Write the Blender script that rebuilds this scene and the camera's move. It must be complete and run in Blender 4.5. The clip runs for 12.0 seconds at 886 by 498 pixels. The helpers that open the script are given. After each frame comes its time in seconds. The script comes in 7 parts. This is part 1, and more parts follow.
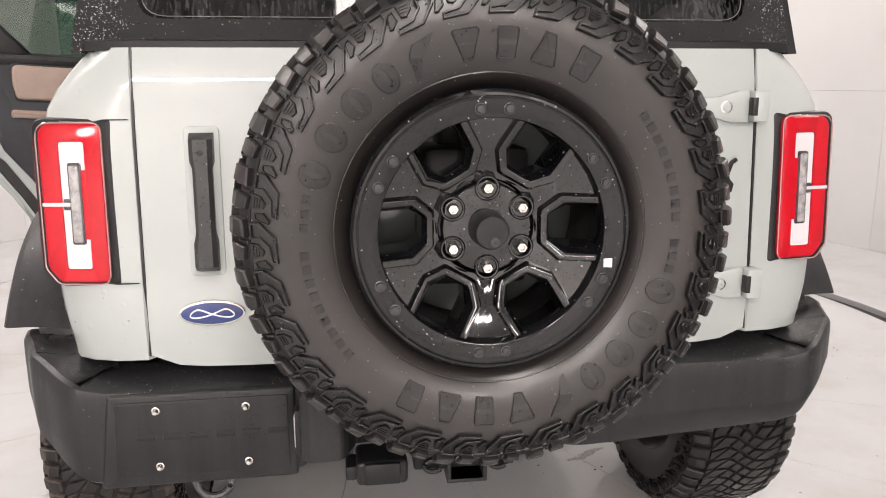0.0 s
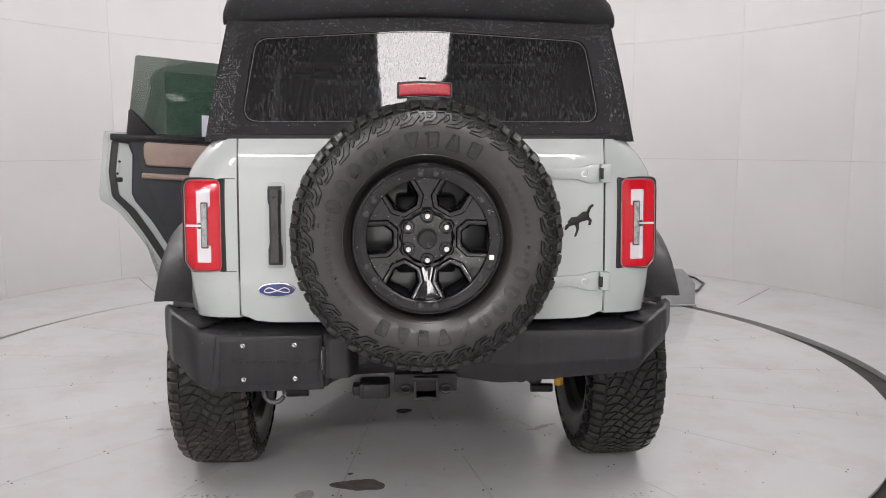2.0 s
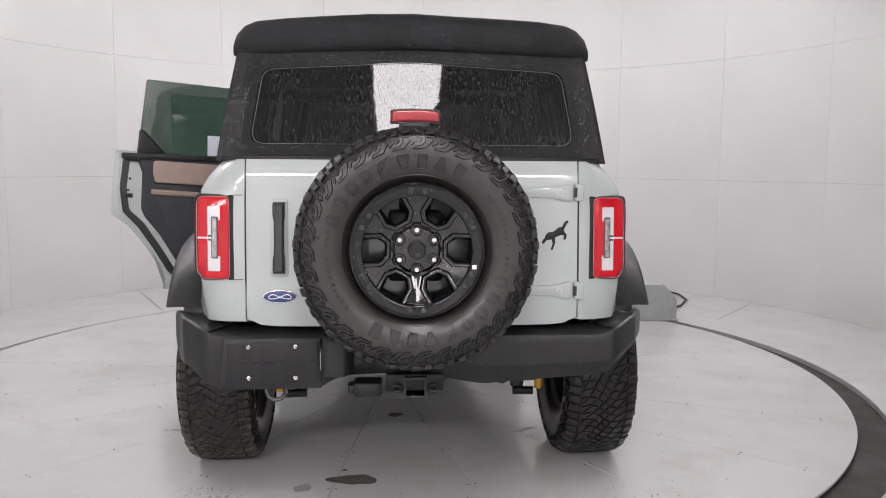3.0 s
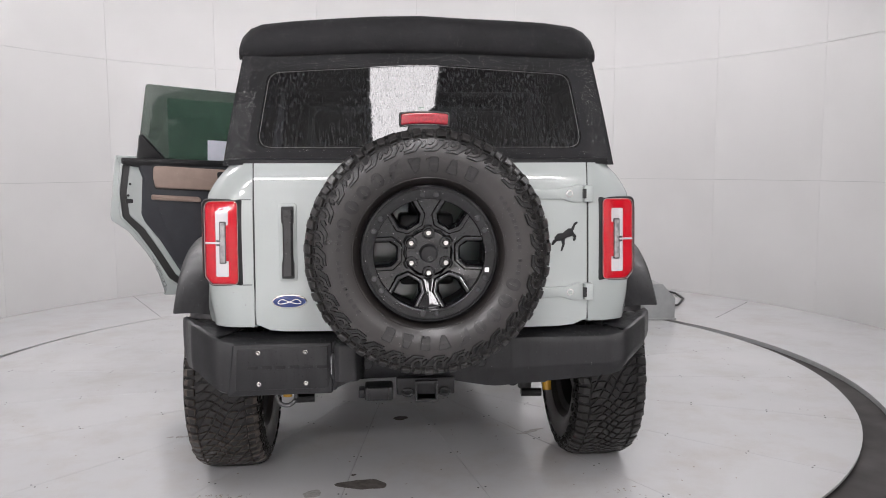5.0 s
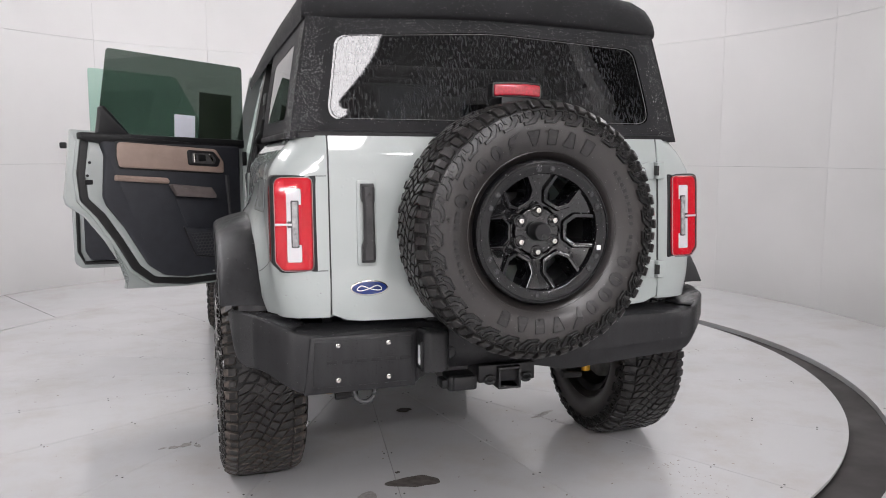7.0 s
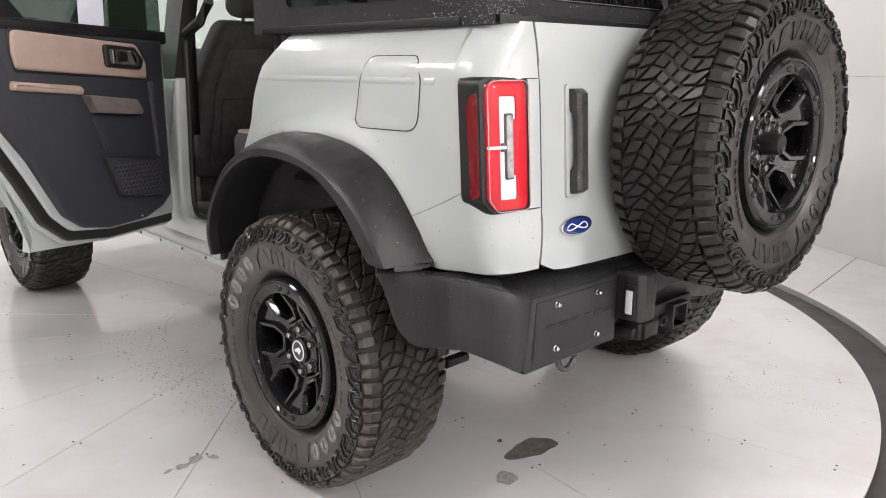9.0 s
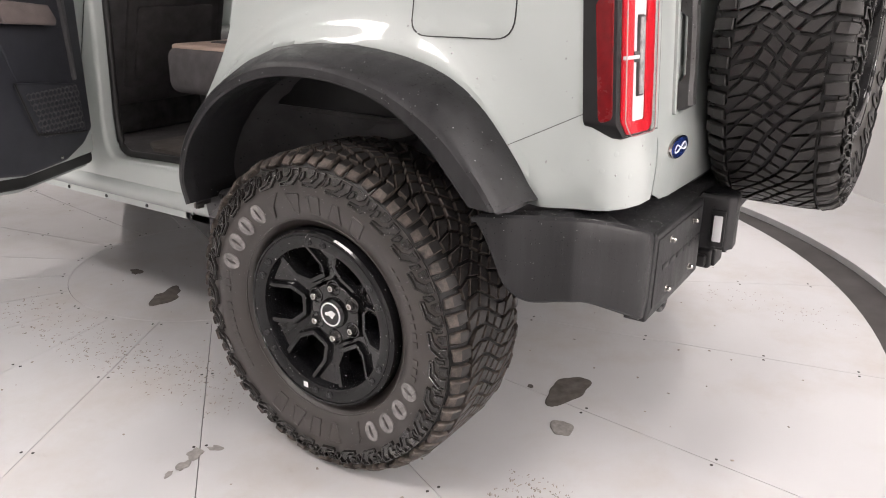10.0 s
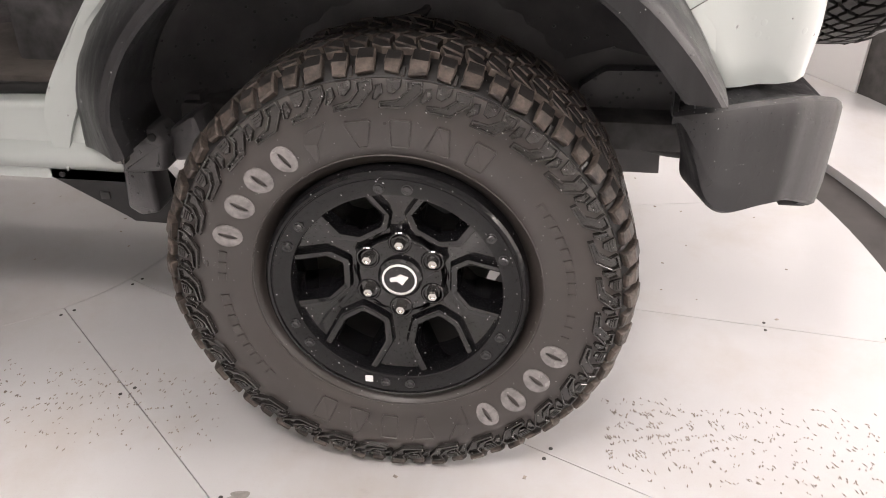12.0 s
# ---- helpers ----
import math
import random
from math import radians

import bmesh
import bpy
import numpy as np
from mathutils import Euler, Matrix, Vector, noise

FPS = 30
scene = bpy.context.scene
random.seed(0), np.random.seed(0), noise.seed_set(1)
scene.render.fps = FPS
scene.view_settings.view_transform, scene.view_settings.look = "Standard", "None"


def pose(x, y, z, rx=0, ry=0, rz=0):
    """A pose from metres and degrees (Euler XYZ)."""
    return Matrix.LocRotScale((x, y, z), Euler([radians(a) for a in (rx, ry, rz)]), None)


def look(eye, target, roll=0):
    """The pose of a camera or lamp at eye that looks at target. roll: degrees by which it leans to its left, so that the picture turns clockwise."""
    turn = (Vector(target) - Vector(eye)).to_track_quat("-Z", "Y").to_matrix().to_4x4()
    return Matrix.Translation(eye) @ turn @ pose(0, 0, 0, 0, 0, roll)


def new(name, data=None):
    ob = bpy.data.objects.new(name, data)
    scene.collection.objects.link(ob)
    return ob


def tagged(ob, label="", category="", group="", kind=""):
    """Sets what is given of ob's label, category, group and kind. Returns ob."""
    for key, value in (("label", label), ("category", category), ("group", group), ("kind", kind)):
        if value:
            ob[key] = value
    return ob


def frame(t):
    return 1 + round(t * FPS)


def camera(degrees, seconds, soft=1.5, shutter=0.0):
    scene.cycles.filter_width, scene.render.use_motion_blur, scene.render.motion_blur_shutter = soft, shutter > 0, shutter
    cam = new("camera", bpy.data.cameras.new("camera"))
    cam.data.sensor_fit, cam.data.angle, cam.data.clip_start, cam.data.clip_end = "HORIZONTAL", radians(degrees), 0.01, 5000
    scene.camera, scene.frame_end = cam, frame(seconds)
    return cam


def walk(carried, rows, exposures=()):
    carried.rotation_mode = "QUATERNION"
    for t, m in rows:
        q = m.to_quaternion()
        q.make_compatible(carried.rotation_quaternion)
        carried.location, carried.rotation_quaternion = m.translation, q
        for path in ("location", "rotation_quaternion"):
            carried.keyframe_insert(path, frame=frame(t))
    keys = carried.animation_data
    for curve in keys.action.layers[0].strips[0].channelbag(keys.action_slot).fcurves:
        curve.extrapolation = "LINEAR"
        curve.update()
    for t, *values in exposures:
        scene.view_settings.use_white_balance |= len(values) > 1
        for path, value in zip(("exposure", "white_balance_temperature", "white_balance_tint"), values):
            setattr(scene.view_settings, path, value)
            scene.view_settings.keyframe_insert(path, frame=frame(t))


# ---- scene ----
cam = camera(59.7, 12.0, soft=1.0)
PATH = [
    (0, (-0.252, -2.268, 1.34), (0.009, -0.332, 0.914), -0.2),
    (0.5, (-0.177, -2.619, 1.369), (-0.005, -0.659, 1.01), -0.9),
    (1, (-0.087, -2.937, 1.366), (0.043, -0.968, 1.042), -0.6),
    (1.5, (-0.114, -3.219, 1.363), (0.007, -1.245, 1.067), -0.4),
    (2, (-0.1, -3.403, 1.375), (0.022, -1.424, 1.114), -0.0),
    (2.5, (-0.079, -3.546, 1.373), (0.05, -1.563, 1.142), 0.2),
    (3, (-0.094, -3.678, 1.384), (0.043, -1.694, 1.17), 0.4),
    (5, (-0.171, -3.66, 1.387), (-0.007, -1.678, 1.177), -0.2),
    (5.5, (-0.319, -3.641, 1.384), (-0.089, -1.665, 1.174), -0.1),
    (6, (-0.507, -3.583, 1.364), (-0.181, -1.621, 1.159), -0.1),
    (6.5, (-0.737, -3.481, 1.356), (-0.283, -1.545, 1.14), -0.0),
    (7, (-1.081, -3.316, 1.334), (-0.474, -1.425, 1.097), 0.2),
    (7.2, (-1.267, -3.204, 1.326), (-0.588, -1.338, 1.079), 0.3),
    (8.8, (-2.104, -2.101, 1.303), (-0.841, -0.61, 0.876), 0.4),
    (9, (-2.165, -1.965, 1.294), (-0.84, -0.538, 0.835), 0.4),
    (9.5, (-2.311, -1.565, 1.281), (-0.836, -0.333, 0.727), 0.7),
    (10, (-2.32, -1.231, 1.25), (-0.738, -0.201, 0.588), 0.5),
    (10.5, (-2.275, -0.911, 1.238), (-0.606, -0.106, 0.484), 0.2),
    (11, (-2.244, -0.596, 1.214), (-0.521, -0.023, 0.376), -0.2),
    (11.5, (-2.213, -0.318, 1.204), (-0.469, 0.017, 0.284), -0.2),
    (12, (-2.135, -0.192, 1.187), (-0.411, -0.019, 0.187), 0.6),
]
EXPOSURES = [(0.0, -0.08, 6800, 10), (0.7, -0.38, 6600, 10), (1.5, -0.56, 6400, 9), (7.2, -0.52, 6230, 8), (8.8, -0.06, 6430, 9), (10.0, 0.10, 6650, 10), (12.0, 0.30, 6850, 11)]
walk(cam, [(t, look(eye, target, roll)) for t, eye, target, roll in PATH], EXPOSURES)

# ---------------------------------------------------------------- world, light
world = bpy.data.worlds.new("world")
scene.world = world
world.use_nodes = True
world.node_tree.nodes["Background"].inputs[0].default_value = (0.9, 0.92, 1.0, 1)
world.node_tree.nodes["Background"].inputs[1].default_value = 0.05

CEIL = 4.0
LIGHTS = [  # x, y, length along x, length along y, watts, tilt about y
    (0.05, -4.3, 0.56, 4.2, 95, 0),
    # unseen side panels, placed and tilted to brighten the wheels and the underbody
    (-3.25, 0.45, 0.50, 1.5, 52, -38),
    (-3.25, 2.85, 0.50, 1.5, 34, -38),
    (3.25, 0.45, 0.50, 1.5, 40, 38),
    (3.25, 2.85, 0.50, 1.5, 36, 38),
    (0.0, 4.3, 3.0, 0.45, 54, 0),
    # strong pair in the bay, added out of view as fill for the rear
    (-2.6, -7.6, 3.2, 0.5, 420, 0),
    (2.6, -7.6, 3.2, 0.5, 380, 0),
]


def light_pose(x, y, tilt):
    """Flat panels sit on the ceiling, tilted ones hang a little below it."""
    return pose(x, y, CEIL - (0.24 if tilt else 0.0), 0, tilt, 0)


def lamp(x, y, sx, sy, watts, tilt):
    data = bpy.data.lights.new("led_strip", "AREA")
    data.shape, data.size, data.size_y, data.energy = "RECTANGLE", sx, sy, watts
    data.color = (1.0, 0.935, 0.93)
    ob = new("led_strip_light", data)
    ob.matrix_world = light_pose(x, y, tilt) @ Matrix.Translation((0, 0, -0.09))
    return ob


for row in LIGHTS:
    lamp(*row)


# ---------------------------------------------------------------- helpers


def finish(name, bm, mat, parent=None, label="", angle=35, smooth=True):
    """Links a bmesh as one mesh object, with soft shading up to the given angle."""
    bmesh.ops.remove_doubles(bm, verts=bm.verts, dist=1e-5)
    me = bpy.data.meshes.new(name)
    bm.to_mesh(me)
    bm.free()
    me.materials.append(mat)
    if smooth:
        me.shade_smooth()
        me.set_sharp_from_angle(angle=radians(angle))
    return place(name, me, parent, label)


def place(name, me, parent=None, label="", m=None):
    ob = new(name, me)
    ob.parent = parent
    if m is not None:
        ob.matrix_basis = m
    if label:
        tagged(ob, label)
    return ob


part = finish


def empty(name, at=(0, 0, 0)):
    ob = new(name)
    ob.location = at
    ob.empty_display_size = 0.1
    return ob


def add_box(bm, x0, x1, y0, y1, z0, z1, bev=0.0, seg=2, m=None):
    made = bmesh.ops.create_cube(bm, size=1)["verts"]
    for v in made:
        v.co = Vector(((x0 + x1) / 2 + v.co.x * (x1 - x0), (y0 + y1) / 2 + v.co.y * (y1 - y0), (z0 + z1) / 2 + v.co.z * (z1 - z0)))
    if bev:
        edges = list({e for v in made for e in v.link_edges})
        got = bmesh.ops.bevel(bm, geom=edges, offset=bev, segments=seg, profile=0.5, affect="EDGES")
        made = list({v for f in got["faces"] for v in f.verts} | {v for v in made if v.is_valid})
    if m is not None:
        for v in made:
            v.co = m @ v.co
    return made


def box(*a, **k):
    bm = bmesh.new()
    add_box(bm, *a, **k)
    return bm


def rounded(pts, r, seg=4):
    """The outline of a polygon with its corners rounded; r is one radius or one for each corner."""
    out, n = [], len(pts)
    for i, p in enumerate(pts):
        rad = r[i] if isinstance(r, (list, tuple)) else r
        p, a, b = Vector(p), Vector(pts[i - 1]), Vector(pts[(i + 1) % n])
        u, w = (a - p).normalized(), (b - p).normalized()
        half = math.acos(max(-1, min(1, u.dot(w)))) / 2
        if rad <= 0 or half > 1.55:
            out.append(tuple(p))
            continue
        t = min(rad / math.tan(half), 0.48 * (a - p).length, 0.48 * (b - p).length)
        for k in range(seg + 1):
            f = k / seg
            q = p + u * t * (1 - f) ** 2 + w * t * f ** 2
            out.append(tuple(q))
    return out


def add_prism(bm, pts, m, d0, d1, bev=0.0, seg=2):
    """A plate with the outline pts (in m's x and y), from d0 to d1 along m's z; bev rounds the edges of the d1 side."""
    levels = [(d0, 0.0)]
    if bev:
        for k in range(seg + 1):
            a = math.pi / 2 * k / seg
            levels.append((d1 - bev * (1 - math.sin(a)) * (1 if d1 > d0 else -1), bev * (1 - math.cos(a))))
    else:
        levels.append((d1, 0.0))
    n = len(pts)
    area = sum(pts[i - 1][0] * pts[i][1] - pts[i][0] * pts[i - 1][1] for i in range(n))
    sgn = 1 if area > 0 else -1
    rings = []
    for d, ins in levels:
        ring = []
        for i in range(n):
            p, a, b = Vector(pts[i]), Vector(pts[i - 1]), Vector(pts[(i + 1) % n])
            q = p
            if ins:
                e1, e2 = (p - a), (b - p)
                if e1.length < 1e-9:
                    e1 = e2
                if e2.length < 1e-9:
                    e2 = e1
                n1 = Vector((-e1.y, e1.x)).normalized() * sgn
                n2 = Vector((-e2.y, e2.x)).normalized() * sgn
                q = p + (n1 + n2) / max(0.4, 1 + n1.dot(n2)) * ins
            ring.append(bm.verts.new(m @ Vector((q.x, q.y, d))))
        rings.append(ring)
    for r0, r1 in zip(rings, rings[1:]):
        for i in range(n):
            j = (i + 1) % n
            bm.faces.new((r0[i], r0[j], r1[j], r1[i]))
    bm.faces.new(rings[0])
    bm.faces.new(rings[-1])
    return rings


def prism(*a, **k):
    bm = bmesh.new()
    add_prism(bm, *a, **k)
    bmesh.ops.recalc_face_normals(bm, faces=bm.faces)
    return bm


def add_loft(bm, loops, close=False, caps=False):
    rows = [[bm.verts.new(p) for p in loop] for loop in loops]
    n = len(rows[0])
    for a, b in zip(rows, rows[1:]):
        for i in range(n if close else n - 1):
            j = (i + 1) % n
            bm.faces.new((a[i], a[j], b[j], b[i]))
    if caps:
        bm.faces.new(rows[0])
        bm.faces.new(rows[-1])
    return rows


def loft(loops, close=False, caps=False):
    bm = bmesh.new()
    add_loft(bm, loops, close, caps)
    bmesh.ops.recalc_face_normals(bm, faces=bm.faces)
    return bm


def add_tube(bm, path, r, seg=10, closed=False):
    pts = [Vector(p) for p in path]
    n, loops = len(pts), []
    for i, p in enumerate(pts):
        a = pts[i - 1] if i or closed else p
        b = pts[(i + 1) % n] if i < n - 1 or closed else p
        d = (b - a).normalized()
        u = d.cross((0, 0, 1) if abs(d.z) < 0.9 else (1, 0, 0)).normalized()
        w = u.cross(d)
        loops.append([p + r * (u * math.cos(t) + w * math.sin(t)) for t in (2 * math.pi * k / seg for k in range(seg))])
    if closed:
        loops.append(loops[0])
    add_loft(bm, loops, close=True, caps=not closed)


def tube(path, r, seg=10, closed=False):
    bm = bmesh.new()
    add_tube(bm, path, r, seg, closed)
    bmesh.ops.remove_doubles(bm, verts=bm.verts, dist=1e-6)
    bmesh.ops.recalc_face_normals(bm, faces=bm.faces)
    return bm


def add_lathe(bm, prof, m, seg=64):
    """Turns the profile of (radius, height) about m's z."""
    rows = []
    for r, h in prof:
        rows.append([m @ Vector((r * math.cos(2 * math.pi * k / seg), r * math.sin(2 * math.pi * k / seg), h)) for k in range(seg)])
    add_loft(bm, rows, close=True)


def lathe(prof, m, seg=64, caps=True):
    bm = bmesh.new()
    add_lathe(bm, prof, m, seg)
    bmesh.ops.remove_doubles(bm, verts=bm.verts, dist=1e-6)
    if caps:
        bmesh.ops.holes_fill(bm, edges=bm.edges, sides=0)
    bmesh.ops.recalc_face_normals(bm, faces=bm.faces)
    return bm


def add_solid(bm, grid, back):
    """A sheet of rows of points with thickness: back moves each point to the inner side."""
    nr, nc = len(grid), len(grid[0])
    a = [[bm.verts.new(p) for p in row] for row in grid]
    b = [[bm.verts.new(back(Vector(p))) for p in row] for row in grid]
    for s in (a, b):
        for i in range(nr - 1):
            for j in range(nc - 1):
                bm.faces.new((s[i][j], s[i][j + 1], s[i + 1][j + 1], s[i + 1][j]))
    rim = [(i, 0) for i in range(nr)] + [(nr - 1, j) for j in range(1, nc)]
    rim += [(i, nc - 1) for i in range(nr - 2, -1, -1)] + [(0, j) for j in range(nc - 2, 0, -1)]
    for k in range(len(rim)):
        (i, j), (p, q) = rim[k], rim[(k + 1) % len(rim)]
        bm.faces.new((a[i][j], a[p][q], b[p][q], b[i][j]))
    bmesh.ops.recalc_face_normals(bm, faces=bm.faces)


def interp(t, pts):
    """The smooth curve through the points (t, value)."""
    ts = [p[0] for p in pts]
    if t <= ts[0]:
        return pts[0][1]
    if t >= ts[-1]:
        return pts[-1][1]
    k = next(i for i in range(len(ts) - 1) if ts[i] <= t <= ts[i + 1])
    f = (t - ts[k]) / (ts[k + 1] - ts[k])
    v = lambda i: pts[max(0, min(len(pts) - 1, i))]  # noqa: E731
    slope = lambda i: (v(i + 1)[1] - v(i - 1)[1]) / max(1e-9, v(i + 1)[0] - v(i - 1)[0])  # noqa: E731
    h = ts[k + 1] - ts[k]
    m0, m1 = slope(k) * h, slope(k + 1) * h
    return (2 * f**3 - 3 * f**2 + 1) * v(k)[1] + (f**3 - 2 * f**2 + f) * m0 + (3 * f**2 - 2 * f**3) * v(k + 1)[1] + (f**3 - f**2) * m1


def curve2(t, pts):
    """A smooth plane curve through pts, t from 0 to 1."""
    n = len(pts) - 1
    return tuple(interp(t * n, [(i, p[c]) for i, p in enumerate(pts)]) for c in range(len(pts[0])))


FLIP = Matrix.Diagonal((-1, 1, 1, 1))


def mirrored(ob, parent=None):
    """The same part on the other side of the car."""
    me = ob.data.copy()
    me.transform(FLIP)
    me.flip_normals()
    return place(ob.name.split(".")[0], me, parent or ob.parent, ob.get("label", ""))



def water_drops(ob, parent, count, seed, small, large, up=-0.4, area=None):
    """Low round drops of water strewn over a part's skin, as one mesh; area bounds them (x0, x1, y0, y1, z0, z1)."""
    rnd = random.Random(seed)
    me = ob.data
    tris = []
    for f in me.polygons:
        n = ob.matrix_basis.to_3x3() @ f.normal
        c = ob.matrix_basis @ f.center
        if n.z < up or (area and not all(area[2 * i] <= c[i] <= area[2 * i + 1] for i in range(3))):
            continue
        v = [ob.matrix_basis @ me.vertices[i].co for i in f.vertices]
        for k in range(1, len(v) - 1):
            a = (v[k] - v[0]).cross(v[k + 1] - v[0]).length
            if a > 1e-9:
                tris.append((a, v[0], v[k], v[k + 1], n))
    verts, faces = [], []
    for _, p, q, r, n in rnd.choices(tris, [t[0] for t in tris], k=count):
        a, b = rnd.random(), rnd.random()
        if a + b > 1:
            a, b = 1 - a, 1 - b
        at = p + (q - p) * a + (r - p) * b
        size = small + (large - small) * rnd.random() ** 2.5
        u = n.orthogonal().normalized()
        w = n.cross(u)
        long = rnd.uniform(1.0, 1.5)
        base = len(verts)
        for rr, h in ((1.0, -0.1), (0.72, 0.42)):
            for k in range(6):
                t = math.pi / 3 * k
                verts.append(at + (u * math.cos(t) + w * math.sin(t) * long) * size * rr + n * size * h)
        verts.append(at + n * size * 0.6)
        for k in range(6):
            j = (k + 1) % 6
            faces.append((base + k, base + j, base + 6 + j, base + 6 + k))
            faces.append((base + 6 + k, base + 6 + j, base + 12))
    me = bpy.data.meshes.new("water_drops")
    me.from_pydata([tuple(v) for v in verts], [], faces)
    me.materials.append(WATER)
    me.shade_smooth()
    d = place("water_beading", me, parent, "clear drops of water")
    d["kind"] = "stuff"
    return d


# ---------------------------------------------------------------- materials


class Mat:
    """A short way to write a node material."""

    def __init__(self, name):
        self.m = bpy.data.materials.new(name)
        self.m.use_nodes = True
        self.t = self.m.node_tree
        self.b = self.t.nodes["Principled BSDF"]
        self.out = self.t.nodes["Material Output"]

    def n(self, kind, **props):
        node = self.t.nodes.new(kind)
        for k, v in props.items():
            if k in node.inputs:
                node.inputs[k].default_value = v
        return node

    def link(self, a, b):
        self.t.links.new(a, b)

    def coords(self, scale=(1, 1, 1), space="Object"):
        c = self.n("ShaderNodeTexCoord")
        mp = self.n("ShaderNodeMapping")
        mp.inputs["Scale"].default_value = scale
        self.link(c.outputs[space], mp.inputs["Vector"])
        return mp.outputs["Vector"]

    def noise(self, scale, detail=4, rough=0.55, vec=None, dist=0.0):
        nd = self.n("ShaderNodeTexNoise")
        nd.inputs["Scale"].default_value, nd.inputs["Detail"].default_value = scale, detail
        nd.inputs["Roughness"].default_value, nd.inputs["Distortion"].default_value = rough, dist
        self.link(vec or self.coords(), nd.inputs["Vector"])
        return nd.outputs["Fac"]

    def ramp(self, fac, stops):
        r = self.n("ShaderNodeValToRGB")
        el = r.color_ramp.elements
        while len(el) < len(stops):
            el.new(0.5)
        for e, (p, c) in zip(el, stops):
            e.position = p
            e.color = (c, c, c, 1) if isinstance(c, (int, float)) else (*c, 1)
        self.link(fac, r.inputs["Fac"])
        return r.outputs["Color"]

    def mix(self, fac, a, b, kind="MIX"):
        mx = self.n("ShaderNodeMix")
        mx.data_type, mx.blend_type = "RGBA", kind
        for sock, v in ((mx.inputs["Factor"], fac), (mx.inputs["A"], a), (mx.inputs["B"], b)):
            if isinstance(v, bpy.types.NodeSocket):
                self.link(v, sock)
            elif isinstance(v, (int, float)):
                sock.default_value = v
            else:
                sock.default_value = (*v, 1)
        return [o for o in mx.outputs if o.type == "RGBA"][0]

    def math(self, op, a, b=0.0):
        nd = self.n("ShaderNodeMath")
        nd.operation = op
        for sock, v in zip(nd.inputs, (a, b)):
            if isinstance(v, bpy.types.NodeSocket):
                self.link(v, sock)
            else:
                sock.default_value = v
        return nd.outputs[0]

    def drops(self, scale, amount):
        """Round drops of water: 1 on a drop, 0 between."""
        v = self.n("ShaderNodeTexVoronoi")
        v.inputs["Scale"].default_value = scale
        self.link(self.coords(), v.inputs["Vector"])
        pick = self.math("LESS_THAN", self.channel(v.outputs["Color"]), amount)
        dome = self.ramp(v.outputs["Distance"], [(0.0, 1.0), (0.22, 0.8), (0.33, 0.0)])
        return self.math("MULTIPLY", self.channel(dome), pick)

    def channel(self, col):
        s = self.n("ShaderNodeSeparateColor")
        self.link(col, s.inputs[0])
        return s.outputs[0]

    def bump(self, height, strength, dist=0.002, under=None):
        bp = self.n("ShaderNodeBump")
        bp.inputs["Strength"].default_value, bp.inputs["Distance"].default_value = strength, dist
        self.link(height, bp.inputs["Height"])
        if under is not None:
            self.link(under, bp.inputs["Normal"])
        return bp.outputs["Normal"]

    def put(self, name, v):
        sock = self.b.inputs[name]
        if isinstance(v, bpy.types.NodeSocket):
            self.link(v, sock)
        elif isinstance(v, (tuple, list)):
            sock.default_value = (*v, 1)
        else:
            sock.default_value = v
        return self


def simple(name, colour, rough=0.5, metal=0.0, vary=0.15, scale=20, bump=0.0, bscale=300, coat=0.0, wet=0.0, wetscale=160, spec=0.5):
    m = Mat(name)
    lo = tuple(c * (1 - vary) for c in colour)
    hi = tuple(min(1, c * (1 + vary)) for c in colour)
    m.put("Base Color", m.ramp(m.noise(scale), [(0.3, lo), (0.7, hi)]))
    r = m.channel(m.ramp(m.noise(scale * 0.37, 6), [(0.3, max(0.02, rough * 0.8)), (0.7, min(1, rough * 1.2))]))
    nrm = None
    if bump:
        nrm = m.bump(m.noise(bscale, 3), bump)
    if wet:
        d = m.drops(wetscale, wet)
        nrm = m.bump(d, 0.9, 0.0015, nrm)
        r = m.math("MULTIPLY", r, m.math("SUBTRACT", 1.0, m.math("MULTIPLY", d, 0.85)))
    if nrm is not None:
        m.put("Normal", nrm)
    m.put("Roughness", r).put("Metallic", metal).put("Coat Weight", coat).put("Specular IOR Level", spec)
    m.b.inputs["Coat Roughness"].default_value = 0.03
    return m.m


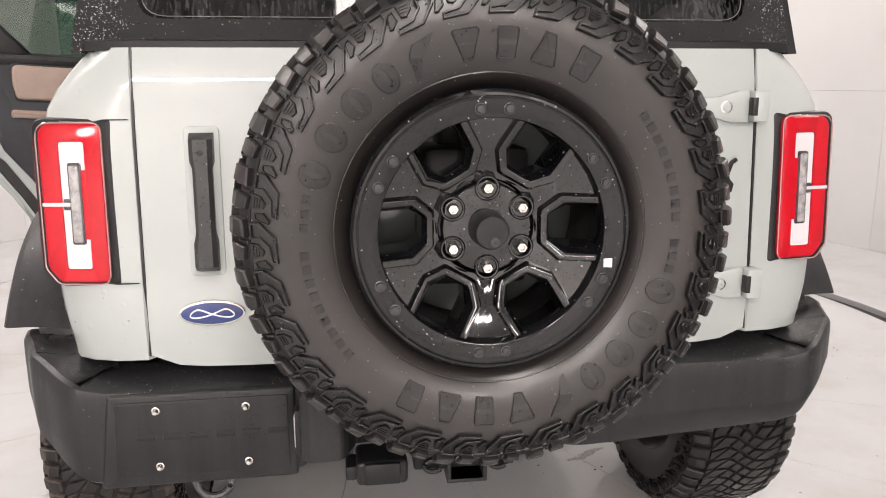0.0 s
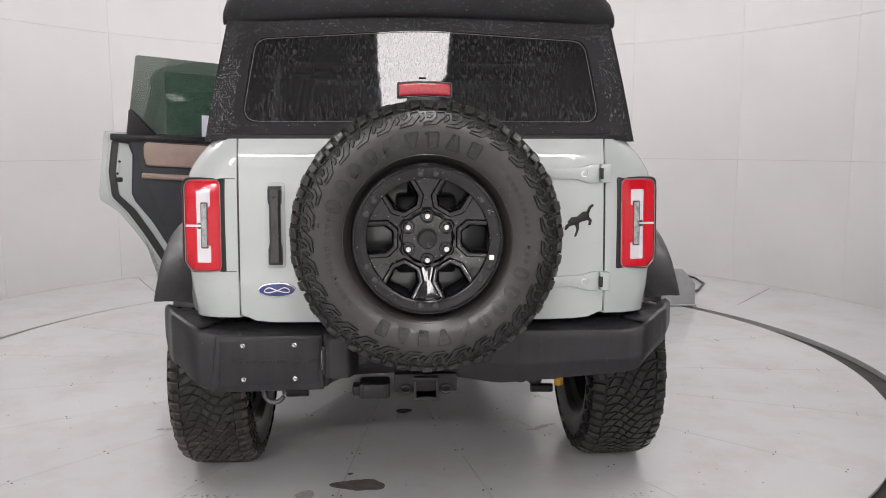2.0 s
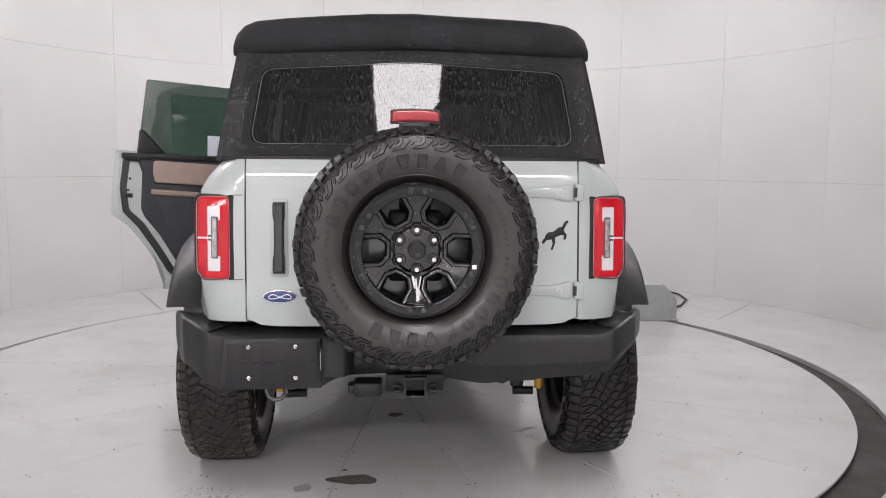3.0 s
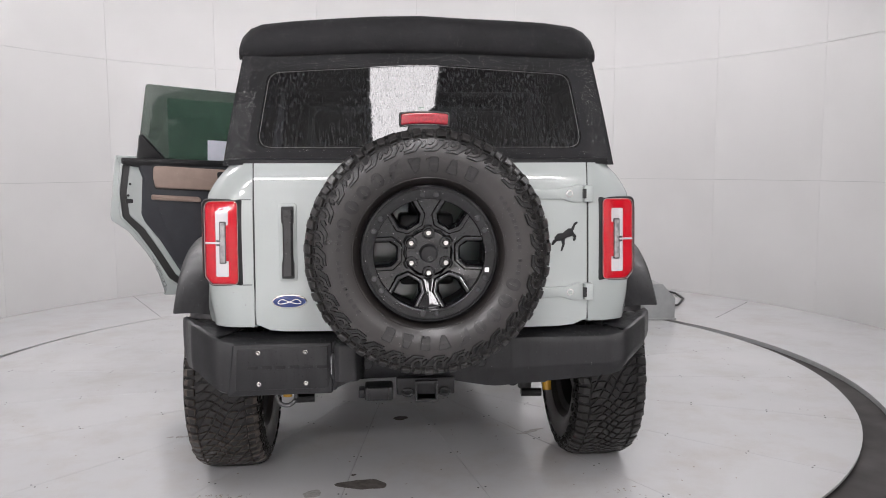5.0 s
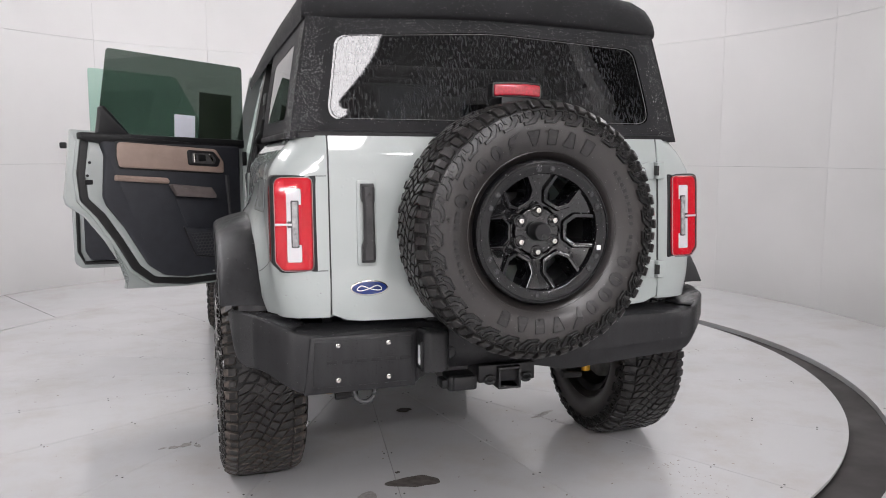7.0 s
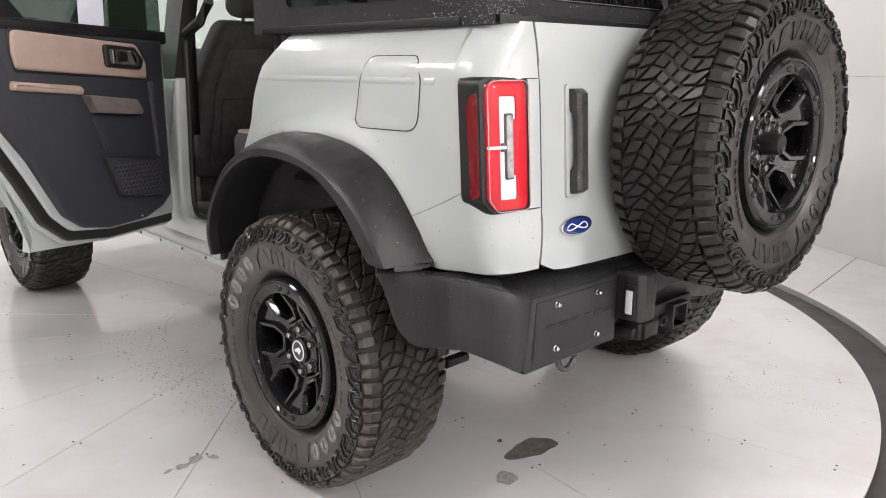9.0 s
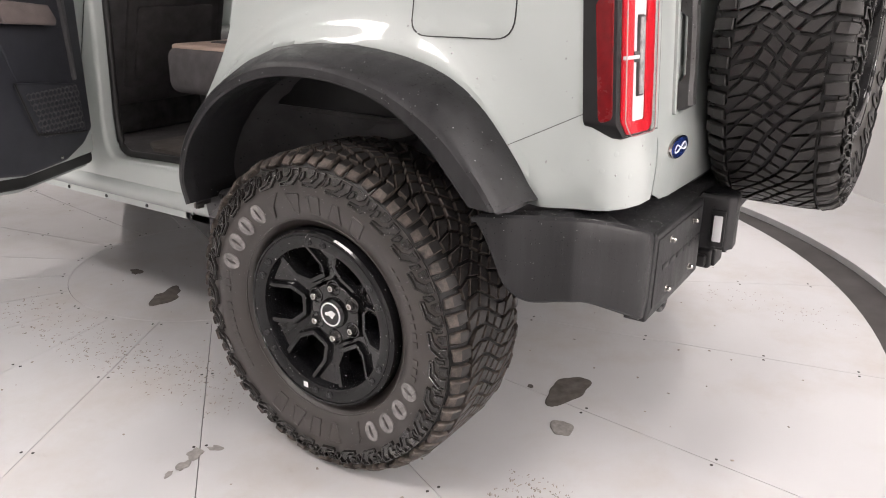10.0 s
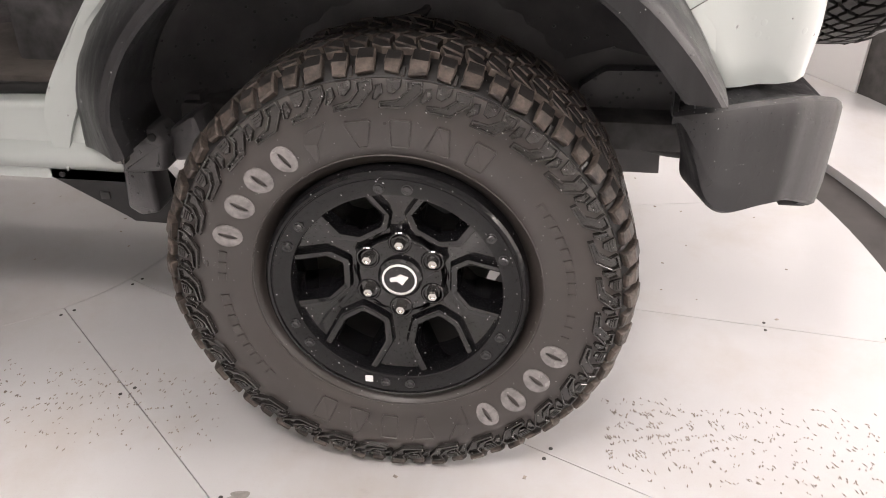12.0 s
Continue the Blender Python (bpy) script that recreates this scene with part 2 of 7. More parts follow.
def tinted(name, colour, gloss=0.03, streaks=0.0, ior=1.52):
    """Clear tinted glass: light passes with the tint, and the surface mirrors by Fresnel."""
    m = Mat(name)
    tr = m.n("ShaderNodeBsdfTransparent")
    tr.inputs["Color"].default_value = (*colour, 1)
    gl = m.n("ShaderNodeBsdfGlossy")
    gl.inputs["Roughness"].default_value = gloss
    fr = m.n("ShaderNodeLayerWeight")
    fr.inputs["Blend"].default_value = 0.5
    f0 = ((ior - 1) / (ior + 1)) ** 2
    mx = m.n("ShaderNodeMixShader")
    m.link(m.math("ADD", f0, m.math("MULTIPLY", m.math("POWER", fr.outputs["Facing"], 5.0), 1 - f0)), mx.inputs[0])
    m.link(tr.outputs[0], mx.inputs[1])
    m.link(gl.outputs[0], mx.inputs[2])
    last = mx.outputs[0]
    if streaks:
        runs = m.noise(170, 3, 0.6, m.coords((1, 1, 0.007)))
        runs2 = m.noise(5, 2, 0.5, m.coords((1, 1, 0.8)))
        mask = m.math("MULTIPLY", m.channel(m.ramp(runs, [(0.49, 0.0), (0.60, 1.0)])), m.channel(m.ramp(runs2, [(0.25, 0.25), (0.7, 1.0)])))
        drops = m.drops(170, 0.07)
        both = m.math("MAXIMUM", mask, drops)
        nrm = m.bump(both, 0.002, 0.001)
        m.link(nrm, gl.inputs["Normal"])
        df = m.n("ShaderNodeBsdfDiffuse")
        df.inputs["Color"].default_value = (0.3, 0.31, 0.33, 1)
        m2 = m.n("ShaderNodeMixShader")
        m.link(m.math("MULTIPLY", both, streaks), m2.inputs[0])
        m.link(last, m2.inputs[1])
        m.link(df.outputs[0], m2.inputs[2])
        last = m2.outputs[0]
    m.link(last, m.out.inputs["Surface"])
    return m.m


def glow(name, colour, strength):
    m = Mat(name)
    m.put("Base Color", colour).put("Emission Color", colour).put("Emission Strength", strength)
    return m.m


def paint_material():
    m = Mat("pale_grey_green_paint")
    m.put("Base Color", m.ramp(m.noise(3, 5), [(0.3, (0.395, 0.432, 0.420)), (0.7, (0.418, 0.454, 0.441))]))
    dust = m.channel(m.ramp(m.noise(14, 6), [(0.4, 0.12), (0.72, 0.26)]))
    d = m.drops(55, 0.10)
    m.put("Roughness", m.math("ADD", dust, 0.16)).put("Coat Weight", 1.0).put("Normal", m.bump(d, 0.35, 0.001))
    m.b.inputs["Coat Roughness"].default_value = 0.025
    return m.m


def tyre_material(name, lean, dusty, spec=0.8):
    m = Mat(name)
    a, b = m.noise(4, 4), m.noise(40, 4)
    dust = m.math("MULTIPLY", m.channel(m.ramp(a, [(0.3, 0.35), (0.75, 1.0)])), m.channel(m.ramp(b, [(0.2, 0.75), (0.8, 1.0)])))
    m.put("Base Color", m.mix(dust, lean, dusty))
    m.put("Roughness", m.channel(m.ramp(a, [(0.3, 0.27), (0.7, 0.38)])))
    m.put("Normal", m.bump(m.noise(420, 2), 0.06, 0.001)).put("Specular IOR Level", spec)
    return m.m


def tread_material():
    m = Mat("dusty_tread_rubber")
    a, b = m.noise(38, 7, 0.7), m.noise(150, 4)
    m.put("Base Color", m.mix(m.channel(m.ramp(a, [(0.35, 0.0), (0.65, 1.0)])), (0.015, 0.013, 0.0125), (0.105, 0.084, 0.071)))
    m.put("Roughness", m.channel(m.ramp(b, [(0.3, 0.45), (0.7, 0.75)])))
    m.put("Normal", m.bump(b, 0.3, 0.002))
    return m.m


def cloth_material():
    m = Mat("wet_black_canvas")
    m.put("Base Color", m.ramp(m.noise(5, 5), [(0.3, (0.012, 0.012, 0.013)), (0.7, (0.021, 0.021, 0.023))]))
    weave = m.noise(900, 2)
    big = m.noise(6, 3)
    d = m.drops(120, 0.10)
    fine = m.drops(260, 0.08)
    both = m.math("MAXIMUM", d, fine)
    nrm = m.bump(both, 0.9, 0.002, m.bump(weave, 0.35, 0.001, m.bump(big, 0.25, 0.02)))
    m.put("Normal", nrm)
    m.put("Roughness", m.math("SUBTRACT", 0.72, m.math("MULTIPLY", both, 0.66))).put("Specular IOR Level", 0.28)
    return m.m


def trim_material():
    m = Mat("wet_black_textured_plastic")
    runs = m.noise(30, 5, 0.6, m.coords((1, 1, 0.08)))
    wetness = m.channel(m.ramp(runs, [(0.30, 0.0), (0.72, 1.0)]))
    m.put("Base Color", m.mix(wetness, (0.025, 0.025, 0.027), (0.011, 0.011, 0.012)))
    d = m.drops(230, 0.10)
    nrm = m.bump(d, 0.6, 0.001, m.bump(m.noise(700, 2), 0.28, 0.001))
    m.put("Normal", nrm)
    rough = m.math("SUBTRACT", 0.52, m.math("MULTIPLY", wetness, 0.24))
    m.put("Roughness", m.math("SUBTRACT", rough, m.math("MULTIPLY", d, 0.35))).put("Specular IOR Level", 0.36)
    return m.m


def floor_material():
    m = Mat("worn_grey_floor_paint")
    big, mid, fine = m.noise(0.9, 6), m.noise(2.2, 8, 0.66), m.noise(70, 4)
    base = m.mix(m.channel(m.ramp(big, [(0.35, 0.0), (0.65, 1.0)])), (0.51, 0.512, 0.522), (0.57, 0.571, 0.578))
    dirt = m.channel(m.ramp(mid, [(0.48, 0.0), (0.78, 1.0)]))
    base = m.mix(m.math("MULTIPLY", dirt, 0.75), base, (0.465, 0.425, 0.385))
    scuff = m.channel(m.ramp(m.noise(26, 6, 0.7, m.coords((1, 0.35, 1))), [(0.60, 0.0), (0.72, 1.0)]))
    base = m.mix(m.math("MULTIPLY", m.math("MULTIPLY", scuff, dirt), 0.35), base, (0.27, 0.245, 0.225))
    dust = m.channel(m.ramp(m.noise(420, 2), [(0.62, 0.0), (0.70, 1.0)]))
    base = m.mix(m.math("MULTIPLY", dust, 0.13), base, (0.22, 0.20, 0.185))
    m.put("Base Color", base)
    m.put("Roughness", m.channel(m.ramp(mid, [(0.3, 0.30), (0.7, 0.45)])))
    m.put("Normal", m.bump(fine, 0.012, 0.0006)).put("Specular IOR Level", 0.3)
    m.put("Coat Weight", 1.0).put("Coat IOR", 1.36).put("Coat Roughness", m.channel(m.ramp(mid, [(0.3, 0.06), (0.75, 0.15)])))
    return m.m


def wall_material():
    m = Mat("white_wall_panel")
    big = m.noise(0.8, 5)
    m.put("Base Color", m.ramp(big, [(0.3, (0.61, 0.603, 0.598)), (0.7, (0.67, 0.663, 0.658))]))
    m.put("Roughness", 0.30).put("Normal", m.bump(m.noise(1.6, 2), 0.06, 0.05)).put("Specular IOR Level", 0.45)
    return m.m


PAINT = paint_material()
TYRE = tyre_material("dusty_black_rubber", (0.019, 0.0165, 0.0158), (0.050, 0.0415, 0.0375))
# dark rubber: wet on the spare, shade put into the colour on right-hand wheels
WETTYRE = tyre_material("wet_black_rubber", (0.0075, 0.0068, 0.0066), (0.026, 0.022, 0.0205), 0.62)
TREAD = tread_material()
MARK = simple("smooth_raised_rubber", (0.022, 0.020, 0.019), 0.17, vary=0.25, scale=90, wet=0.12, wetscale=220, spec=0.8)
WETMARK = simple("dark_wet_raised_rubber", (0.0055, 0.0052, 0.0052), 0.33, vary=0.25, scale=90, wet=0.05, wetscale=260, spec=0.55)
# raised rubber with its silvery sheen put into a pale base colour
LETTER = simple("pale_worn_raised_rubber", (0.19, 0.18, 0.178), 0.25, vary=0.3, scale=60, spec=0.8)
# near-black that paints groove shade on the tyre crown; also the wheel barrel's colour
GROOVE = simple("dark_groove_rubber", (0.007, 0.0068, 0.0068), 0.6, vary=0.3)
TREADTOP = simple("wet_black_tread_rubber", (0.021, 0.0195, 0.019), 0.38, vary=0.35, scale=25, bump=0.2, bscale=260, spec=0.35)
CLOTH = cloth_material()
TRIM = trim_material()
FLOOR = floor_material()
WALL = wall_material()
GLOSS = simple("gloss_black_alloy", (0.006, 0.006, 0.007), 0.07, vary=0.2, coat=0.45, wet=0.26, wetscale=230, spec=0.5)
GLOSSRING = simple("gloss_black_ring", (0.008, 0.008, 0.009), 0.10, vary=0.2, coat=0.1, wet=0.18, wetscale=220, spec=0.32)
BOLT = simple("dark_grey_bolt", (0.085, 0.085, 0.088), 0.25, vary=0.2, metal=0.6)
SATIN = simple("satin_black_metal", (0.016, 0.016, 0.017), 0.36, vary=0.2, wet=0.08, wetscale=260)
BLACK = simple("black_plastic", (0.012, 0.012, 0.013), 0.42, vary=0.25, spec=0.35)
LINER = simple("black_wheel_liner", (0.080, 0.078, 0.082), 0.34, vary=0.35, scale=9, bump=0.2, wet=0.15, wetscale=90)
DARK = simple("dark_underbody", (0.060, 0.059, 0.060), 0.7, vary=0.5)
CHROME = simple("bright_steel", (0.62, 0.60, 0.57), 0.2, metal=1.0, vary=0.1)
STEEL = simple("dull_steel", (0.22, 0.21, 0.20), 0.4, metal=1.0, vary=0.25)
BRAKE = simple("grey_brake_iron", (0.16, 0.155, 0.15), 0.5, metal=0.6, vary=0.3)
RED = simple("red_lamp_plastic", (0.58, 0.003, 0.016), 0.35, vary=0.12, scale=60, spec=0.2)
REDLENS = simple("red_brake_lens", (0.42, 0.012, 0.030), 0.2, vary=0.35, scale=160, coat=0.8)
HANDLE = simple("grey_black_plastic", (0.036, 0.035, 0.036), 0.38, vary=0.2, wet=0.1, wetscale=200)
REDDEEP = simple("deep_red_lamp_plastic", (0.15, 0.002, 0.005), 0.25, vary=0.2, scale=60, spec=0.3)
WHITE = simple("white_lamp_plastic", (0.70, 0.70, 0.72), 0.3, vary=0.04)
LAMPBAR = simple("grey_lamp_bar", (0.34, 0.335, 0.34), 0.3, vary=0.5, scale=70, coat=0.5)
BLUE = simple("deep_blue_enamel", (0.012, 0.03, 0.16), 0.2, vary=0.15, coat=0.6)
TAN = simple("tan_leatherette", (0.38, 0.285, 0.24), 0.5, vary=0.06, bump=0.12, bscale=500)
CARD = simple("dark_slate_door_card", (0.025, 0.027, 0.034), 0.55, vary=0.12, bump=0.15, bscale=600)
SEAT = simple("black_seat_cloth", (0.066, 0.062, 0.064), 0.85, vary=0.25, bump=0.25, bscale=500)
CARPET = simple("grey_brown_floor_mat", (0.075, 0.066, 0.06), 0.9, vary=0.25, bump=0.3, bscale=350)
RUBBER = simple("black_rubber_seal", (0.012, 0.012, 0.012), 0.42, vary=0.2)
PAPER = simple("white_paper_sheet", (0.75, 0.77, 0.86), 0.8, vary=0.03)
STICKER = simple("white_sticker", (0.85, 0.85, 0.85), 0.4, vary=0.03)
DARKFILM = simple("dark_green_window_film", (0.006, 0.014, 0.005), 0.5, vary=0.2)
YELLOW = simple("yellow_shock_paint", (0.55, 0.30, 0.012), 0.35, vary=0.15)
GREYBOX = simple("grey_painted_steel", (0.40, 0.41, 0.41), 0.45, vary=0.06, bump=0.05)
NET = simple("grey_net_plastic", (0.060, 0.060, 0.064), 0.5, vary=0.15)
WORN = simple("worn_grey_plastic", (0.13, 0.13, 0.13), 0.5, vary=0.15)
GAP = simple("dark_gap", (0.040, 0.036, 0.035), 0.75, vary=0.25, scale=6)
JOINT = simple("dark_joint", (0.055, 0.052, 0.050), 0.8, vary=0.3)
STAIN = simple("wet_stain", (0.13, 0.118, 0.108), 0.22, vary=0.25, scale=30)
STAINPALE = simple("damp_mark", (0.29, 0.275, 0.26), 0.4, vary=0.25, scale=60)
FLECK = simple("dried_mud_flecks", (0.27, 0.235, 0.205), 0.9, vary=0.4, scale=40)
CEILING = simple("grey_ceiling", (0.34, 0.335, 0.33), 0.8, vary=0.08, scale=2)
# pale so that the unseen bay walls send soft light onto the vehicle's rear
BAYWALL = simple("pale_bay_wall", (0.72, 0.71, 0.70), 0.8, vary=0.15, scale=2)
DIFFUSER = glow("lit_led_diffuser", (1.0, 0.935, 0.93), 10.0)
SMOKED = tinted("smoked_rear_glass", (0.020, 0.021, 0.026), 0.02, streaks=0.13, ior=1.62)
SMOKED_SIDE = tinted("smoked_side_glass", (0.055, 0.057, 0.064), 0.02)
GREEN = tinted("green_tinted_glass", (0.325, 0.375, 0.345), 0.02)
WATER = Mat("water_drop")
WATER.put("Base Color", (0.9, 0.9, 0.9)).put("Roughness", 0.02).put("IOR", 1.33).put("Transmission Weight", 0.62)
WATER = WATER.m
MINT = tinted("pale_mint_glass", (0.72, 0.86, 0.80), 0.02)
CLEAR = tinted("clear_lamp_cover", (0.97, 0.965, 0.965), 0.03, ior=1.42)
CLEARGLASS = tinted("clear_windscreen", (0.82, 0.88, 0.85), 0.02)

# ---------------------------------------------------------------- the photo booth
WC, WR = (0.03, 2.0), 4.12          # centre and radius of the round wall
TC, TR = (-0.12, 1.60), 2.90        # turntable
OC, OR = (-0.09, 1.50), 3.005       # round opening in the outer floor
A_LO, A_HI = -72, 224               # the wall's two ends, degrees


def polar(c, r, deg, z=0.0):
    return Vector((c[0] + r * math.cos(radians(deg)), c[1] + r * math.sin(radians(deg)), z))


def face_up(bm):
    """Turns the whole skin so that its level faces look upwards."""
    bmesh.ops.recalc_face_normals(bm, faces=bm.faces)
    if sum(f.normal.z * f.calc_area() for f in bm.faces if f.calc_center_median().z > -0.002) < 0:
        bmesh.ops.reverse_faces(bm, faces=bm.faces)
    return bm


def build_ground():
    ground = finish("ground", box(-9, 9, -11, 9, -0.30, -0.035), GAP, smooth=False)
    tagged(ground, "dark recessed ring under the round turntable", "floor", kind="structure")
    bm = bmesh.new()
    n = 96
    inner = [polar(OC, OR, 360 * k / n) for k in range(n)]
    outer = []
    for k in range(n):
        a = radians(360 * k / n)
        s = 9 / max(abs(math.cos(a)), abs(math.sin(a)))
        outer.append(Vector((s * math.cos(a), s * math.sin(a) - 1, 0)))
    low = [p - Vector((0, 0, 0.034)) for p in inner]
    add_loft(bm, [low, inner, outer], close=True)
    face_up(bm)
    floor = tagged(finish("floor", bm, FLOOR, angle=20), "grey painted studio floor round the turntable", "floor", kind="structure")
    # joints between the floor sheets
    for a, b in (((2.40, -0.22), (3.98, -0.02)), ((-2.22, 3.66), (-2.87, 4.95)), ((2.9, 3.1), (3.6, 3.9)), ((-3.2, 1.0), (-4.0, 0.7)), ((0.6, -1.55), (0.9, -4.5))):
        a, b = Vector((*a, 0.001)), Vector((*b, 0.001))
        d = (b - a).normalized()
        s = Vector((-d.y, d.x, 0)) * 0.0022
        bm = bmesh.new()
        up = Vector((0, 0, 0.0008))
        add_loft(bm, [[a - s, a + s, a + s + up, a - s + up], [b - s, b + s, b + s + up, b - s + up]], close=True, caps=True)
        part("floor_joint", bm, JOINT, floor)
    return floor


def build_turntable():
    base = finish("turntable", lathe([(0.0, -0.034), (TR - 0.02, -0.034), (TR - 0.02, -0.014), (0.0, -0.014)], pose(TC[0], TC[1], 0), 96, False), JOINT)
    tagged(base, "large round grey turntable of screwed steel sheets", "turntable", kind="structure")
    sc, n, r0, gap = (-0.10, 1.45), 20, 0.625, 0.0010
    step = 360 / n

    def rim(a):
        """How far the turntable's edge lies from the middle of the sheets at the angle a."""
        u = Vector((math.cos(a), math.sin(a)))
        d = Vector(sc) - Vector(TC)
        b = d.dot(u)
        return -b + math.sqrt(b * b - d.length_squared + TR * TR)

    seg = 8
    for k in range(n):
        a0, a1 = radians(-79.2 + step * k), radians(-79.2 + step * (k + 1))
        loops = []
        for z, ins in ((-0.013, 0), (-0.0008, 0), (0.0, 0.0005)):
            ring = []
            for i in range(2 * seg + 2):
                far = i <= seg
                a = a0 + (a1 - a0) * (i if far else 2 * seg + 1 - i) / seg
                r = rim(a) - ins if far else r0 + gap + ins
                a = max(a0 + (gap + ins) / r, min(a1 - (gap + ins) / r, a))
                ring.append(Vector((sc[0] + r * math.cos(a), sc[1] + r * math.sin(a), z)))
            loops.append(ring)
        bm = bmesh.new()
        top = add_loft(bm, loops, close=True)[-1]
        m = len(top)
        for i in range(seg):
            bm.faces.new((top[i], top[i + 1], top[m - 2 - i], top[m - 1 - i]))
        face_up(bm)
        part("floor_panel", bm, FLOOR, base)
    part("centre_panel", face_up(lathe([(r0 - 0.0004, -0.013), (r0 - 0.0004, -0.0006), (r0 - 0.0010, 0.0), (0.0, 0.0)], pose(sc[0], sc[1], 0), 88, False)), FLOOR, base)
    # pairs of screws along every joint
    bm = bmesh.new()
    for k in range(n):
        for r in (0.655, 1.07, 1.50, 1.93, 2.34, 2.64):
            a = -79.2 + step * k
            for side in (-1, 1):
                p = polar(sc, r, a + side * math.degrees(0.017 / r), 0)
                add_lathe(bm, [(0.0045, 0.0002), (0.0045, 0.0012), (0.003, 0.0016), (0.0, 0.0016)], pose(p.x, p.y, 0), 8)
    screws = finish("floor_screws", bm, JOINT)
    tagged(screws, "small dark screw heads along the turntable joints", "screws", kind="stuff")
    return base


def build_wall():
    """White panels in three rows, each a piece of its own, before a plain round backing."""
    t = 0.10
    bm = bmesh.new()
    k = 74
    loops = []
    for i in range(k + 1):
        a = A_LO + (A_HI - A_LO) * i / k
        loops.append([polar(WC, WR + 0.014, a, 0), polar(WC, WR + t, a, 0), polar(WC, WR + t, a, CEIL), polar(WC, WR + 0.014, a, CEIL)])
    add_loft(bm, loops, close=True, caps=True)
    bmesh.ops.recalc_face_normals(bm, faces=bm.faces)
    wall = tagged(finish("wall_round", bm, JOINT), "curved white panelled studio wall with fine joints", "wall", kind="structure")
    step, seg = 17.0, 6
    for z0, z1 in ((0.0, 1.25), (1.25, 2.52), (2.52, CEIL)):
        bm = bmesh.new()
        g = 0.0008
        rows = []
        half = radians(step / 2) - g / WR
        for i in range(seg + 1):
            a = -half + 2 * half * i / seg
            c, s = math.cos(a), math.sin(a)
            rows.append([Vector((r * c, r * s, z)) for r, z in ((WR + 0.013, z0 + g), (WR + 0.001, z0 + g), (WR, z0 + g + 0.001), (WR, z1 - g - 0.001), (WR + 0.001, z1 - g), (WR + 0.013, z1 - g))])
        add_loft(bm, rows, close=True, caps=True)
        bmesh.ops.recalc_face_normals(bm, faces=bm.faces)
        me = bpy.data.meshes.new("wall_panel")
        bm.to_mesh(me)
        bm.free()
        me.materials.append(WALL)
        me.shade_smooth()
        me.set_sharp_from_angle(angle=radians(30))
        a = A_LO + step / 2
        first = 35.0 - step * math.floor((35.0 - A_LO) / step)
        b = first + step / 2
        while b + step / 2 < A_HI:
            place("wall_panel", me, wall, m=pose(WC[0], WC[1], 0, 0, 0, b))
            b += step
    return wall


def build_shell():
    """The ceiling and the unseen bay behind the booth's mouth, its pale walls added as soft fill."""
    c = finish("ceiling", box(-9, 9, -11, 9, CEIL + 0.002, CEIL + 0.2), CEILING, smooth=False)
    tagged(c, "plain grey studio ceiling", "ceiling", kind="structure")
    lo, hi = polar(WC, WR + 0.1, A_LO), polar(WC, WR + 0.1, A_HI)
    for name, b in (
        ("wall_east", box(lo.x + 1.4, lo.x + 1.52, -10, lo.y + 0.25, 0, CEIL)),
        ("wall_west", box(hi.x - 1.52, hi.x - 1.4, -10, hi.y + 0.25, 0, CEIL)),
        ("wall_south", box(hi.x - 1.4, lo.x + 1.4, -10.12, -10, 0, CEIL)),
        ("wall_jamb_east", box(lo.x - 0.04, lo.x + 1.4, lo.y - 0.02, lo.y + 0.1, 0, CEIL)),
        ("wall_jamb_west", box(hi.x - 1.4, hi.x + 0.04, hi.y - 0.02, hi.y + 0.1, 0, CEIL)),
    ):
        tagged(finish(name, b, BAYWALL, smooth=False), "unseen plain pale bay wall, added to throw light into the booth", "wall", kind="structure")


def build_lights():
    # housings and hangers for the panels, all of them out of view
    for x, y, sx, sy, _, tilt in LIGHTS:
        e = empty("ceiling_light")
        e.matrix_world = light_pose(x, y, tilt)
        tagged(e, "long bright white LED panel on the ceiling, placed out of view", "ceiling light", group="LED panels on the ceiling")
        part("frame", box(-sx / 2 - 0.03, sx / 2 + 0.03, -sy / 2 - 0.03, sy / 2 + 0.03, -0.05, 0.001, 0.004), GREYBOX, e)
        part("diffuser", box(-sx / 2, sx / 2, -sy / 2, sy / 2, -0.062, -0.051), DIFFUSER, e, smooth=False)
        if tilt:
            for f in (-0.35, 0.35):
                top = light_pose(x, y, tilt).inverted() @ Vector((x, y + f * sy, CEIL + 0.001))
                part("hanger", tube([(0, f * sy, -0.002), tuple(top)], 0.012, 8), GREYBOX, e)


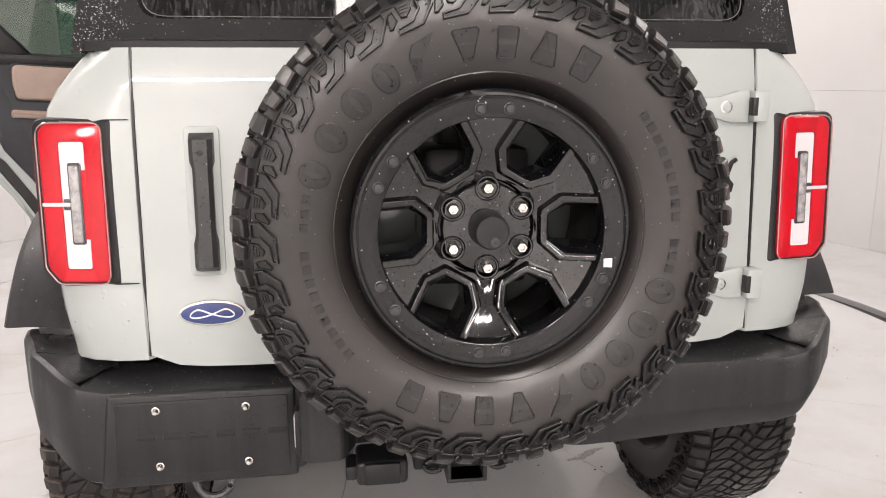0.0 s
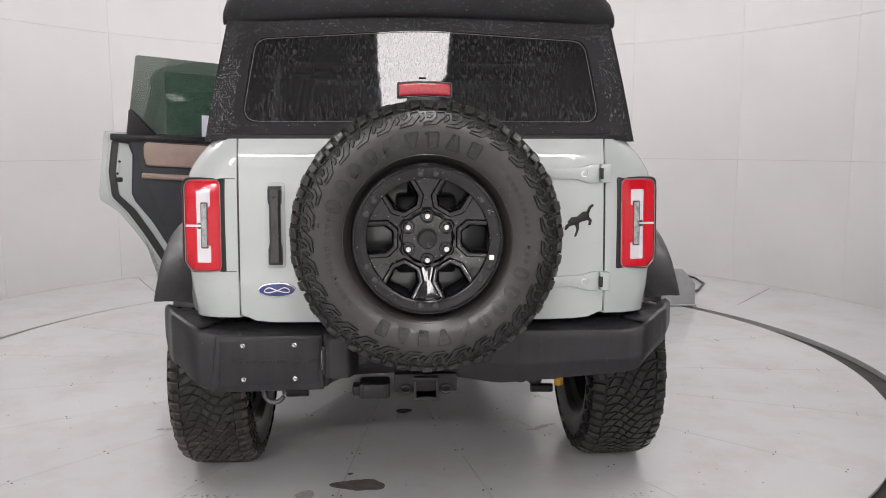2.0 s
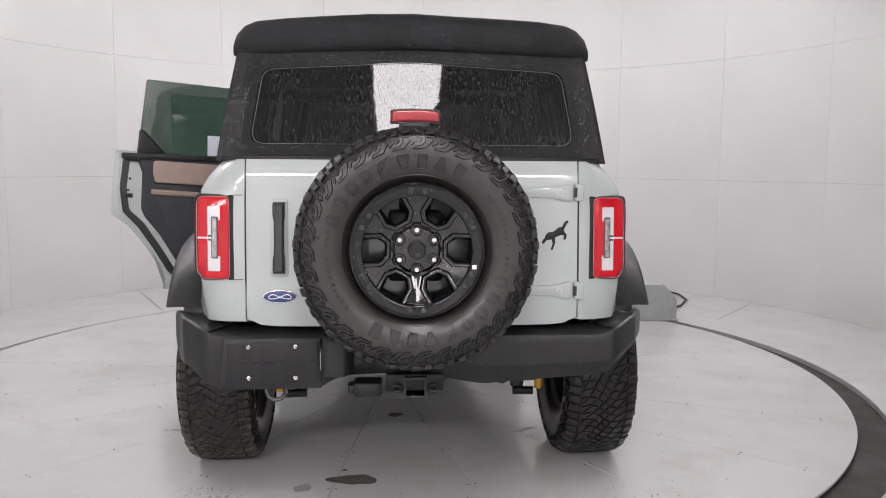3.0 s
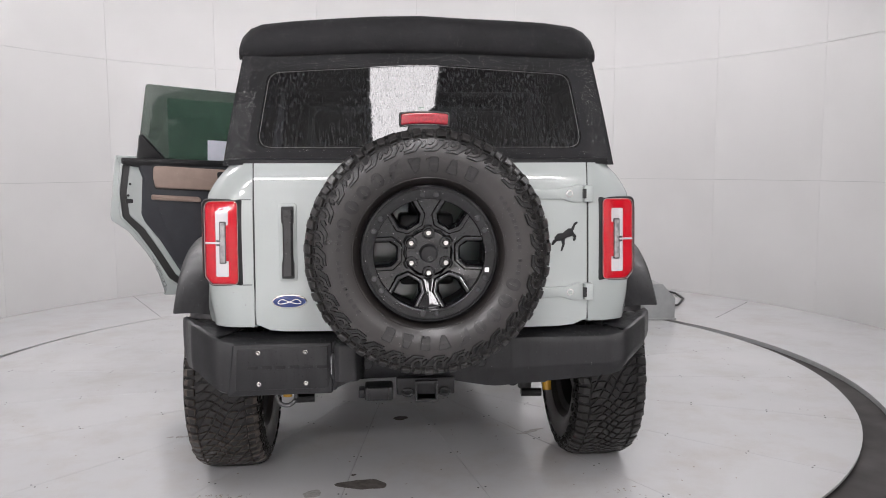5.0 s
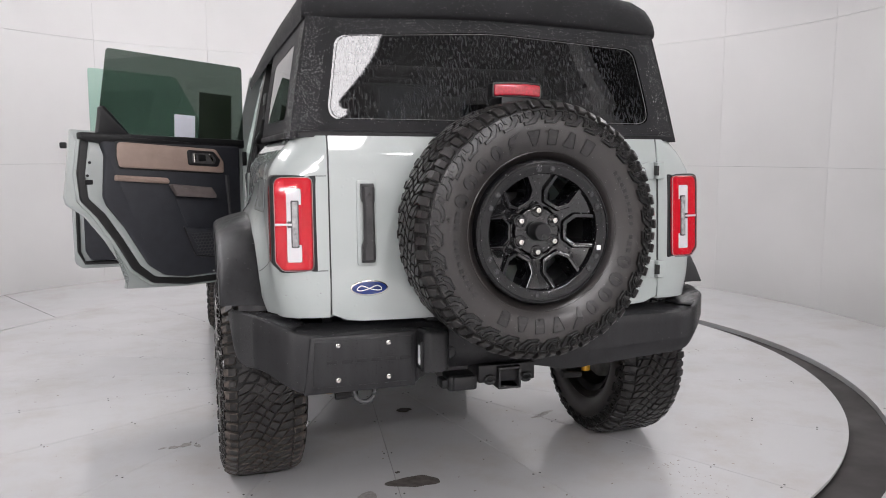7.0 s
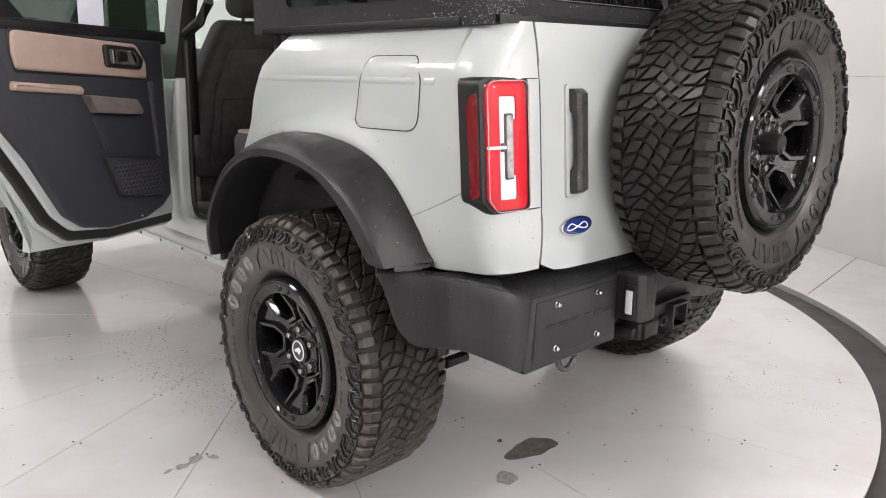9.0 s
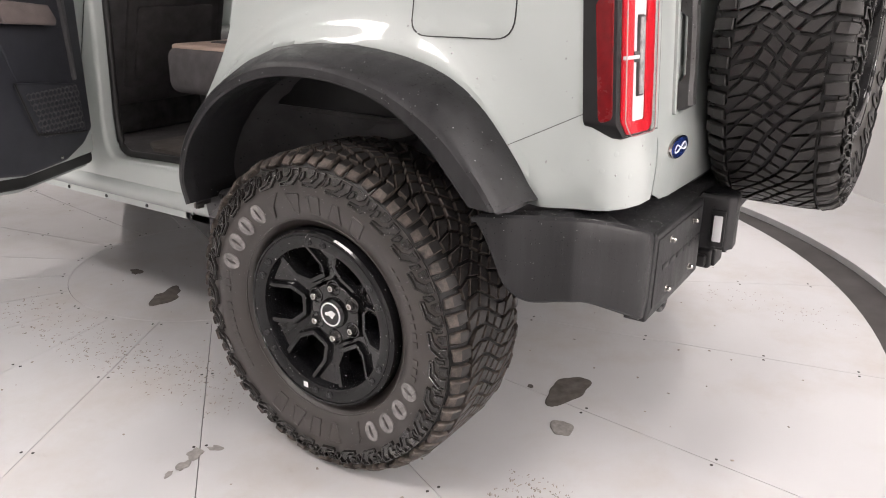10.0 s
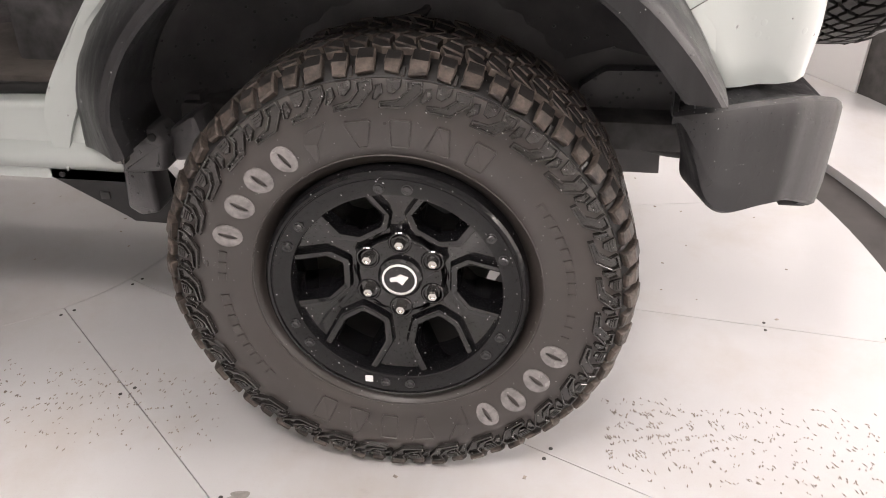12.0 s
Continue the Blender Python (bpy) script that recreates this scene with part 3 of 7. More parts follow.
def build_floor_marks():
    rnd = random.Random(4)

    def blot(name, x, y, rx, ry, turn, mat, label, wob=0.18, pts=40, point=0.0):
        ph = [rnd.uniform(0, 6.28) for _ in range(6)]
        out = []
        for k in range(pts):
            a = 2 * math.pi * k / pts
            r = 1 + wob * sum(math.sin((j + 2) * a + ph[j]) / (j + 2) for j in range(6)) + point * max(0, math.cos(a)) ** 6
            out.append((rx * r * math.cos(a), ry * r * math.sin(a)))
        ob = finish(name, prism(out, pose(x, y, 0.0006, 0, 0, turn), 0.0, 0.0008, bev=0.0006, seg=1), mat)
        tagged(ob, label, "stain", group="stains on the floor")

    blot("wet_stain", -0.245, -0.372, 0.088, 0.058, 175, STAIN, "dark wet stain on the grey turntable", point=0.35)
    blot("wet_stain", -0.47, -0.45, 0.042, 0.034, 20, STAINPALE, "small pale damp spot on the grey turntable")
    blot("wet_stain", -0.48, 1.33, 0.085, 0.055, 20, STAIN, "dark wet stain under the vehicle", wob=0.35)
    blot("wet_stain", -0.065, 0.52, 0.045, 0.03, 10, STAIN, "small dark wet stain under the vehicle")
    blot("wet_stain", -0.368, 1.675, 0.04, 0.022, 60, STAIN, "small dark wet stain under the vehicle", wob=0.35)
    for x, y, rx, ry in ((-1.108, 0.312, 0.013, 0.022), (-1.160, 0.338, 0.030, 0.020), (-1.213, 0.322, 0.026, 0.015), (-1.262, 0.322, 0.016, 0.009)):
        blot("wet_stain", x, y, rx, ry, 15, STAINPALE, "small pale damp spot beside the wheel", wob=0.3)
    blot("wet_stain", 0.63, 0.255, 0.055, 0.016, 25, STAINPALE, "small smeared damp mark behind the vehicle", wob=0.4)
    blot("wet_stain", 0.57, 0.215, 0.030, 0.012, 10, STAINPALE, "small smeared damp mark behind the vehicle", wob=0.4)
    blot("wet_stain", -0.30, -0.26, 0.012, 0.01, 15, STAIN, "small dark drip beside the larger stain")

    def flecks(name, x, y0, y1, half, count, label):
        """Rows of short dried smears as a tyre's blocks leave them."""
        verts, faces = [], []
        for _ in range(count):
            u, v = rnd.uniform(-half, half), rnd.uniform(y0, y1)
            if math.sin(v * 95 + 9 * math.sin(u * 30)) < 0.0 or math.sin(u * 150 + v * 20) < -0.5:
                continue
            if rnd.random() < (abs(u) / half) ** 4 or rnd.random() < 0.6 * (0.5 + 0.5 * math.sin(v * 5.0 + u * 9.0)):
                continue
            a, l, w, h = rnd.uniform(-0.7, 0.7), rnd.uniform(0.0015, 0.0065), rnd.uniform(0.0007, 0.0022), rnd.uniform(0.0008, 0.0013)
            m = pose(x + u, v, 0, 0, 0, math.degrees(a))
            base = len(verts)
            for z, f in ((0.0002, 1.0), (h, 0.7)):
                verts += [tuple(m @ Vector((l * f * p, w * f * q, z))) for p, q in ((-1, -0.6), (0.2, -1), (1, 0.3), (-0.3, 1))]
            faces.append(tuple(base + 4 + k for k in range(4)))
            faces += [(base + k, base + (k + 1) % 4, base + 4 + (k + 1) % 4, base + 4 + k) for k in range(4)]
        me = bpy.data.meshes.new(name)
        me.from_pydata(verts, [], faces)
        me.materials.append(FLECK)
        tagged(place(name, me), label, "dirt", kind="stuff")

    flecks("dried_mud", -0.85, -1.35, -0.42, 0.145, 5200, "dried muddy tread prints on the turntable")
    flecks("dried_mud", -0.89, 0.42, 1.80, 0.150, 3600, "dried muddy tread prints on the turntable")
    flecks("dried_mud", 0.84, -1.1, -0.5, 0.15, 700, "dried muddy tread prints on the turntable")
    bm = bmesh.new()
    for _ in range(330):
        a, r = rnd.uniform(0, 360), 2.7 * math.sqrt(rnd.random())
        p = polar(TC, r, a)
        l = rnd.uniform(0.0015, 0.005)
        add_box(bm, -l, l, -l * 0.7, l * 0.7, 0.0004, 0.0012, m=pose(p.x, p.y, 0, 0, 0, rnd.uniform(0, 180)))
    tagged(finish("grit", bm, FLECK, smooth=False), "small dark specks of grit on the turntable", "dirt", kind="stuff")


def build_floor_box():
    e = empty("floor_box", (2.40, 3.25, 0))
    tagged(e, "low grey steel housing with a sloped end beside the turntable", "floor box")
    m = Matrix(((1, 0, 0, -0.42), (0, 0, -1, 0.2), (0, 1, 0, 0), (0, 0, 0, 1)))
    part("housing", prism(rounded([(0, 0), (0.52, 0), (0.52, 0.20), (0.40, 0.33), (0, 0.33)], 0.01, 2), m, 0.0, 0.38), GREYBOX, e)
    part("base_rim", box(-0.43, 0.115, -0.19, 0.21, 0.0, 0.018, 0.004), GREYBOX, e)
    c = tagged(finish("floor_cable", tube([(2.55, 3.55, 0.012), (2.8, 3.75, 0.012), (3.0, 4.1, 0.012), (3.05, 4.45, 0.012), (2.95, 4.72, 0.012)], 0.011, 8), RUBBER), "black cable lying on the floor by the wall", "cable")
    return c


build_ground()
build_turntable()
build_wall()
build_shell()
build_lights()
build_floor_box()

# ---------------------------------------------------------------- wheels
# A wheel is built about the origin with its face towards -y; lateral a points outwards.
HALF = [(0.4205, 0.0), (0.4205, 0.05), (0.4195, 0.09), (0.416, 0.115), (0.409, 0.132), (0.399, 0.143), (0.383, 0.1510), (0.36, 0.1575),
        (0.335, 0.1600), (0.31, 0.1580), (0.288, 0.1515), (0.268, 0.1405), (0.252, 0.1275), (0.243, 0.116)]
ARC = [0.0]
for (ra, aa), (rb, ab) in zip(HALF, HALF[1:]):
    ARC.append(ARC[-1] + math.hypot(rb - ra, ab - aa))


def section(s):
    """Radius, lateral place and outward normal of the tyre at the way s from the crown (negative: inner side)."""
    k = abs(s)
    r = interp(k, list(zip(ARC, [p[0] for p in HALF])))
    a = interp(k, list(zip(ARC, [p[1] for p in HALF])))
    e = 0.002
    dr = interp(k + e, list(zip(ARC, [p[0] for p in HALF]))) - interp(max(0, k - e), list(zip(ARC, [p[0] for p in HALF])))
    da = interp(k + e, list(zip(ARC, [p[1] for p in HALF]))) - interp(max(0, k - e), list(zip(ARC, [p[1] for p in HALF])))
    l = math.hypot(dr, da) or 1
    sg = 1 if s >= 0 else -1
    return r, a * sg, da / l, -dr / l * sg


SECTIONS = {}


def on_tyre(th, s, h):
    key = round(s, 5)
    if key not in SECTIONS:
        SECTIONS[key] = section(s)
    r, a, nr, na = SECTIONS[key]
    r, a = r + nr * h, a + na * h
    return Vector((r * math.cos(th), -a, r * math.sin(th)))


def emboss(bm, pts, h, foot=-0.003, taper=0.0015, split=False):
    """A raised block on the tyre with the outline pts of (angle, way)."""
    n = len(pts)
    ct, cs = sum(p[0] for p in pts) / n, sum(p[1] for p in pts) / n
    rings = []
    for hh, ins in ((foot, 0.0), (h - taper, 0.0), (h, taper)):
        ring = []
        for t, s in pts:
            dt, ds = (ct - t) * 0.42, cs - s
            l = math.hypot(dt, ds) or 1
            ring.append(bm.verts.new(on_tyre(t + dt / l * ins / 0.42, s + ds / l * ins, hh)))
        rings.append(ring)
    for a, b in zip(rings, rings[1:]):
        for i in range(n):
            j = (i + 1) % n
            bm.faces.new((a[i], a[j], b[j], b[i]))
    top = rings[-1]
    if split:
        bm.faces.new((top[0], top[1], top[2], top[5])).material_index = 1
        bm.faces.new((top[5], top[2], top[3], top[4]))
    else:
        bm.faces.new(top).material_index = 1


def tyre_mesh():
    bm = bmesh.new()
    seg = 112
    # the wall carries two fine moulded rings
    way = [(s, 0.0) for s in ARC]
    for s in (0.1525, 0.292):
        way += [(s - 0.0018, 0.0), (s - 0.0009, 0.0018), (s + 0.0009, 0.0018), (s + 0.0018, 0.0)]
    way = sorted(way)
    ss = [(-s, h) for s, h in reversed(way[1:])] + way
    loops = [[on_tyre(2 * math.pi * k / seg, s, h) for k in range(seg)] for s, h in ss]
    bead = [Vector((0.232 * math.cos(2 * math.pi * k / seg), -0.10, 0.232 * math.sin(2 * math.pi * k / seg))) for k in range(seg)]
    back = [Vector((p.x, 0.10, p.z)) for p in bead]
    add_loft(bm, [back] + loops + [bead], close=True)
    # the crown between the blocks gets the second, darker colour as painted groove shade
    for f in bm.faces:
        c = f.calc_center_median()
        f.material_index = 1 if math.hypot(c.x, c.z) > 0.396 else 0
    bmesh.ops.recalc_face_normals(bm, faces=bm.faces)
    return bm


def clip_way(pts, lim):
    """The part of a polygon of (angle, way) that lies within lim of the crown."""
    for sg in (1, -1):
        out = []
        for i in range(len(pts)):
            (t0, s0), (t1, s1) = pts[i - 1], pts[i]
            in0, in1 = sg * s0 <= lim, sg * s1 <= lim
            if in0 != in1:
                f = (sg * lim - s0) / (s1 - s0)
                out.append((t0 + (t1 - t0) * f, sg * lim))
            if in1:
                out.append((t1, s1))
        pts = out
        if len(pts) < 3:
            return []
    return pts


def tread_mesh():
    """Lozenge blocks between two families of slanting wavy grooves, with a row of shoulder blocks on each side."""
    bm = bmesh.new()
    rnd = random.Random(2)
    across, along, ws = 70, 42, 0.044
    wave = lambda s: 0.55 * s + 0.042 * math.sin(s * 34)  # noqa: E731

    def corner(i, j):
        """Where groove i of the first family meets groove j of the second."""
        lo, hi = -0.4, 0.4
        for _ in range(24):
            s = (lo + hi) / 2
            t = 2 * math.pi * i / across + wave(s)
            if t * along / (2 * math.pi) + s / ws + 0.22 * math.sin(11 * t) - j > 0:
                hi = s
            else:
                lo = s
        return 2 * math.pi * i / across + wave(s), s

    for i in range(across):
        for j in range(-4, along + 5):
            cell = [corner(i, j), corner(i + 1, j), corner(i + 1, j + 1), corner(i, j + 1)]
            cs = sum(p[1] for p in cell) / 4
            if abs(cs) > 0.12:
                continue
            ct = sum(p[0] for p in cell) / 4
            # draw the corners in for the grooves
            g = []
            for t, s in cell:
                dt, ds = (ct - t) * 0.42, cs - s
                l = math.hypot(dt, ds) or 1
                k = min(0.32, (0.0058 + rnd.uniform(0, 0.0010)) / l)
                g.append((t + (ct - t) * k, s + ds * k))
            g = clip_way(g, 0.099)
            if g and abs(sum(g[k - 1][0] * g[k][1] - g[k][0] * g[k - 1][1] for k in range(len(g)))) * 0.42 / 2 > 0.9e-4:
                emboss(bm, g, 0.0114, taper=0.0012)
    n = 31
    p = 2 * math.pi / n
    for k in range(n):
        t0 = k * p
        for sg in (1, -1):
            a = t0 + (0.05 if sg > 0 else 0.55) * p
            e1, e2 = (0.151, 0.145) if k % 2 else (0.149, 0.148)
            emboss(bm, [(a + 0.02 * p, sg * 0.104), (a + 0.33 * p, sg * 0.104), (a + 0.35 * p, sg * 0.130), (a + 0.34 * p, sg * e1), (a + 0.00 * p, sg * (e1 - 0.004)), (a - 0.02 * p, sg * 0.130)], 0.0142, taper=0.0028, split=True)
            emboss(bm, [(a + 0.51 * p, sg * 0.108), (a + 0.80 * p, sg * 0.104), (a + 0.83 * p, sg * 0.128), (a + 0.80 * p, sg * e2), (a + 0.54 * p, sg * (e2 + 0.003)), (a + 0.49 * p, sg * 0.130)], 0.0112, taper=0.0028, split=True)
            # narrow foot of the notch between two blocks
            emboss(bm, [(a + 0.415 * p, sg * 0.134), (a + 0.475 * p, sg * 0.134), (a + 0.48 * p, sg * 0.151), (a + 0.42 * p, sg * 0.151)], 0.0045, taper=0.001)
    bmesh.ops.recalc_face_normals(bm, faces=bm.faces)
    return bm


def inset_way(pts, d):
    """An outline of (angle, way) drawn in by d, corner by corner."""
    q = [Vector((t * 0.38, s)) for t, s in pts]
    n = len(q)
    sgn = 1 if sum(q[i - 1].x * q[i].y - q[i].x * q[i - 1].y for i in range(n)) > 0 else -1
    out = []
    for i in range(n):
        e1, e2 = (q[i] - q[i - 1]).normalized(), (q[(i + 1) % n] - q[i]).normalized()
        n1, n2 = Vector((-e1.y, e1.x)) * sgn, Vector((-e2.y, e2.x)) * sgn
        v = q[i] + (n1 + n2) / max(0.5, 1 + n1.dot(n2)) * d
        out.append((v.x / 0.38, v.y))
    return out


def hollow_block(bm, pts, h, wall, floor_h):
    """A raised block whose top is sunk inside a narrow rim."""
    rim = inset_way(pts, wall)
    rows = [[on_tyre(t, s, hh) for t, s in ring] for ring, hh in ((pts, -0.001), (inset_way(pts, 0.0004), h - 0.0006), (inset_way(pts, 0.0010), h), (inset_way(pts, wall - 0.0006), h), (rim, h - 0.0008), (rim, floor_h))]
    made = add_loft(bm, rows, close=True)
    bmesh.ops.triangulate(bm, faces=[bm.faces.new(made[-1])])


def lug_mesh():
    """Hooked hollow blocks, slim bars and small pads round the tyre's shoulder."""
    bm = bmesh.new()
    n = 31
    p = 2 * math.pi / n
    s0, s1 = 0.1545, 0.199
    hook = [(0.62, 0.06), (0.96, 0.02), (0.98, 0.38), (0.66, 0.96), (0.08, 1.0), (0.10, 0.76), (0.46, 0.68), (0.64, 0.38)]
    bar = [(0.02, 0.22), (0.15, 0.16), (0.18, 0.50), (0.02, 0.74), (-0.06, 0.70)]
    pad = [(0.24, 0.02), (0.54, 0.02), (0.52, 0.30), (0.38, 0.52), (0.26, 0.46)]
    for k in range(n):
        for sg in (1, -1):
            at = k * p + (0.05 if sg > 0 else 0.55) * p
            fit_on = lambda shape: [(at + (1 - u) * p, sg * (s0 + (s1 - s0) * v)) for u, v in shape]  # noqa: E731
            hollow_block(bm, fit_on(hook), 0.0090, 0.0036, 0.0034)
            hollow_block(bm, fit_on(bar), 0.0080, 0.0022, 0.0045)
            emboss(bm, fit_on(pad), 0.0050, foot=-0.001, taper=0.0008)
            for f in (0.10, 0.20, 0.30):
                emboss(bm, fit_on([(0.28, f), (0.48, f), (0.48, f + 0.05), (0.28, f + 0.05)]), 0.0062, foot=0.004, taper=0.0003)
    bmesh.ops.recalc_face_normals(bm, faces=bm.faces)
    return bm


def ring_mark(bm, outline, inner, h):
    rows = [[on_tyre(t, s, hh) for t, s in pts] for pts, hh in ((outline, -0.001), (outline, h - 0.0006), ([(t + (a - t) * 0.12, s + (b - s) * 0.12) for (t, s), (a, b) in zip(outline, inner)], h), (inner, h), (inner, 0.0))]
    add_loft(bm, rows, close=True)


def mark_meshes(rubber):
    """Raised plain shapes on the outer wall where the maker's lettering stands, and rows of small bars."""
    made = []

    def close_mark(bm, mat=rubber):
        bmesh.ops.recalc_face_normals(bm, faces=bm.faces)
        me = bpy.data.meshes.new("raised_mark")
        bm.to_mesh(me)
        bm.free()
        me.materials.append(mat)
        me.materials.append(mat)
        made.append(me)

    def at_r(r):
        return min((abs(section(s)[0] - r), s) for s in [0.17 + 0.002 * i for i in range(90)])[1]

    so, si = at_r(0.334), at_r(0.283)

    def block(bm, c, w, h=0.0034, top=1.0, foot=1.0):
        """A plain block of a letter's size with bevelled corners."""
        d = si - so
        pts = [(c + w * top * 0.86, so), (c + w * top, so + d * 0.1), (c + w * foot, si - d * 0.1), (c + w * foot * 0.86, si), (c - w * foot * 0.86, si), (c - w * foot, si - d * 0.1), (c - w * top, so + d * 0.1), (c - w * top * 0.86, so)]
        hollow_block(bm, pts, h, 0.0030, h * 0.55)

    for turn in (0, 180):
        marks = [(160, 8.0, 0), (148, 8.5, 0), (136, 8.5, 0), (124.5, 7.5, 0), (113, 7.0, 2), (99, 8.0, 3), (87, 7.5, 4), (75, 8.5, 5), (62.5, 8.0, 4)]
        for deg, wide, kind in marks:
            bm = bmesh.new()
            c, w = radians(deg + turn), radians(wide / 2)
            o, i = so, si
            d = (i - o)
            if kind == 0:
                # an oval with a narrow slot
                outline = [(c + w * math.cos(math.pi / 8 * (k + 0.5)), o + d * (0.5 - 0.5 * math.sin(math.pi / 8 * (k + 0.5)))) for k in range(16)]
                inner = [(c + (t - c) * 0.22, o + d * 0.5 + (q - o - d * 0.5) * 0.62) for t, q in outline]
                ring_mark(bm, outline, inner, 0.0036)
            elif kind == 2:
                emboss(bm, [(c + w, i + d * 0.12), (c + w * 0.5, i), (c - w * 0.2, o + d * 0.5), (c - w * 1.6, o - d * 0.10), (c + w * 0.3, o + d * 0.05), (c + w * 0.9, o + d * 0.35)], 0.0034, foot=-0.001, taper=0.0004)
            else:
                block(bm, c, w, top={3: 1.0, 4: 0.85, 5: 0.45}[kind], foot={3: 0.45, 4: 0.85, 5: 1.0}[kind])
            # ovals on the left-hand tyres take the colour with the painted sheen
            close_mark(bm, LETTER if kind == 0 and rubber is TYRE else rubber)
        s0, s1 = at_r(0.318), at_r(0.304)
        for k in range(13):
            c = radians(38 - 4.2 * k + turn)
            if k == 9:
                continue
            bm = bmesh.new()
            emboss(bm, [(c - 0.022, s0), (c + 0.022, s0), (c + 0.022, s1), (c - 0.022, s1)], 0.0022, foot=-0.001, taper=0.0003)
            close_mark(bm)
    return made


def ray_hit(poly, mid, a):
    """Where the ray from mid at the angle a leaves the polygon."""
    best, d = 0, Vector((math.cos(a), math.sin(a)))
    for i in range(len(poly)):
        p, q = Vector(poly[i - 1]) - Vector(mid), Vector(poly[i]) - Vector(mid)
        e = q - p
        den = d.x * e.y - d.y * e.x
        if abs(den) < 1e-12:
            continue
        t = (p.x * e.y - p.y * e.x) / den
        s = (p.x * d.y - p.y * d.x) / den
        if t > 0 and -1e-6 <= s <= 1 + 1e-6:
            best = max(best, t)
    return (mid[0] + best * d.x, mid[1] + best * d.y)


def cone(r):
    """How far the wheel's face stands out at the radius r."""
    return interp(r, [(0.0, 0.070), (0.085, 0.072), (0.10, 0.075), (0.15, 0.098), (0.20, 0.116), (0.21, 0.118)])


def window(k, grow):
    c = 2 * math.pi * k / 6
    big = [(0.1995, 0.036 + grow), (0.133 - grow * 0.40, 0.036 + grow), (0.113 - grow * 0.9, 0.018 + grow * 0.55)]
    pts = big + [(r, -t) for r, t in reversed(big)]
    pts = rounded(pts, [0, 0.007, 0.007, 0.007, 0.007, 0], 2)
    return [(r * math.cos(c) - t * math.sin(c), r * math.sin(c) + t * math.cos(c)) for r, t in pts]


def face_mesh():
    bm = bmesh.new()
    P = lambda x, z, da=0.0: Vector((x, -(cone(math.hypot(x, z)) + da), z))  # noqa: E731
    half = math.pi / 6
    wedge = [(0.206 * math.cos(-half + 2 * half * i / 10), 0.206 * math.sin(-half + 2 * half * i / 10)) for i in range(11)]
    wedge += [(0.086 * math.cos(half - 2 * half * i / 6), 0.086 * math.sin(half - 2 * half * i / 6)) for i in range(7)]
    mid = (0.165, 0.0)
    turns = sorted({round(abs(math.atan2(p[1], p[0] - mid[0])), 3) for p in window(0, 0.024) + wedge})
    turns = [-t for t in reversed(turns) if 0 < t < 3.14] + turns
    outer, rim = [ray_hit(wedge, mid, t) for t in turns], [ray_hit(window(0, 0.024), mid, t) for t in turns]
    rows = [[P(*p) for p in outer]]
    for f in (0.4, 0.8):
        rows.append([P(o[0] + (i[0] - o[0]) * f, o[1] + (i[1] - o[1]) * f) for o, i in zip(outer, rim)])
    for grow, da in ((0.0240, 0.0), (0.0205, 0.0118), (0.0196, 0.0134), (0.0184, 0.0138), (0.0098, 0.0122), (0.0086, 0.0114), (0.0022, -0.0040), (0.0012, -0.0068), (0.0, -0.022), (0.0, -0.085)):
        w = window(0, grow)
        rows.append([P(*p, da) for p in (ray_hit(w, mid, t) for t in turns)])
    for k in range(6):
        turn = Matrix.Rotation(2 * math.pi * k / 6, 4, "Y")
        add_loft(bm, [[turn @ p for p in row] for row in rows], close=True)
    bmesh.ops.remove_doubles(bm, verts=bm.verts, dist=3e-4)
    # back of the hub and the middle
    m = pose(0, 0, 0, 90, 0, 0)
    add_lathe(bm, [(0.088, 0.072), (0.084, 0.064), (0.082, 0.058)], m, 36)
    add_lathe(bm, [(0.082, 0.058), (0.052, 0.058), (0.048, 0.070), (0.0, 0.071)], m, 36)
    lobes = [((0.0865 if k % 2 else 0.0800) * math.cos(math.pi / 6 * k), (0.0865 if k % 2 else 0.0800) * math.sin(math.pi / 6 * k)) for k in range(12)]
    add_prism(bm, rounded(lobes, 0.010, 3), m, 0.055, 0.0835, bev=0.006, seg=3)
    bmesh.ops.remove_doubles(bm, verts=bm.verts, dist=4e-4)
    bmesh.ops.recalc_face_normals(bm, faces=bm.faces)
    return bm


MESHES = {}


def shared(key, make, mat, angle=35):
    if key not in MESHES:
        bm = make()
        me = bpy.data.meshes.new(key)
        bm.to_mesh(me)
        bm.free()
        for mt in (mat if isinstance(mat, tuple) else (mat,)):
            me.materials.append(mt)
        me.shade_smooth()
        me.set_sharp_from_angle(angle=radians(angle))
        MESHES[key] = me
    return MESHES[key]


UPM = pose(0, 0, 0, 90, 0, 0)


def nut_mesh():
    bm = bmesh.new()
    add_lathe(bm, [(0.0125, 0.0), (0.0125, 0.004), (0.0105, 0.005)], Matrix.Identity(4), 18)
    add_lathe(bm, [(0.0108, 0.004), (0.0108, 0.018), (0.0085, 0.0215), (0.0055, 0.0215), (0.0045, 0.018), (0.0, 0.018)], Matrix.Identity(4), 6)
    bmesh.ops.recalc_face_normals(bm, faces=bm.faces)
    return bm


def bolt_mesh():
    return lathe([(0.0098, 0.0), (0.0098, 0.0028), (0.0084, 0.0034), (0.0072, 0.0022), (0.0068, 0.0060), (0.0056, 0.0072), (0.0034, 0.0072), (0.003, 0.0040), (0.0, 0.0040)], Matrix.Identity(4), 14, False)


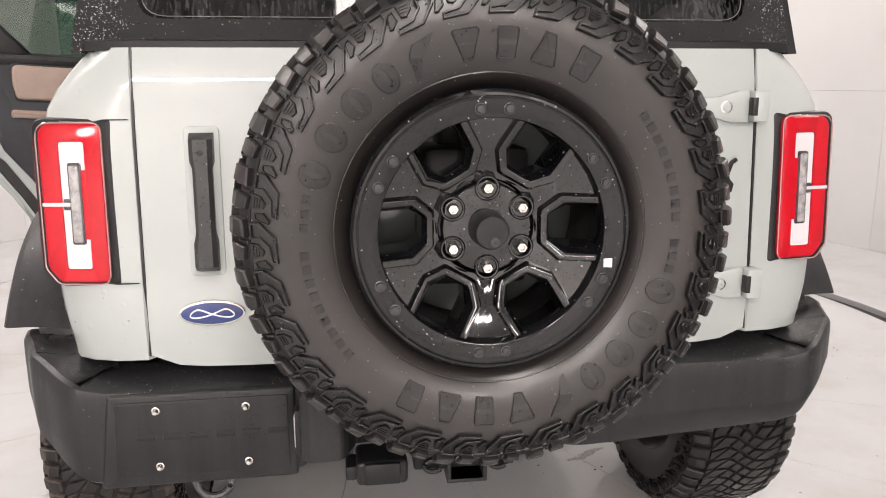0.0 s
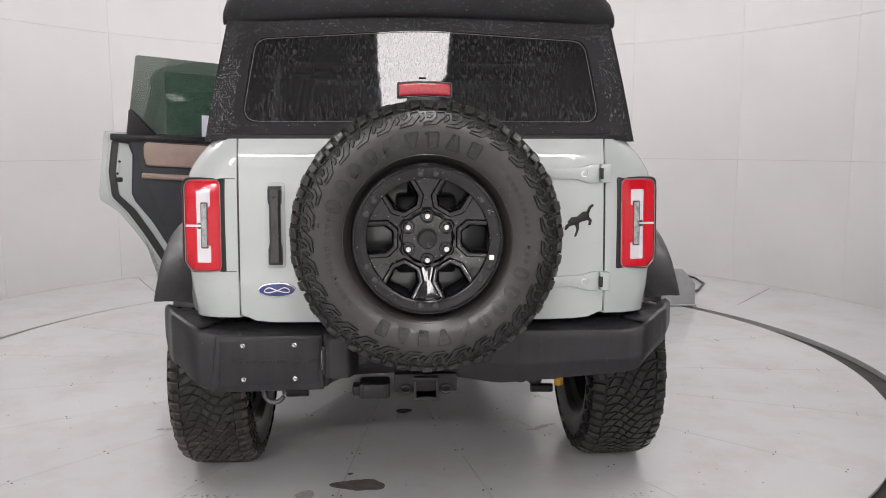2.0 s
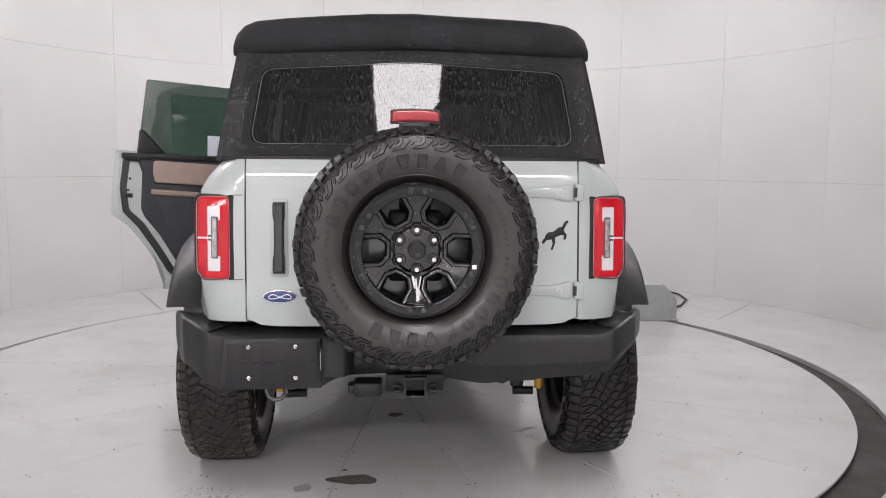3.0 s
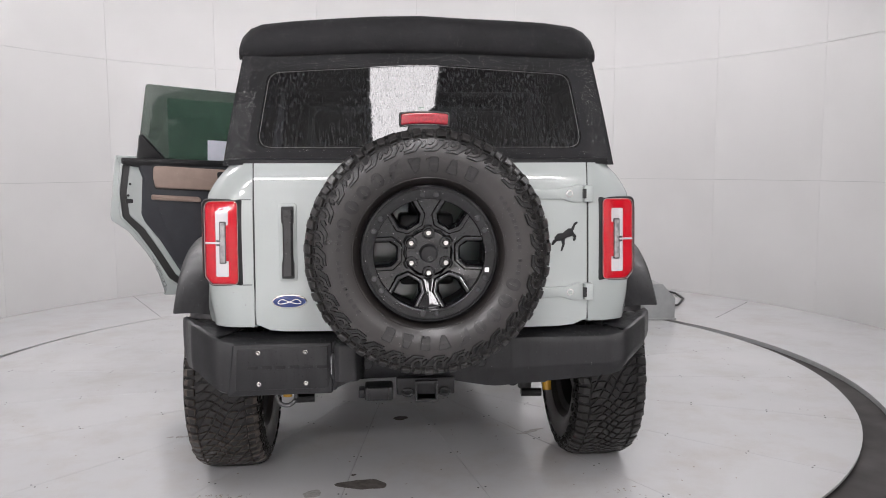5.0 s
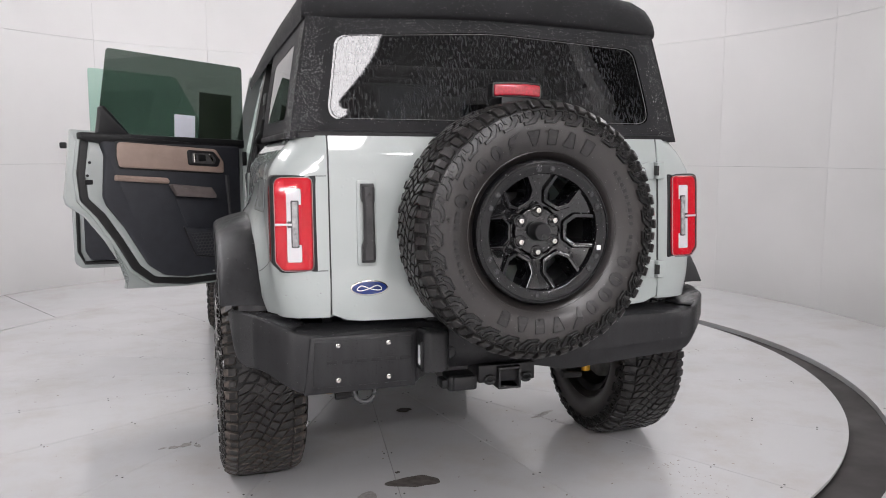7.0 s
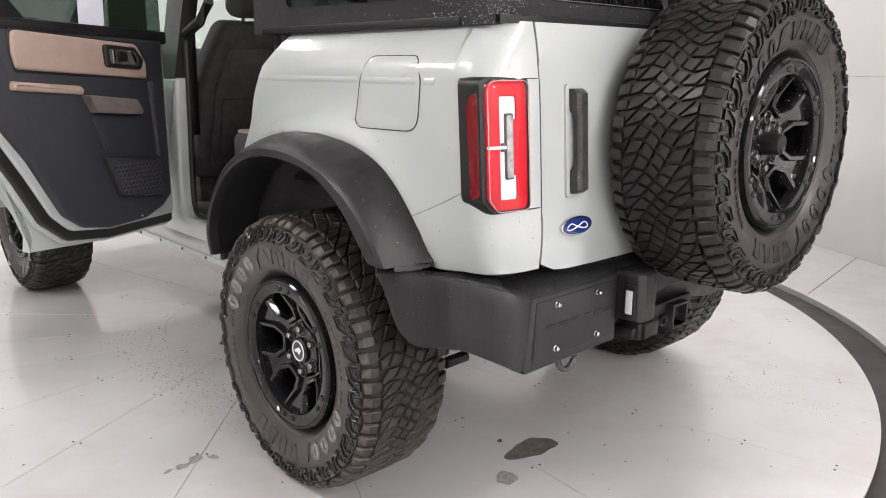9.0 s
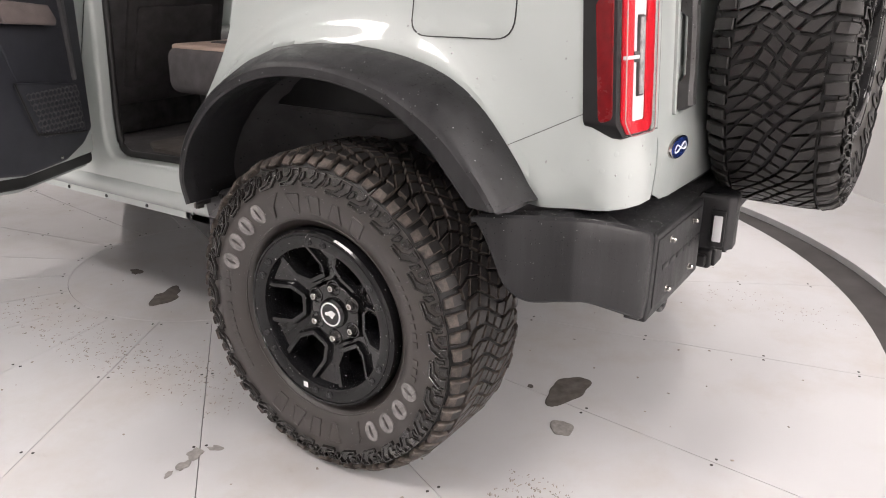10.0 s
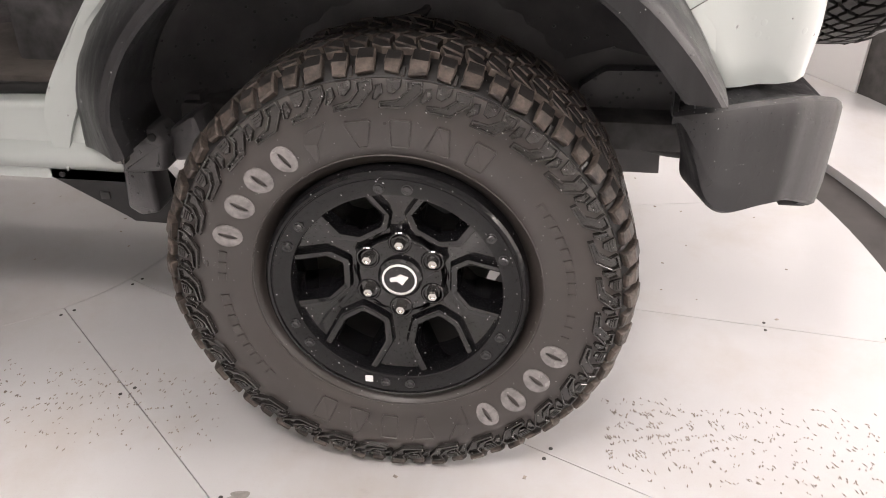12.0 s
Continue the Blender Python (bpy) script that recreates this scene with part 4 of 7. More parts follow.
def build_wheel(name, at, turn, parent, spare=False, sticker=None, label=""):
    """The alloy is the part; tyre, ring, nuts and the rest hang on it."""
    root = place(name, shared("wheel_alloy", face_mesh, GLOSS, 30), parent, label, pose(*at, 0, 0, turn))
    # right-hand wheels share the spare's wet, darker rubbers as painted shade
    wet = spare or at[0] > 0
    place("tyre", shared("tyre_wet", tyre_mesh, (WETTYRE, GROOVE), 30) if wet else shared("tyre", tyre_mesh, (TYRE, GROOVE), 30), root, "black all-terrain tyre, wet on the spare, shade-coloured on the right" if wet else "dusty black all-terrain tyre")
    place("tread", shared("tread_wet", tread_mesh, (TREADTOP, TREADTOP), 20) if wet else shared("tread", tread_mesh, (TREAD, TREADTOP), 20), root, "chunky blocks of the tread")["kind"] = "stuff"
    place("shoulder_lug", shared("lugs_wet", lug_mesh, WETMARK, 20) if wet else shared("lugs", lug_mesh, MARK, 20), root, "raised chevrons on the tyre shoulder")["kind"] = "stuff"
    key = "wet_marks" if wet else "marks"
    if key not in MESHES:
        MESHES[key] = mark_meshes(WETMARK if wet else TYRE)
    for me in MESHES[key]:
        place("raised_mark", me, root)
    place("beadlock_ring", shared("ring", lambda: lathe([(0.1900, 0.106), (0.1910, 0.136), (0.1925, 0.1395), (0.196, 0.1412), (0.221, 0.1452), (0.2235, 0.1452), (0.2245, 0.1440), (0.2260, 0.1440), (0.2275, 0.1470), (0.2320, 0.1462), (0.2370, 0.1415), (0.2395, 0.132), (0.2395, 0.105)], UPM, 96, False), GLOSSRING, 30), root, "black bolted ring round the rim")
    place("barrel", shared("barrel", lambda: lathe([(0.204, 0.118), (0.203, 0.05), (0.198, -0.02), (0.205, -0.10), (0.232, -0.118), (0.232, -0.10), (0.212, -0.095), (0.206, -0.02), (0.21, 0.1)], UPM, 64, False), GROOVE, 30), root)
    for k in range(6):
        a = math.pi / 6 + math.pi / 3 * k
        place("lug_seat", shared("lug_seat", lambda: lathe([(0.0235, 0.066), (0.0225, 0.0850), (0.0205, 0.0868), (0.0180, 0.0862), (0.0165, 0.0835), (0.0165, 0.070)], Matrix.Identity(4), 18, False), GLOSS, 30), root, m=pose(0.0699 * math.cos(a), 0, 0.0699 * math.sin(a)) @ UPM)
        place("lug_nut", shared("lug_nut", nut_mesh, CHROME, 30), root, m=pose(0.0699 * math.cos(a), -0.0755, 0.0699 * math.sin(a)) @ UPM)
        for side in (-1, 1):
            b = a + side * radians(6.6)
            place("ring_bolt", shared("ring_bolt", bolt_mesh, BOLT, 30), root, m=pose(0.2070 * math.cos(b), -0.1425, 0.2070 * math.sin(b)) @ UPM)
    # drops of water on the ring, the face and the tyre's wall
    if "beads" not in MESHES:
        MESHES["beads"] = []
        for key, count, big in (("ring", 160, 0.0015), ("wheel_alloy", 200, 0.0015), ("tyre_wet", 420, 0.0012), ("lugs_wet", 420, 0.0013)):
            probe = place("probe", MESHES[key])
            bead = water_drops(probe, root, count, len(key), 0.0006, big, up=-2, area=(-1, 1, -1, -0.08, -1, 1))
            MESHES["beads"].append(bead.data)
            bpy.data.objects.remove(probe)
    else:
        for me in MESHES["beads"]:
            place("water_beading", me, root, "clear drops of water")["kind"] = "stuff"
    if sticker is not None:
        b = radians(sticker)
        place("balance_sticker", shared("sticker", lambda: box(-0.0075, 0.0075, -0.0075, 0.0075, 0, 0.0008, 0.0003, 1), STICKER), root, "small white sticker", pose(0.206 * math.cos(b), -0.1452, 0.206 * math.sin(b)) @ UPM)
    if spare:
        place("camera_stalk", shared("stalk", lambda: lathe([(0.034, 0.06), (0.033, 0.09), (0.030, 0.128), (0.027, 0.133), (0.0, 0.134)], UPM, 32, False), BLACK), root, "round black camera housing in the hub")
        place("camera_lens", shared("lens", lambda: lathe([(0.009, 0.131), (0.009, 0.137), (0.006, 0.138), (0.0, 0.136)], pose(0.004, 0, -0.017, 90, 0, 0), 20, False), SATIN), root)
        place("carrier", shared("carrier", lambda: box(-0.10, 0.10, 0.02, 0.19, -0.13, 0.13, 0.015), BLACK), root, "black bracket behind the spare wheel")
    else:
        place("centre_cap", shared("cap", lambda: lathe([(0.042, 0.070), (0.041, 0.080), (0.036, 0.084), (0.0, 0.085)], UPM, 36, False), GLOSS), root, m=pose(0, -0.0135, 0))
        place("cap_ring", shared("cap_ring", lambda: lathe([(0.0325, 0.0840), (0.0325, 0.0862), (0.029, 0.0866), (0.029, 0.0842)], UPM, 36, False), STICKER), root, "thin white ring on the cap", m=pose(0, -0.0135, 0))
        place("cap_emblem", shared("cap_emblem", lambda: prism(rounded([(-0.017, -0.006), (-0.004, -0.004), (0.006, -0.012), (0.010, -0.004), (0.018, 0.006), (0.010, 0.008), (0.002, 0.012), (-0.006, 0.006), (-0.018, 0.002)], 0.002, 2), UPM, 0.084, 0.0862), STICKER), root, "plain white emblem shape", m=pose(0, -0.0135, 0))
        place("brake_disc", shared("disc", lambda: lathe([(0.05, -0.03), (0.168, -0.03), (0.168, -0.058), (0.05, -0.058)], UPM, 48, False), BRAKE), root)
        place("caliper", shared("caliper", lambda: box(-0.185, -0.10, 0.005, 0.085, -0.07, 0.07, 0.012), STEEL), root)
    return root

# ---------------------------------------------------------------- the vehicle
car = empty("off_road_vehicle")
tagged(car, "pale grey-green off-road vehicle with black soft top, rear door open", "car")
BELT = 1.405


def side_x(z):
    """Half the body's width at the height z."""
    return interp(z, [(0.50, 0.795), (0.62, 0.812), (0.80, 0.820), (0.88, 0.832), (0.98, 0.840), (1.12, 0.843), (1.25, 0.838), (1.292, 0.834), (1.305, 0.826), (1.345, 0.800), (1.38, 0.770), (1.405, 0.746)])


def tail_y(z):
    """Where the body's rear face stands at the height z."""
    return interp(z, [(0.76, -0.700), (0.86, -0.707), (0.95, -0.702), (1.25, -0.682), (1.30, -0.674), (1.345, -0.668), (1.405, -0.654)])


def flare_base(t):
    return curve2(t, [(-0.522, 0.800), (-0.466, 0.888), (-0.405, 0.968), (-0.340, 1.026), (-0.270, 1.062), (-0.160, 1.090), (-0.02, 1.104), (0.12, 1.097), (0.240, 1.074), (0.365, 1.016), (0.475, 0.930), (0.570, 0.838), (0.628, 0.735), (0.645, 0.600)])


ARCH = [flare_base(k / 40) for k in range(41)]


def bulge(y, z):
    """How far the side swells out towards the flare."""
    d, k = min((math.hypot(y - a, z - b), k) for k, (a, b) in enumerate(ARCH))
    return interp(k / 40, [(0, 0.040), (0.15, 0.040), (0.45, 0.050), (0.65, 0.040), (0.85, 0.014), (1, 0.0)]) * max(0.0, 1 - d / 0.13) ** 2


def flare_lip(t):
    return curve2(t, [(-0.436, 0.806), (-0.387, 0.862), (-0.327, 0.925), (-0.257, 0.974), (-0.192, 1.005), (-0.102, 1.027), (0.0, 1.036), (0.112, 1.030), (0.207, 1.005), (0.307, 0.955), (0.387, 0.888), (0.444, 0.815), (0.476, 0.730), (0.466, 0.660)])


def build_quarter():
    """Side and corner of the body behind the door, in one skin with the arch cut out."""
    nz = 26
    bm = bmesh.new()
    # along the top from the corner forwards; along the bottom from the corner over the arch to the sill
    nu = 44
    side = []
    for i in range(nu + 1):
        u = i / nu
        ty, tz = interp(u, [(0, -0.56), (1, 0.275)]), BELT
        if u < 0.14:
            f = u / 0.14
            by, bz = -0.56 + f * 0.085, 0.782
        else:
            by, bz = flare_base((u - 0.14) / 0.86)
            bz = bz - 0.012 * (1 - u) - 0.004
        col = []
        for k in range(nz + 1):
            v = k / nz
            # the front edge follows the door opening
            ly, lz = by + (ty - by) * v, bz + (tz - bz) * v
            if u > 0.5:
                g = (u - 0.5) / 0.5
                ry, rz = curve2(v, [(0.700, 0.54), (0.715, 0.63), (0.690, 0.715), (0.610, 0.83), (0.500, 0.965), (0.425, 1.09), (0.395, 1.20), (0.330, 1.32), (0.275, BELT)])
                bl = (by + (ty - by) * v, bz + (tz - bz) * v)
                w = g ** 2.2
                ly, lz = bl[0] + (ry - bl[0]) * w, bl[1] + (rz - bl[1]) * w
            col.append((ly, lz))
        side.append(col)
    plan = [(0.775, 0.0), (0.86, 0.004), (0.93, 0.020), (0.972, 0.044), (0.993, 0.076), (1.0, 0.112)]
    cols = []
    for f, dy in plan:
        col = []
        for k in range(nz + 1):
            v = k / nz
            z = 0.782 + (BELT - 0.782) * v
            x = side_x(z) * f if f > 0.8 else 0.650
            if 0.8 < f < 0.9:
                x = 0.65 + (side_x(z) * 0.93 - 0.65) * 0.55
            col.append(Vector((-x, tail_y(z) + dy, z)))
        cols.append(col)
    for col in side:
        cols.append([Vector((-side_x(z) - bulge(y, z), y, z)) for y, z in col])
    add_solid(bm, cols, lambda p: Vector((p.x * 0.965, p.y + (0.03 if p.y < -0.6 else 0), p.z)))
    q = part("quarter_panel", bm, PAINT, car, angle=30)
    water_drops(q, q, 160, 15, 0.0010, 0.0028, up=-0.2)
    mirrored(q)
    seam = [(-0.618 + 0.192 * k / 8, 0.996 - 0.095 * k / 8) for k in range(9)]
    part("panel_seam", tube([Vector((-(side_x(z) + bulge(y, z) + 0.0003), y, z)) for y, z in seam], 0.0007, 6), GAP, q)
    # seams beside the lamp
    for x0, x1, z in ((-0.70, -0.655, 1.268), (-0.70, -0.655, 0.945)):
        part("panel_seam", box(x0, x1, tail_y(z) - 0.0012, tail_y(z) + 0.004, z - 0.0012, z + 0.0012), RUBBER, q, smooth=False)
    return q


def build_flare(q):
    bm = bmesh.new()
    loops = []
    n = 60
    for i in range(n + 1):
        t = i / n
        (by, bz), (ly, lz) = flare_base(t), flare_lip(t)
        out = 1.006 - 0.02 * max(0, t - 0.6) / 0.4
        cw = interp(t, [(0, 0.066), (0.1, 0.056), (0.25, 0.043), (0.5, 0.034), (1, 0.03)])
        d = Vector((by - ly, bz - lz)).normalized()
        cy, cz = ly + d.x * cw, lz + d.y * cw
        foot = side_x(bz) - 0.002 + bulge(by, bz)
        mid = lambda f: Vector((-(foot + (out - 0.006 - foot) * f), by + (cy - by) * f, bz + (cz - bz) * f + 0.004 * math.sin(math.pi * f)))  # noqa: E731
        loops.append([Vector((-0.80, by - d.x * 0.012, bz - d.y * 0.012)), mid(0), mid(0.35), mid(0.7), mid(0.93), Vector((-(out - 0.003), cy - d.x * 0.003, cz - d.y * 0.003)),
                      Vector((-(out + 0.004), cy - d.x * 0.012, cz - d.y * 0.012)), Vector((-(out + 0.006), ly + d.x * 0.006, lz + d.y * 0.006)), Vector((-(out + 0.003), ly, lz)), Vector((-(out - 0.03), ly - d.x * 0.001, lz - d.y * 0.001)),
                      Vector((-(out - 0.04), ly + d.x * 0.012, lz + d.y * 0.012)), Vector((-0.80, ly + d.x * 0.015, lz + d.y * 0.015))])
    add_loft(bm, loops, close=True, caps=True)
    bmesh.ops.recalc_face_normals(bm, faces=bm.faces)
    f = part("fender_flare", bm, TRIM, car, "black textured plastic fender flare", angle=28)
    water_drops(f, f, 240, 14, 0.0006, 0.0017, up=0.0)
    mirrored(f)
    # liner of the wheel house
    bm = bmesh.new()
    rows = []
    for i in range(41):
        ly, lz = flare_lip(i / 40)
        d = (Vector((ly, lz)) - Vector((0.05, 0.60)))
        ripple = 0.006 * math.sin(i * 1.9)
        grow = 0.030
        d = d.normalized() * (d.length + grow)
        y, z = 0.05 + d.x, 0.60 + d.y
        row = []
        for x, back in ((0.945, 0.0), (0.915, 0.004), (0.905, 0.016), (0.88, 0.018), (0.80, 0.016), (0.74, 0.004), (0.69, -0.016), (0.64, -0.05), (0.60, -0.10), (0.575, -0.17), (0.56, -0.26)):
            e = Vector((y - 0.05, z - 0.60))
            e = e.normalized() * (e.length + back + (ripple if back < 0 else 0))
            row.append(Vector((-x, 0.05 + e.x, 0.60 + e.y)))
        rows.append(row)
    rows.insert(0, [Vector((p.x, p.y - 0.003, 0.775)) for p in rows[0]])
    rows.append([Vector((p.x, p.y + 0.004, 0.628)) for p in rows[-1]])
    add_loft(bm, rows)
    l = part("wheel_house_liner", bm, LINER, car, "black moulded wheel house liner", angle=50)
    mirrored(l)
    wall = part("wheel_house_wall", prism([(-0.50, 0.50), (0.62, 0.50), (0.62, 0.8), (0.45, 1.05), (0.1, 1.13), (-0.25, 1.06), (-0.47, 0.88)], Matrix(((0, 0, 1, -0.57), (1, 0, 0, 0), (0, 1, 0, 0), (0, 0, 0, 1))), 0.0, 0.02), LINER, car)
    mirrored(wall)
    part("flare_clip", box(-0.940, -0.915, 0.496, 0.516, 0.626, 0.642, 0.004), STEEL, l, "bright steel clip in the wheel house")
    part("clip_stud", lathe([(0.013, 0), (0.013, 0.012), (0.006, 0.016), (0.0, 0.016)], pose(-0.945, 0.512, 0.690, 0, -90, 0), 14, False), BLACK, l)
    for x, deep in ((-0.895, 0.016), (-0.80, 0.024), (-0.70, 0.006)):
        ridge = []
        for k in range(22):
            ly, lz = flare_lip(0.42 + 0.55 * k / 21)
            e = Vector((ly - 0.05, lz - 0.60))
            e = e.normalized() * (e.length + 0.024 + deep)
            ridge.append(Vector((x, 0.05 + e.x, 0.60 + e.y)))
        part("liner_ridge", tube(ridge, 0.0055, 8), LINER, l, angle=60)
    # mud block in front of the wheel
    out = rounded([(0.455, 0.585), (0.540, 0.575), (0.552, 0.640), (0.535, 0.672), (0.470, 0.668), (0.448, 0.640)], 0.012, 3)
    side = Matrix(((0, 0, 1, 0), (1, 0, 0, 0), (0, 1, 0, 0), (0, 0, 0, 1)))
    jm = part("liner_foot", prism(out, side, -0.80, -0.876, bev=0.014, seg=3), LINER, car, "black plastic liner foot ahead of the wheel", angle=50)
    part("liner_boss", prism(rounded([(0.492, 0.590), (0.488, 0.492), (0.528, 0.484), (0.552, 0.500), (0.546, 0.590)], 0.012, 3), side, -0.80, -0.868, bev=0.012, seg=3), LINER, jm, angle=50)
    part("foot_pin", lathe([(0.008, 0.0), (0.008, 0.004), (0.004, 0.006), (0.0, 0.006)], pose(-0.875, 0.470, 0.655, 0, -90, 0), 12, False), BLACK, jm)
    part("foot_web", prism(rounded([(0.380, 0.600), (0.455, 0.590), (0.455, 0.655), (0.400, 0.690)], 0.01, 2), side, -0.76, -0.84, bev=0.01), LINER, jm)
    tri = part("sill_bracket", prism([(0.745, 0.522), (0.60, 0.440), (0.585, 0.430), (0.50, 0.428), (0.48, 0.50), (0.52, 0.56), (0.745, 0.56)], Matrix(((0, 0, 1, -0.79), (1, 0, 0, 0), (0, 1, 0, 0), (0, 0, 0, 1))), 0.0, 0.025), BLACK, car, "dark pressed bracket below the sill end")
    part("bracket_slot", box(-0.7935, -0.789, 0.628, 0.648, 0.478, 0.494, 0.001), RUBBER, tri)
    mirrored(tri)


def build_fuel_door(q):
    y0, y1, z0, z1 = -0.445, -0.190, 1.130, 1.322
    out = rounded([(y0 + 0.005, z0), (y1 + 0.004, z0), (y1 + 0.002, z0 + 0.10), (y1 - 0.004, z1 - 0.06), (y1 - 0.026, z1), (y0 + 0.03, z1), (y0, z1 - 0.06)], [0.05, 0.062, 0.02, 0.04, 0.035, 0.035, 0.03], 6)
    bm = bmesh.new()
    cy, cz = (y0 + y1) / 2, (z0 + z1) / 2

    def skin(f, lift):
        return [Vector((-(side_x(cz + (z - cz) * f) + bulge(cy + (y - cy) * f, cz + (z - cz) * f) + lift), cy + (y - cy) * f, cz + (z - cz) * f)) for y, z in out]
    rows = [skin(1.0, -0.002), skin(1.0, 0.0010), skin(0.990, 0.0016), skin(0.8, 0.0016), skin(0.55, 0.0016), skin(0.3, 0.0016), skin(0.08, 0.0016)]
    add_loft(bm, rows, close=True, caps=True)
    bmesh.ops.recalc_face_normals(bm, faces=bm.faces)
    part("fuel_door", bm, PAINT, q, "flush fuel door", angle=40)
    bm = bmesh.new()
    rows = [skin(1.024, -0.003), skin(1.022, 0.0012), skin(0.998, 0.0012), skin(0.996, -0.003)]
    add_loft(bm, rows, close=True)
    bmesh.ops.recalc_face_normals(bm, faces=bm.faces)
    part("fuel_door_gap", bm, RUBBER, q, "dark gap round the fuel door")
    # the pressed shoulder line, also over the fuel door
    for ya, yb, lift in ((0.362, y1 + 0.012, 0.0), (y1 - 0.006, y0 + 0.006, 0.0016), (y0 - 0.012, -0.50, 0.0)):
        bm = bmesh.new()
        rows = []
        for k in range(16):
            y = ya + (yb - ya) * k / 15
            f = min(1, (k + 0.3) / 1.5, (15.3 - k) / 1.5)
            rows.append([Vector((-(side_x(z) + lift * f + d * f), y, z)) for z, d in ((1.246, -0.001), (1.254, 0.0024), (1.260, 0.0026), (1.268, -0.001))])
        add_loft(bm, rows)
        bmesh.ops.recalc_face_normals(bm, faces=bm.faces)
        part("shoulder_crease", bm, PAINT, q, angle=60)


def build_tailgate():
    bm = bmesh.new()
    nx, nz = 24, 26
    grid = []
    for i in range(nx + 1):
        x = -0.643 + 1.286 * i / nx
        z0 = interp(abs(x), [(0.0, 0.762), (0.55, 0.764), (0.60, 0.772), (0.643, 0.792)])
        col = []
        for k in range(nz + 1):
            z = z0 + (BELT - z0) * k / nz
            bow = 0.012 * (1 - (x / 0.65) ** 2)
            dent = 0.004 * (1 if 0.93 < z < 1.29 else 0)
            col.append(Vector((x, tail_y(z) - bow + dent, z)))
        grid.append(col)
    add_solid(bm, grid, lambda p: Vector((p.x, p.y + 0.05, p.z)))
    g = part("tailgate", bm, PAINT, car, "pale grey-green side-hinged tailgate", angle=24)
    for x in (-0.6465, 0.6465):
        bm = bmesh.new()
        rows = [[Vector((x - 0.0022, tail_y(z) + 0.001, z)), Vector((x + 0.0022, tail_y(z) + 0.001, z)), Vector((x + 0.0022, tail_y(z) + 0.03, z)), Vector((x - 0.0022, tail_y(z) + 0.03, z))] for z in (0.79, 0.95, 1.1, 1.25, 1.405)]
        add_loft(bm, rows, close=True, caps=True)
        part("tailgate_gap", bm, RUBBER, g, smooth=False)
    # handle in a shallow pocket
    m = Matrix(((1, 0, 0, 0), (0, 0, -1, tail_y(1.1) - 0.004), (0, 1, 0, 0), (0, 0, 0, 1)))
    pocket = part("handle_pocket", prism(rounded([(-0.552, 0.958), (-0.484, 0.958), (-0.484, 1.254), (-0.552, 1.254)], 0.012, 4), m, -0.01, 0.0030, bev=0.001), PAINT, g, angle=50)
    for v in pocket.data.vertices:
        v.co.y += tail_y(v.co.z) - tail_y(1.1)
    bm = bmesh.new()
    # an upright grip that stands off the gate on two feet
    rows = []
    for k in range(25):
        f = k / 24
        z = 0.970 + 0.272 * f
        gap = min(1.0, max(0.0, (f - 0.22) / 0.05)) * min(1.0, max(0.0, (0.80 - f) / 0.05))
        end = min(1.0, math.sin(math.pi * min(1, max(0, f * 4.0 if f < 0.125 else (1 - f) * 4.0 if f > 0.875 else 0.5))) ** 0.5 + 0.35)
        w = 0.0225 - 0.0035 * gap
        xc = -0.5165 + 0.0015 * gap
        o = 0.012 + 0.026 * end
        y = tail_y(z) - 0.002
        back = y - 0.020 * gap
        rows.append([Vector((xc - w, back, z)), Vector((xc - w, y - o * 0.78, z)), Vector((xc - w * 0.6, y - o, z)), Vector((xc + w * 0.6, y - o, z)), Vector((xc + w, y - o * 0.78, z)), Vector((xc + w, back, z))])
    add_loft(bm, rows, close=True, caps=True)
    bmesh.ops.recalc_face_normals(bm, faces=bm.faces)
    h = part("tailgate_handle", bm, HANDLE, g, "black vertical pull handle", angle=40)
    part("keyhole", lathe([(0.006, 0.0), (0.006, 0.0012), (0.0045, 0.0012), (0.004, 0.0004), (0.0, 0.0004)], Matrix(((1, 0, 0, -0.5165), (0, 0, -1, tail_y(1.205) - 0.0402), (0, 1, 0, 1.205), (0, 0, 0, 1))), 14, False), SATIN, h)
    water_drops(h, h, 60, 16, 0.0006, 0.0015, up=-0.6)
    # oval maker's badge: a plain shape
    yb = tail_y(0.88) - 0.012 * (1 - (0.515 / 0.65) ** 2)
    ov = lambda a, b: [(-0.515 + a * math.cos(2 * math.pi * k / 40), 0.881 + b * math.sin(2 * math.pi * k / 40)) for k in range(40)]  # noqa: E731
    m = Matrix(((1, 0, 0, 0), (0, 0, -1, yb), (0, 1, 0, 0), (0, 0, 0, 1)))
    part("badge_rim", prism(ov(0.066, 0.0268), m, -0.002, 0.007, bev=0.003), CHROME, g, "bright oval rim")
    part("badge", prism(ov(0.0615, 0.0225), m, 0.006, 0.0082, bev=0.001), BLUE, g, "plain deep blue oval badge")
    scroll = [(-0.515 + 0.042 * math.cos(t) - 0.004 * math.sin(3 * t), 0.881 + 0.0085 * math.sin(2 * t)) for t in (2 * math.pi * k / 36 for k in range(36))]
    part("badge_scroll", tube([Vector((x, yb - 0.0086, z)) for x, z in scroll], 0.0017, 6, closed=True), STICKER, g, "pale looping line on the badge")
    # hinges on the other edge
    for z in (1.283, 0.900):
        y = tail_y(z) - 0.002
        m = Matrix(((1, 0, 0, 0), (0, 0, -1, y), (0, 1, 0, z), (0, 0, 0, 1)))
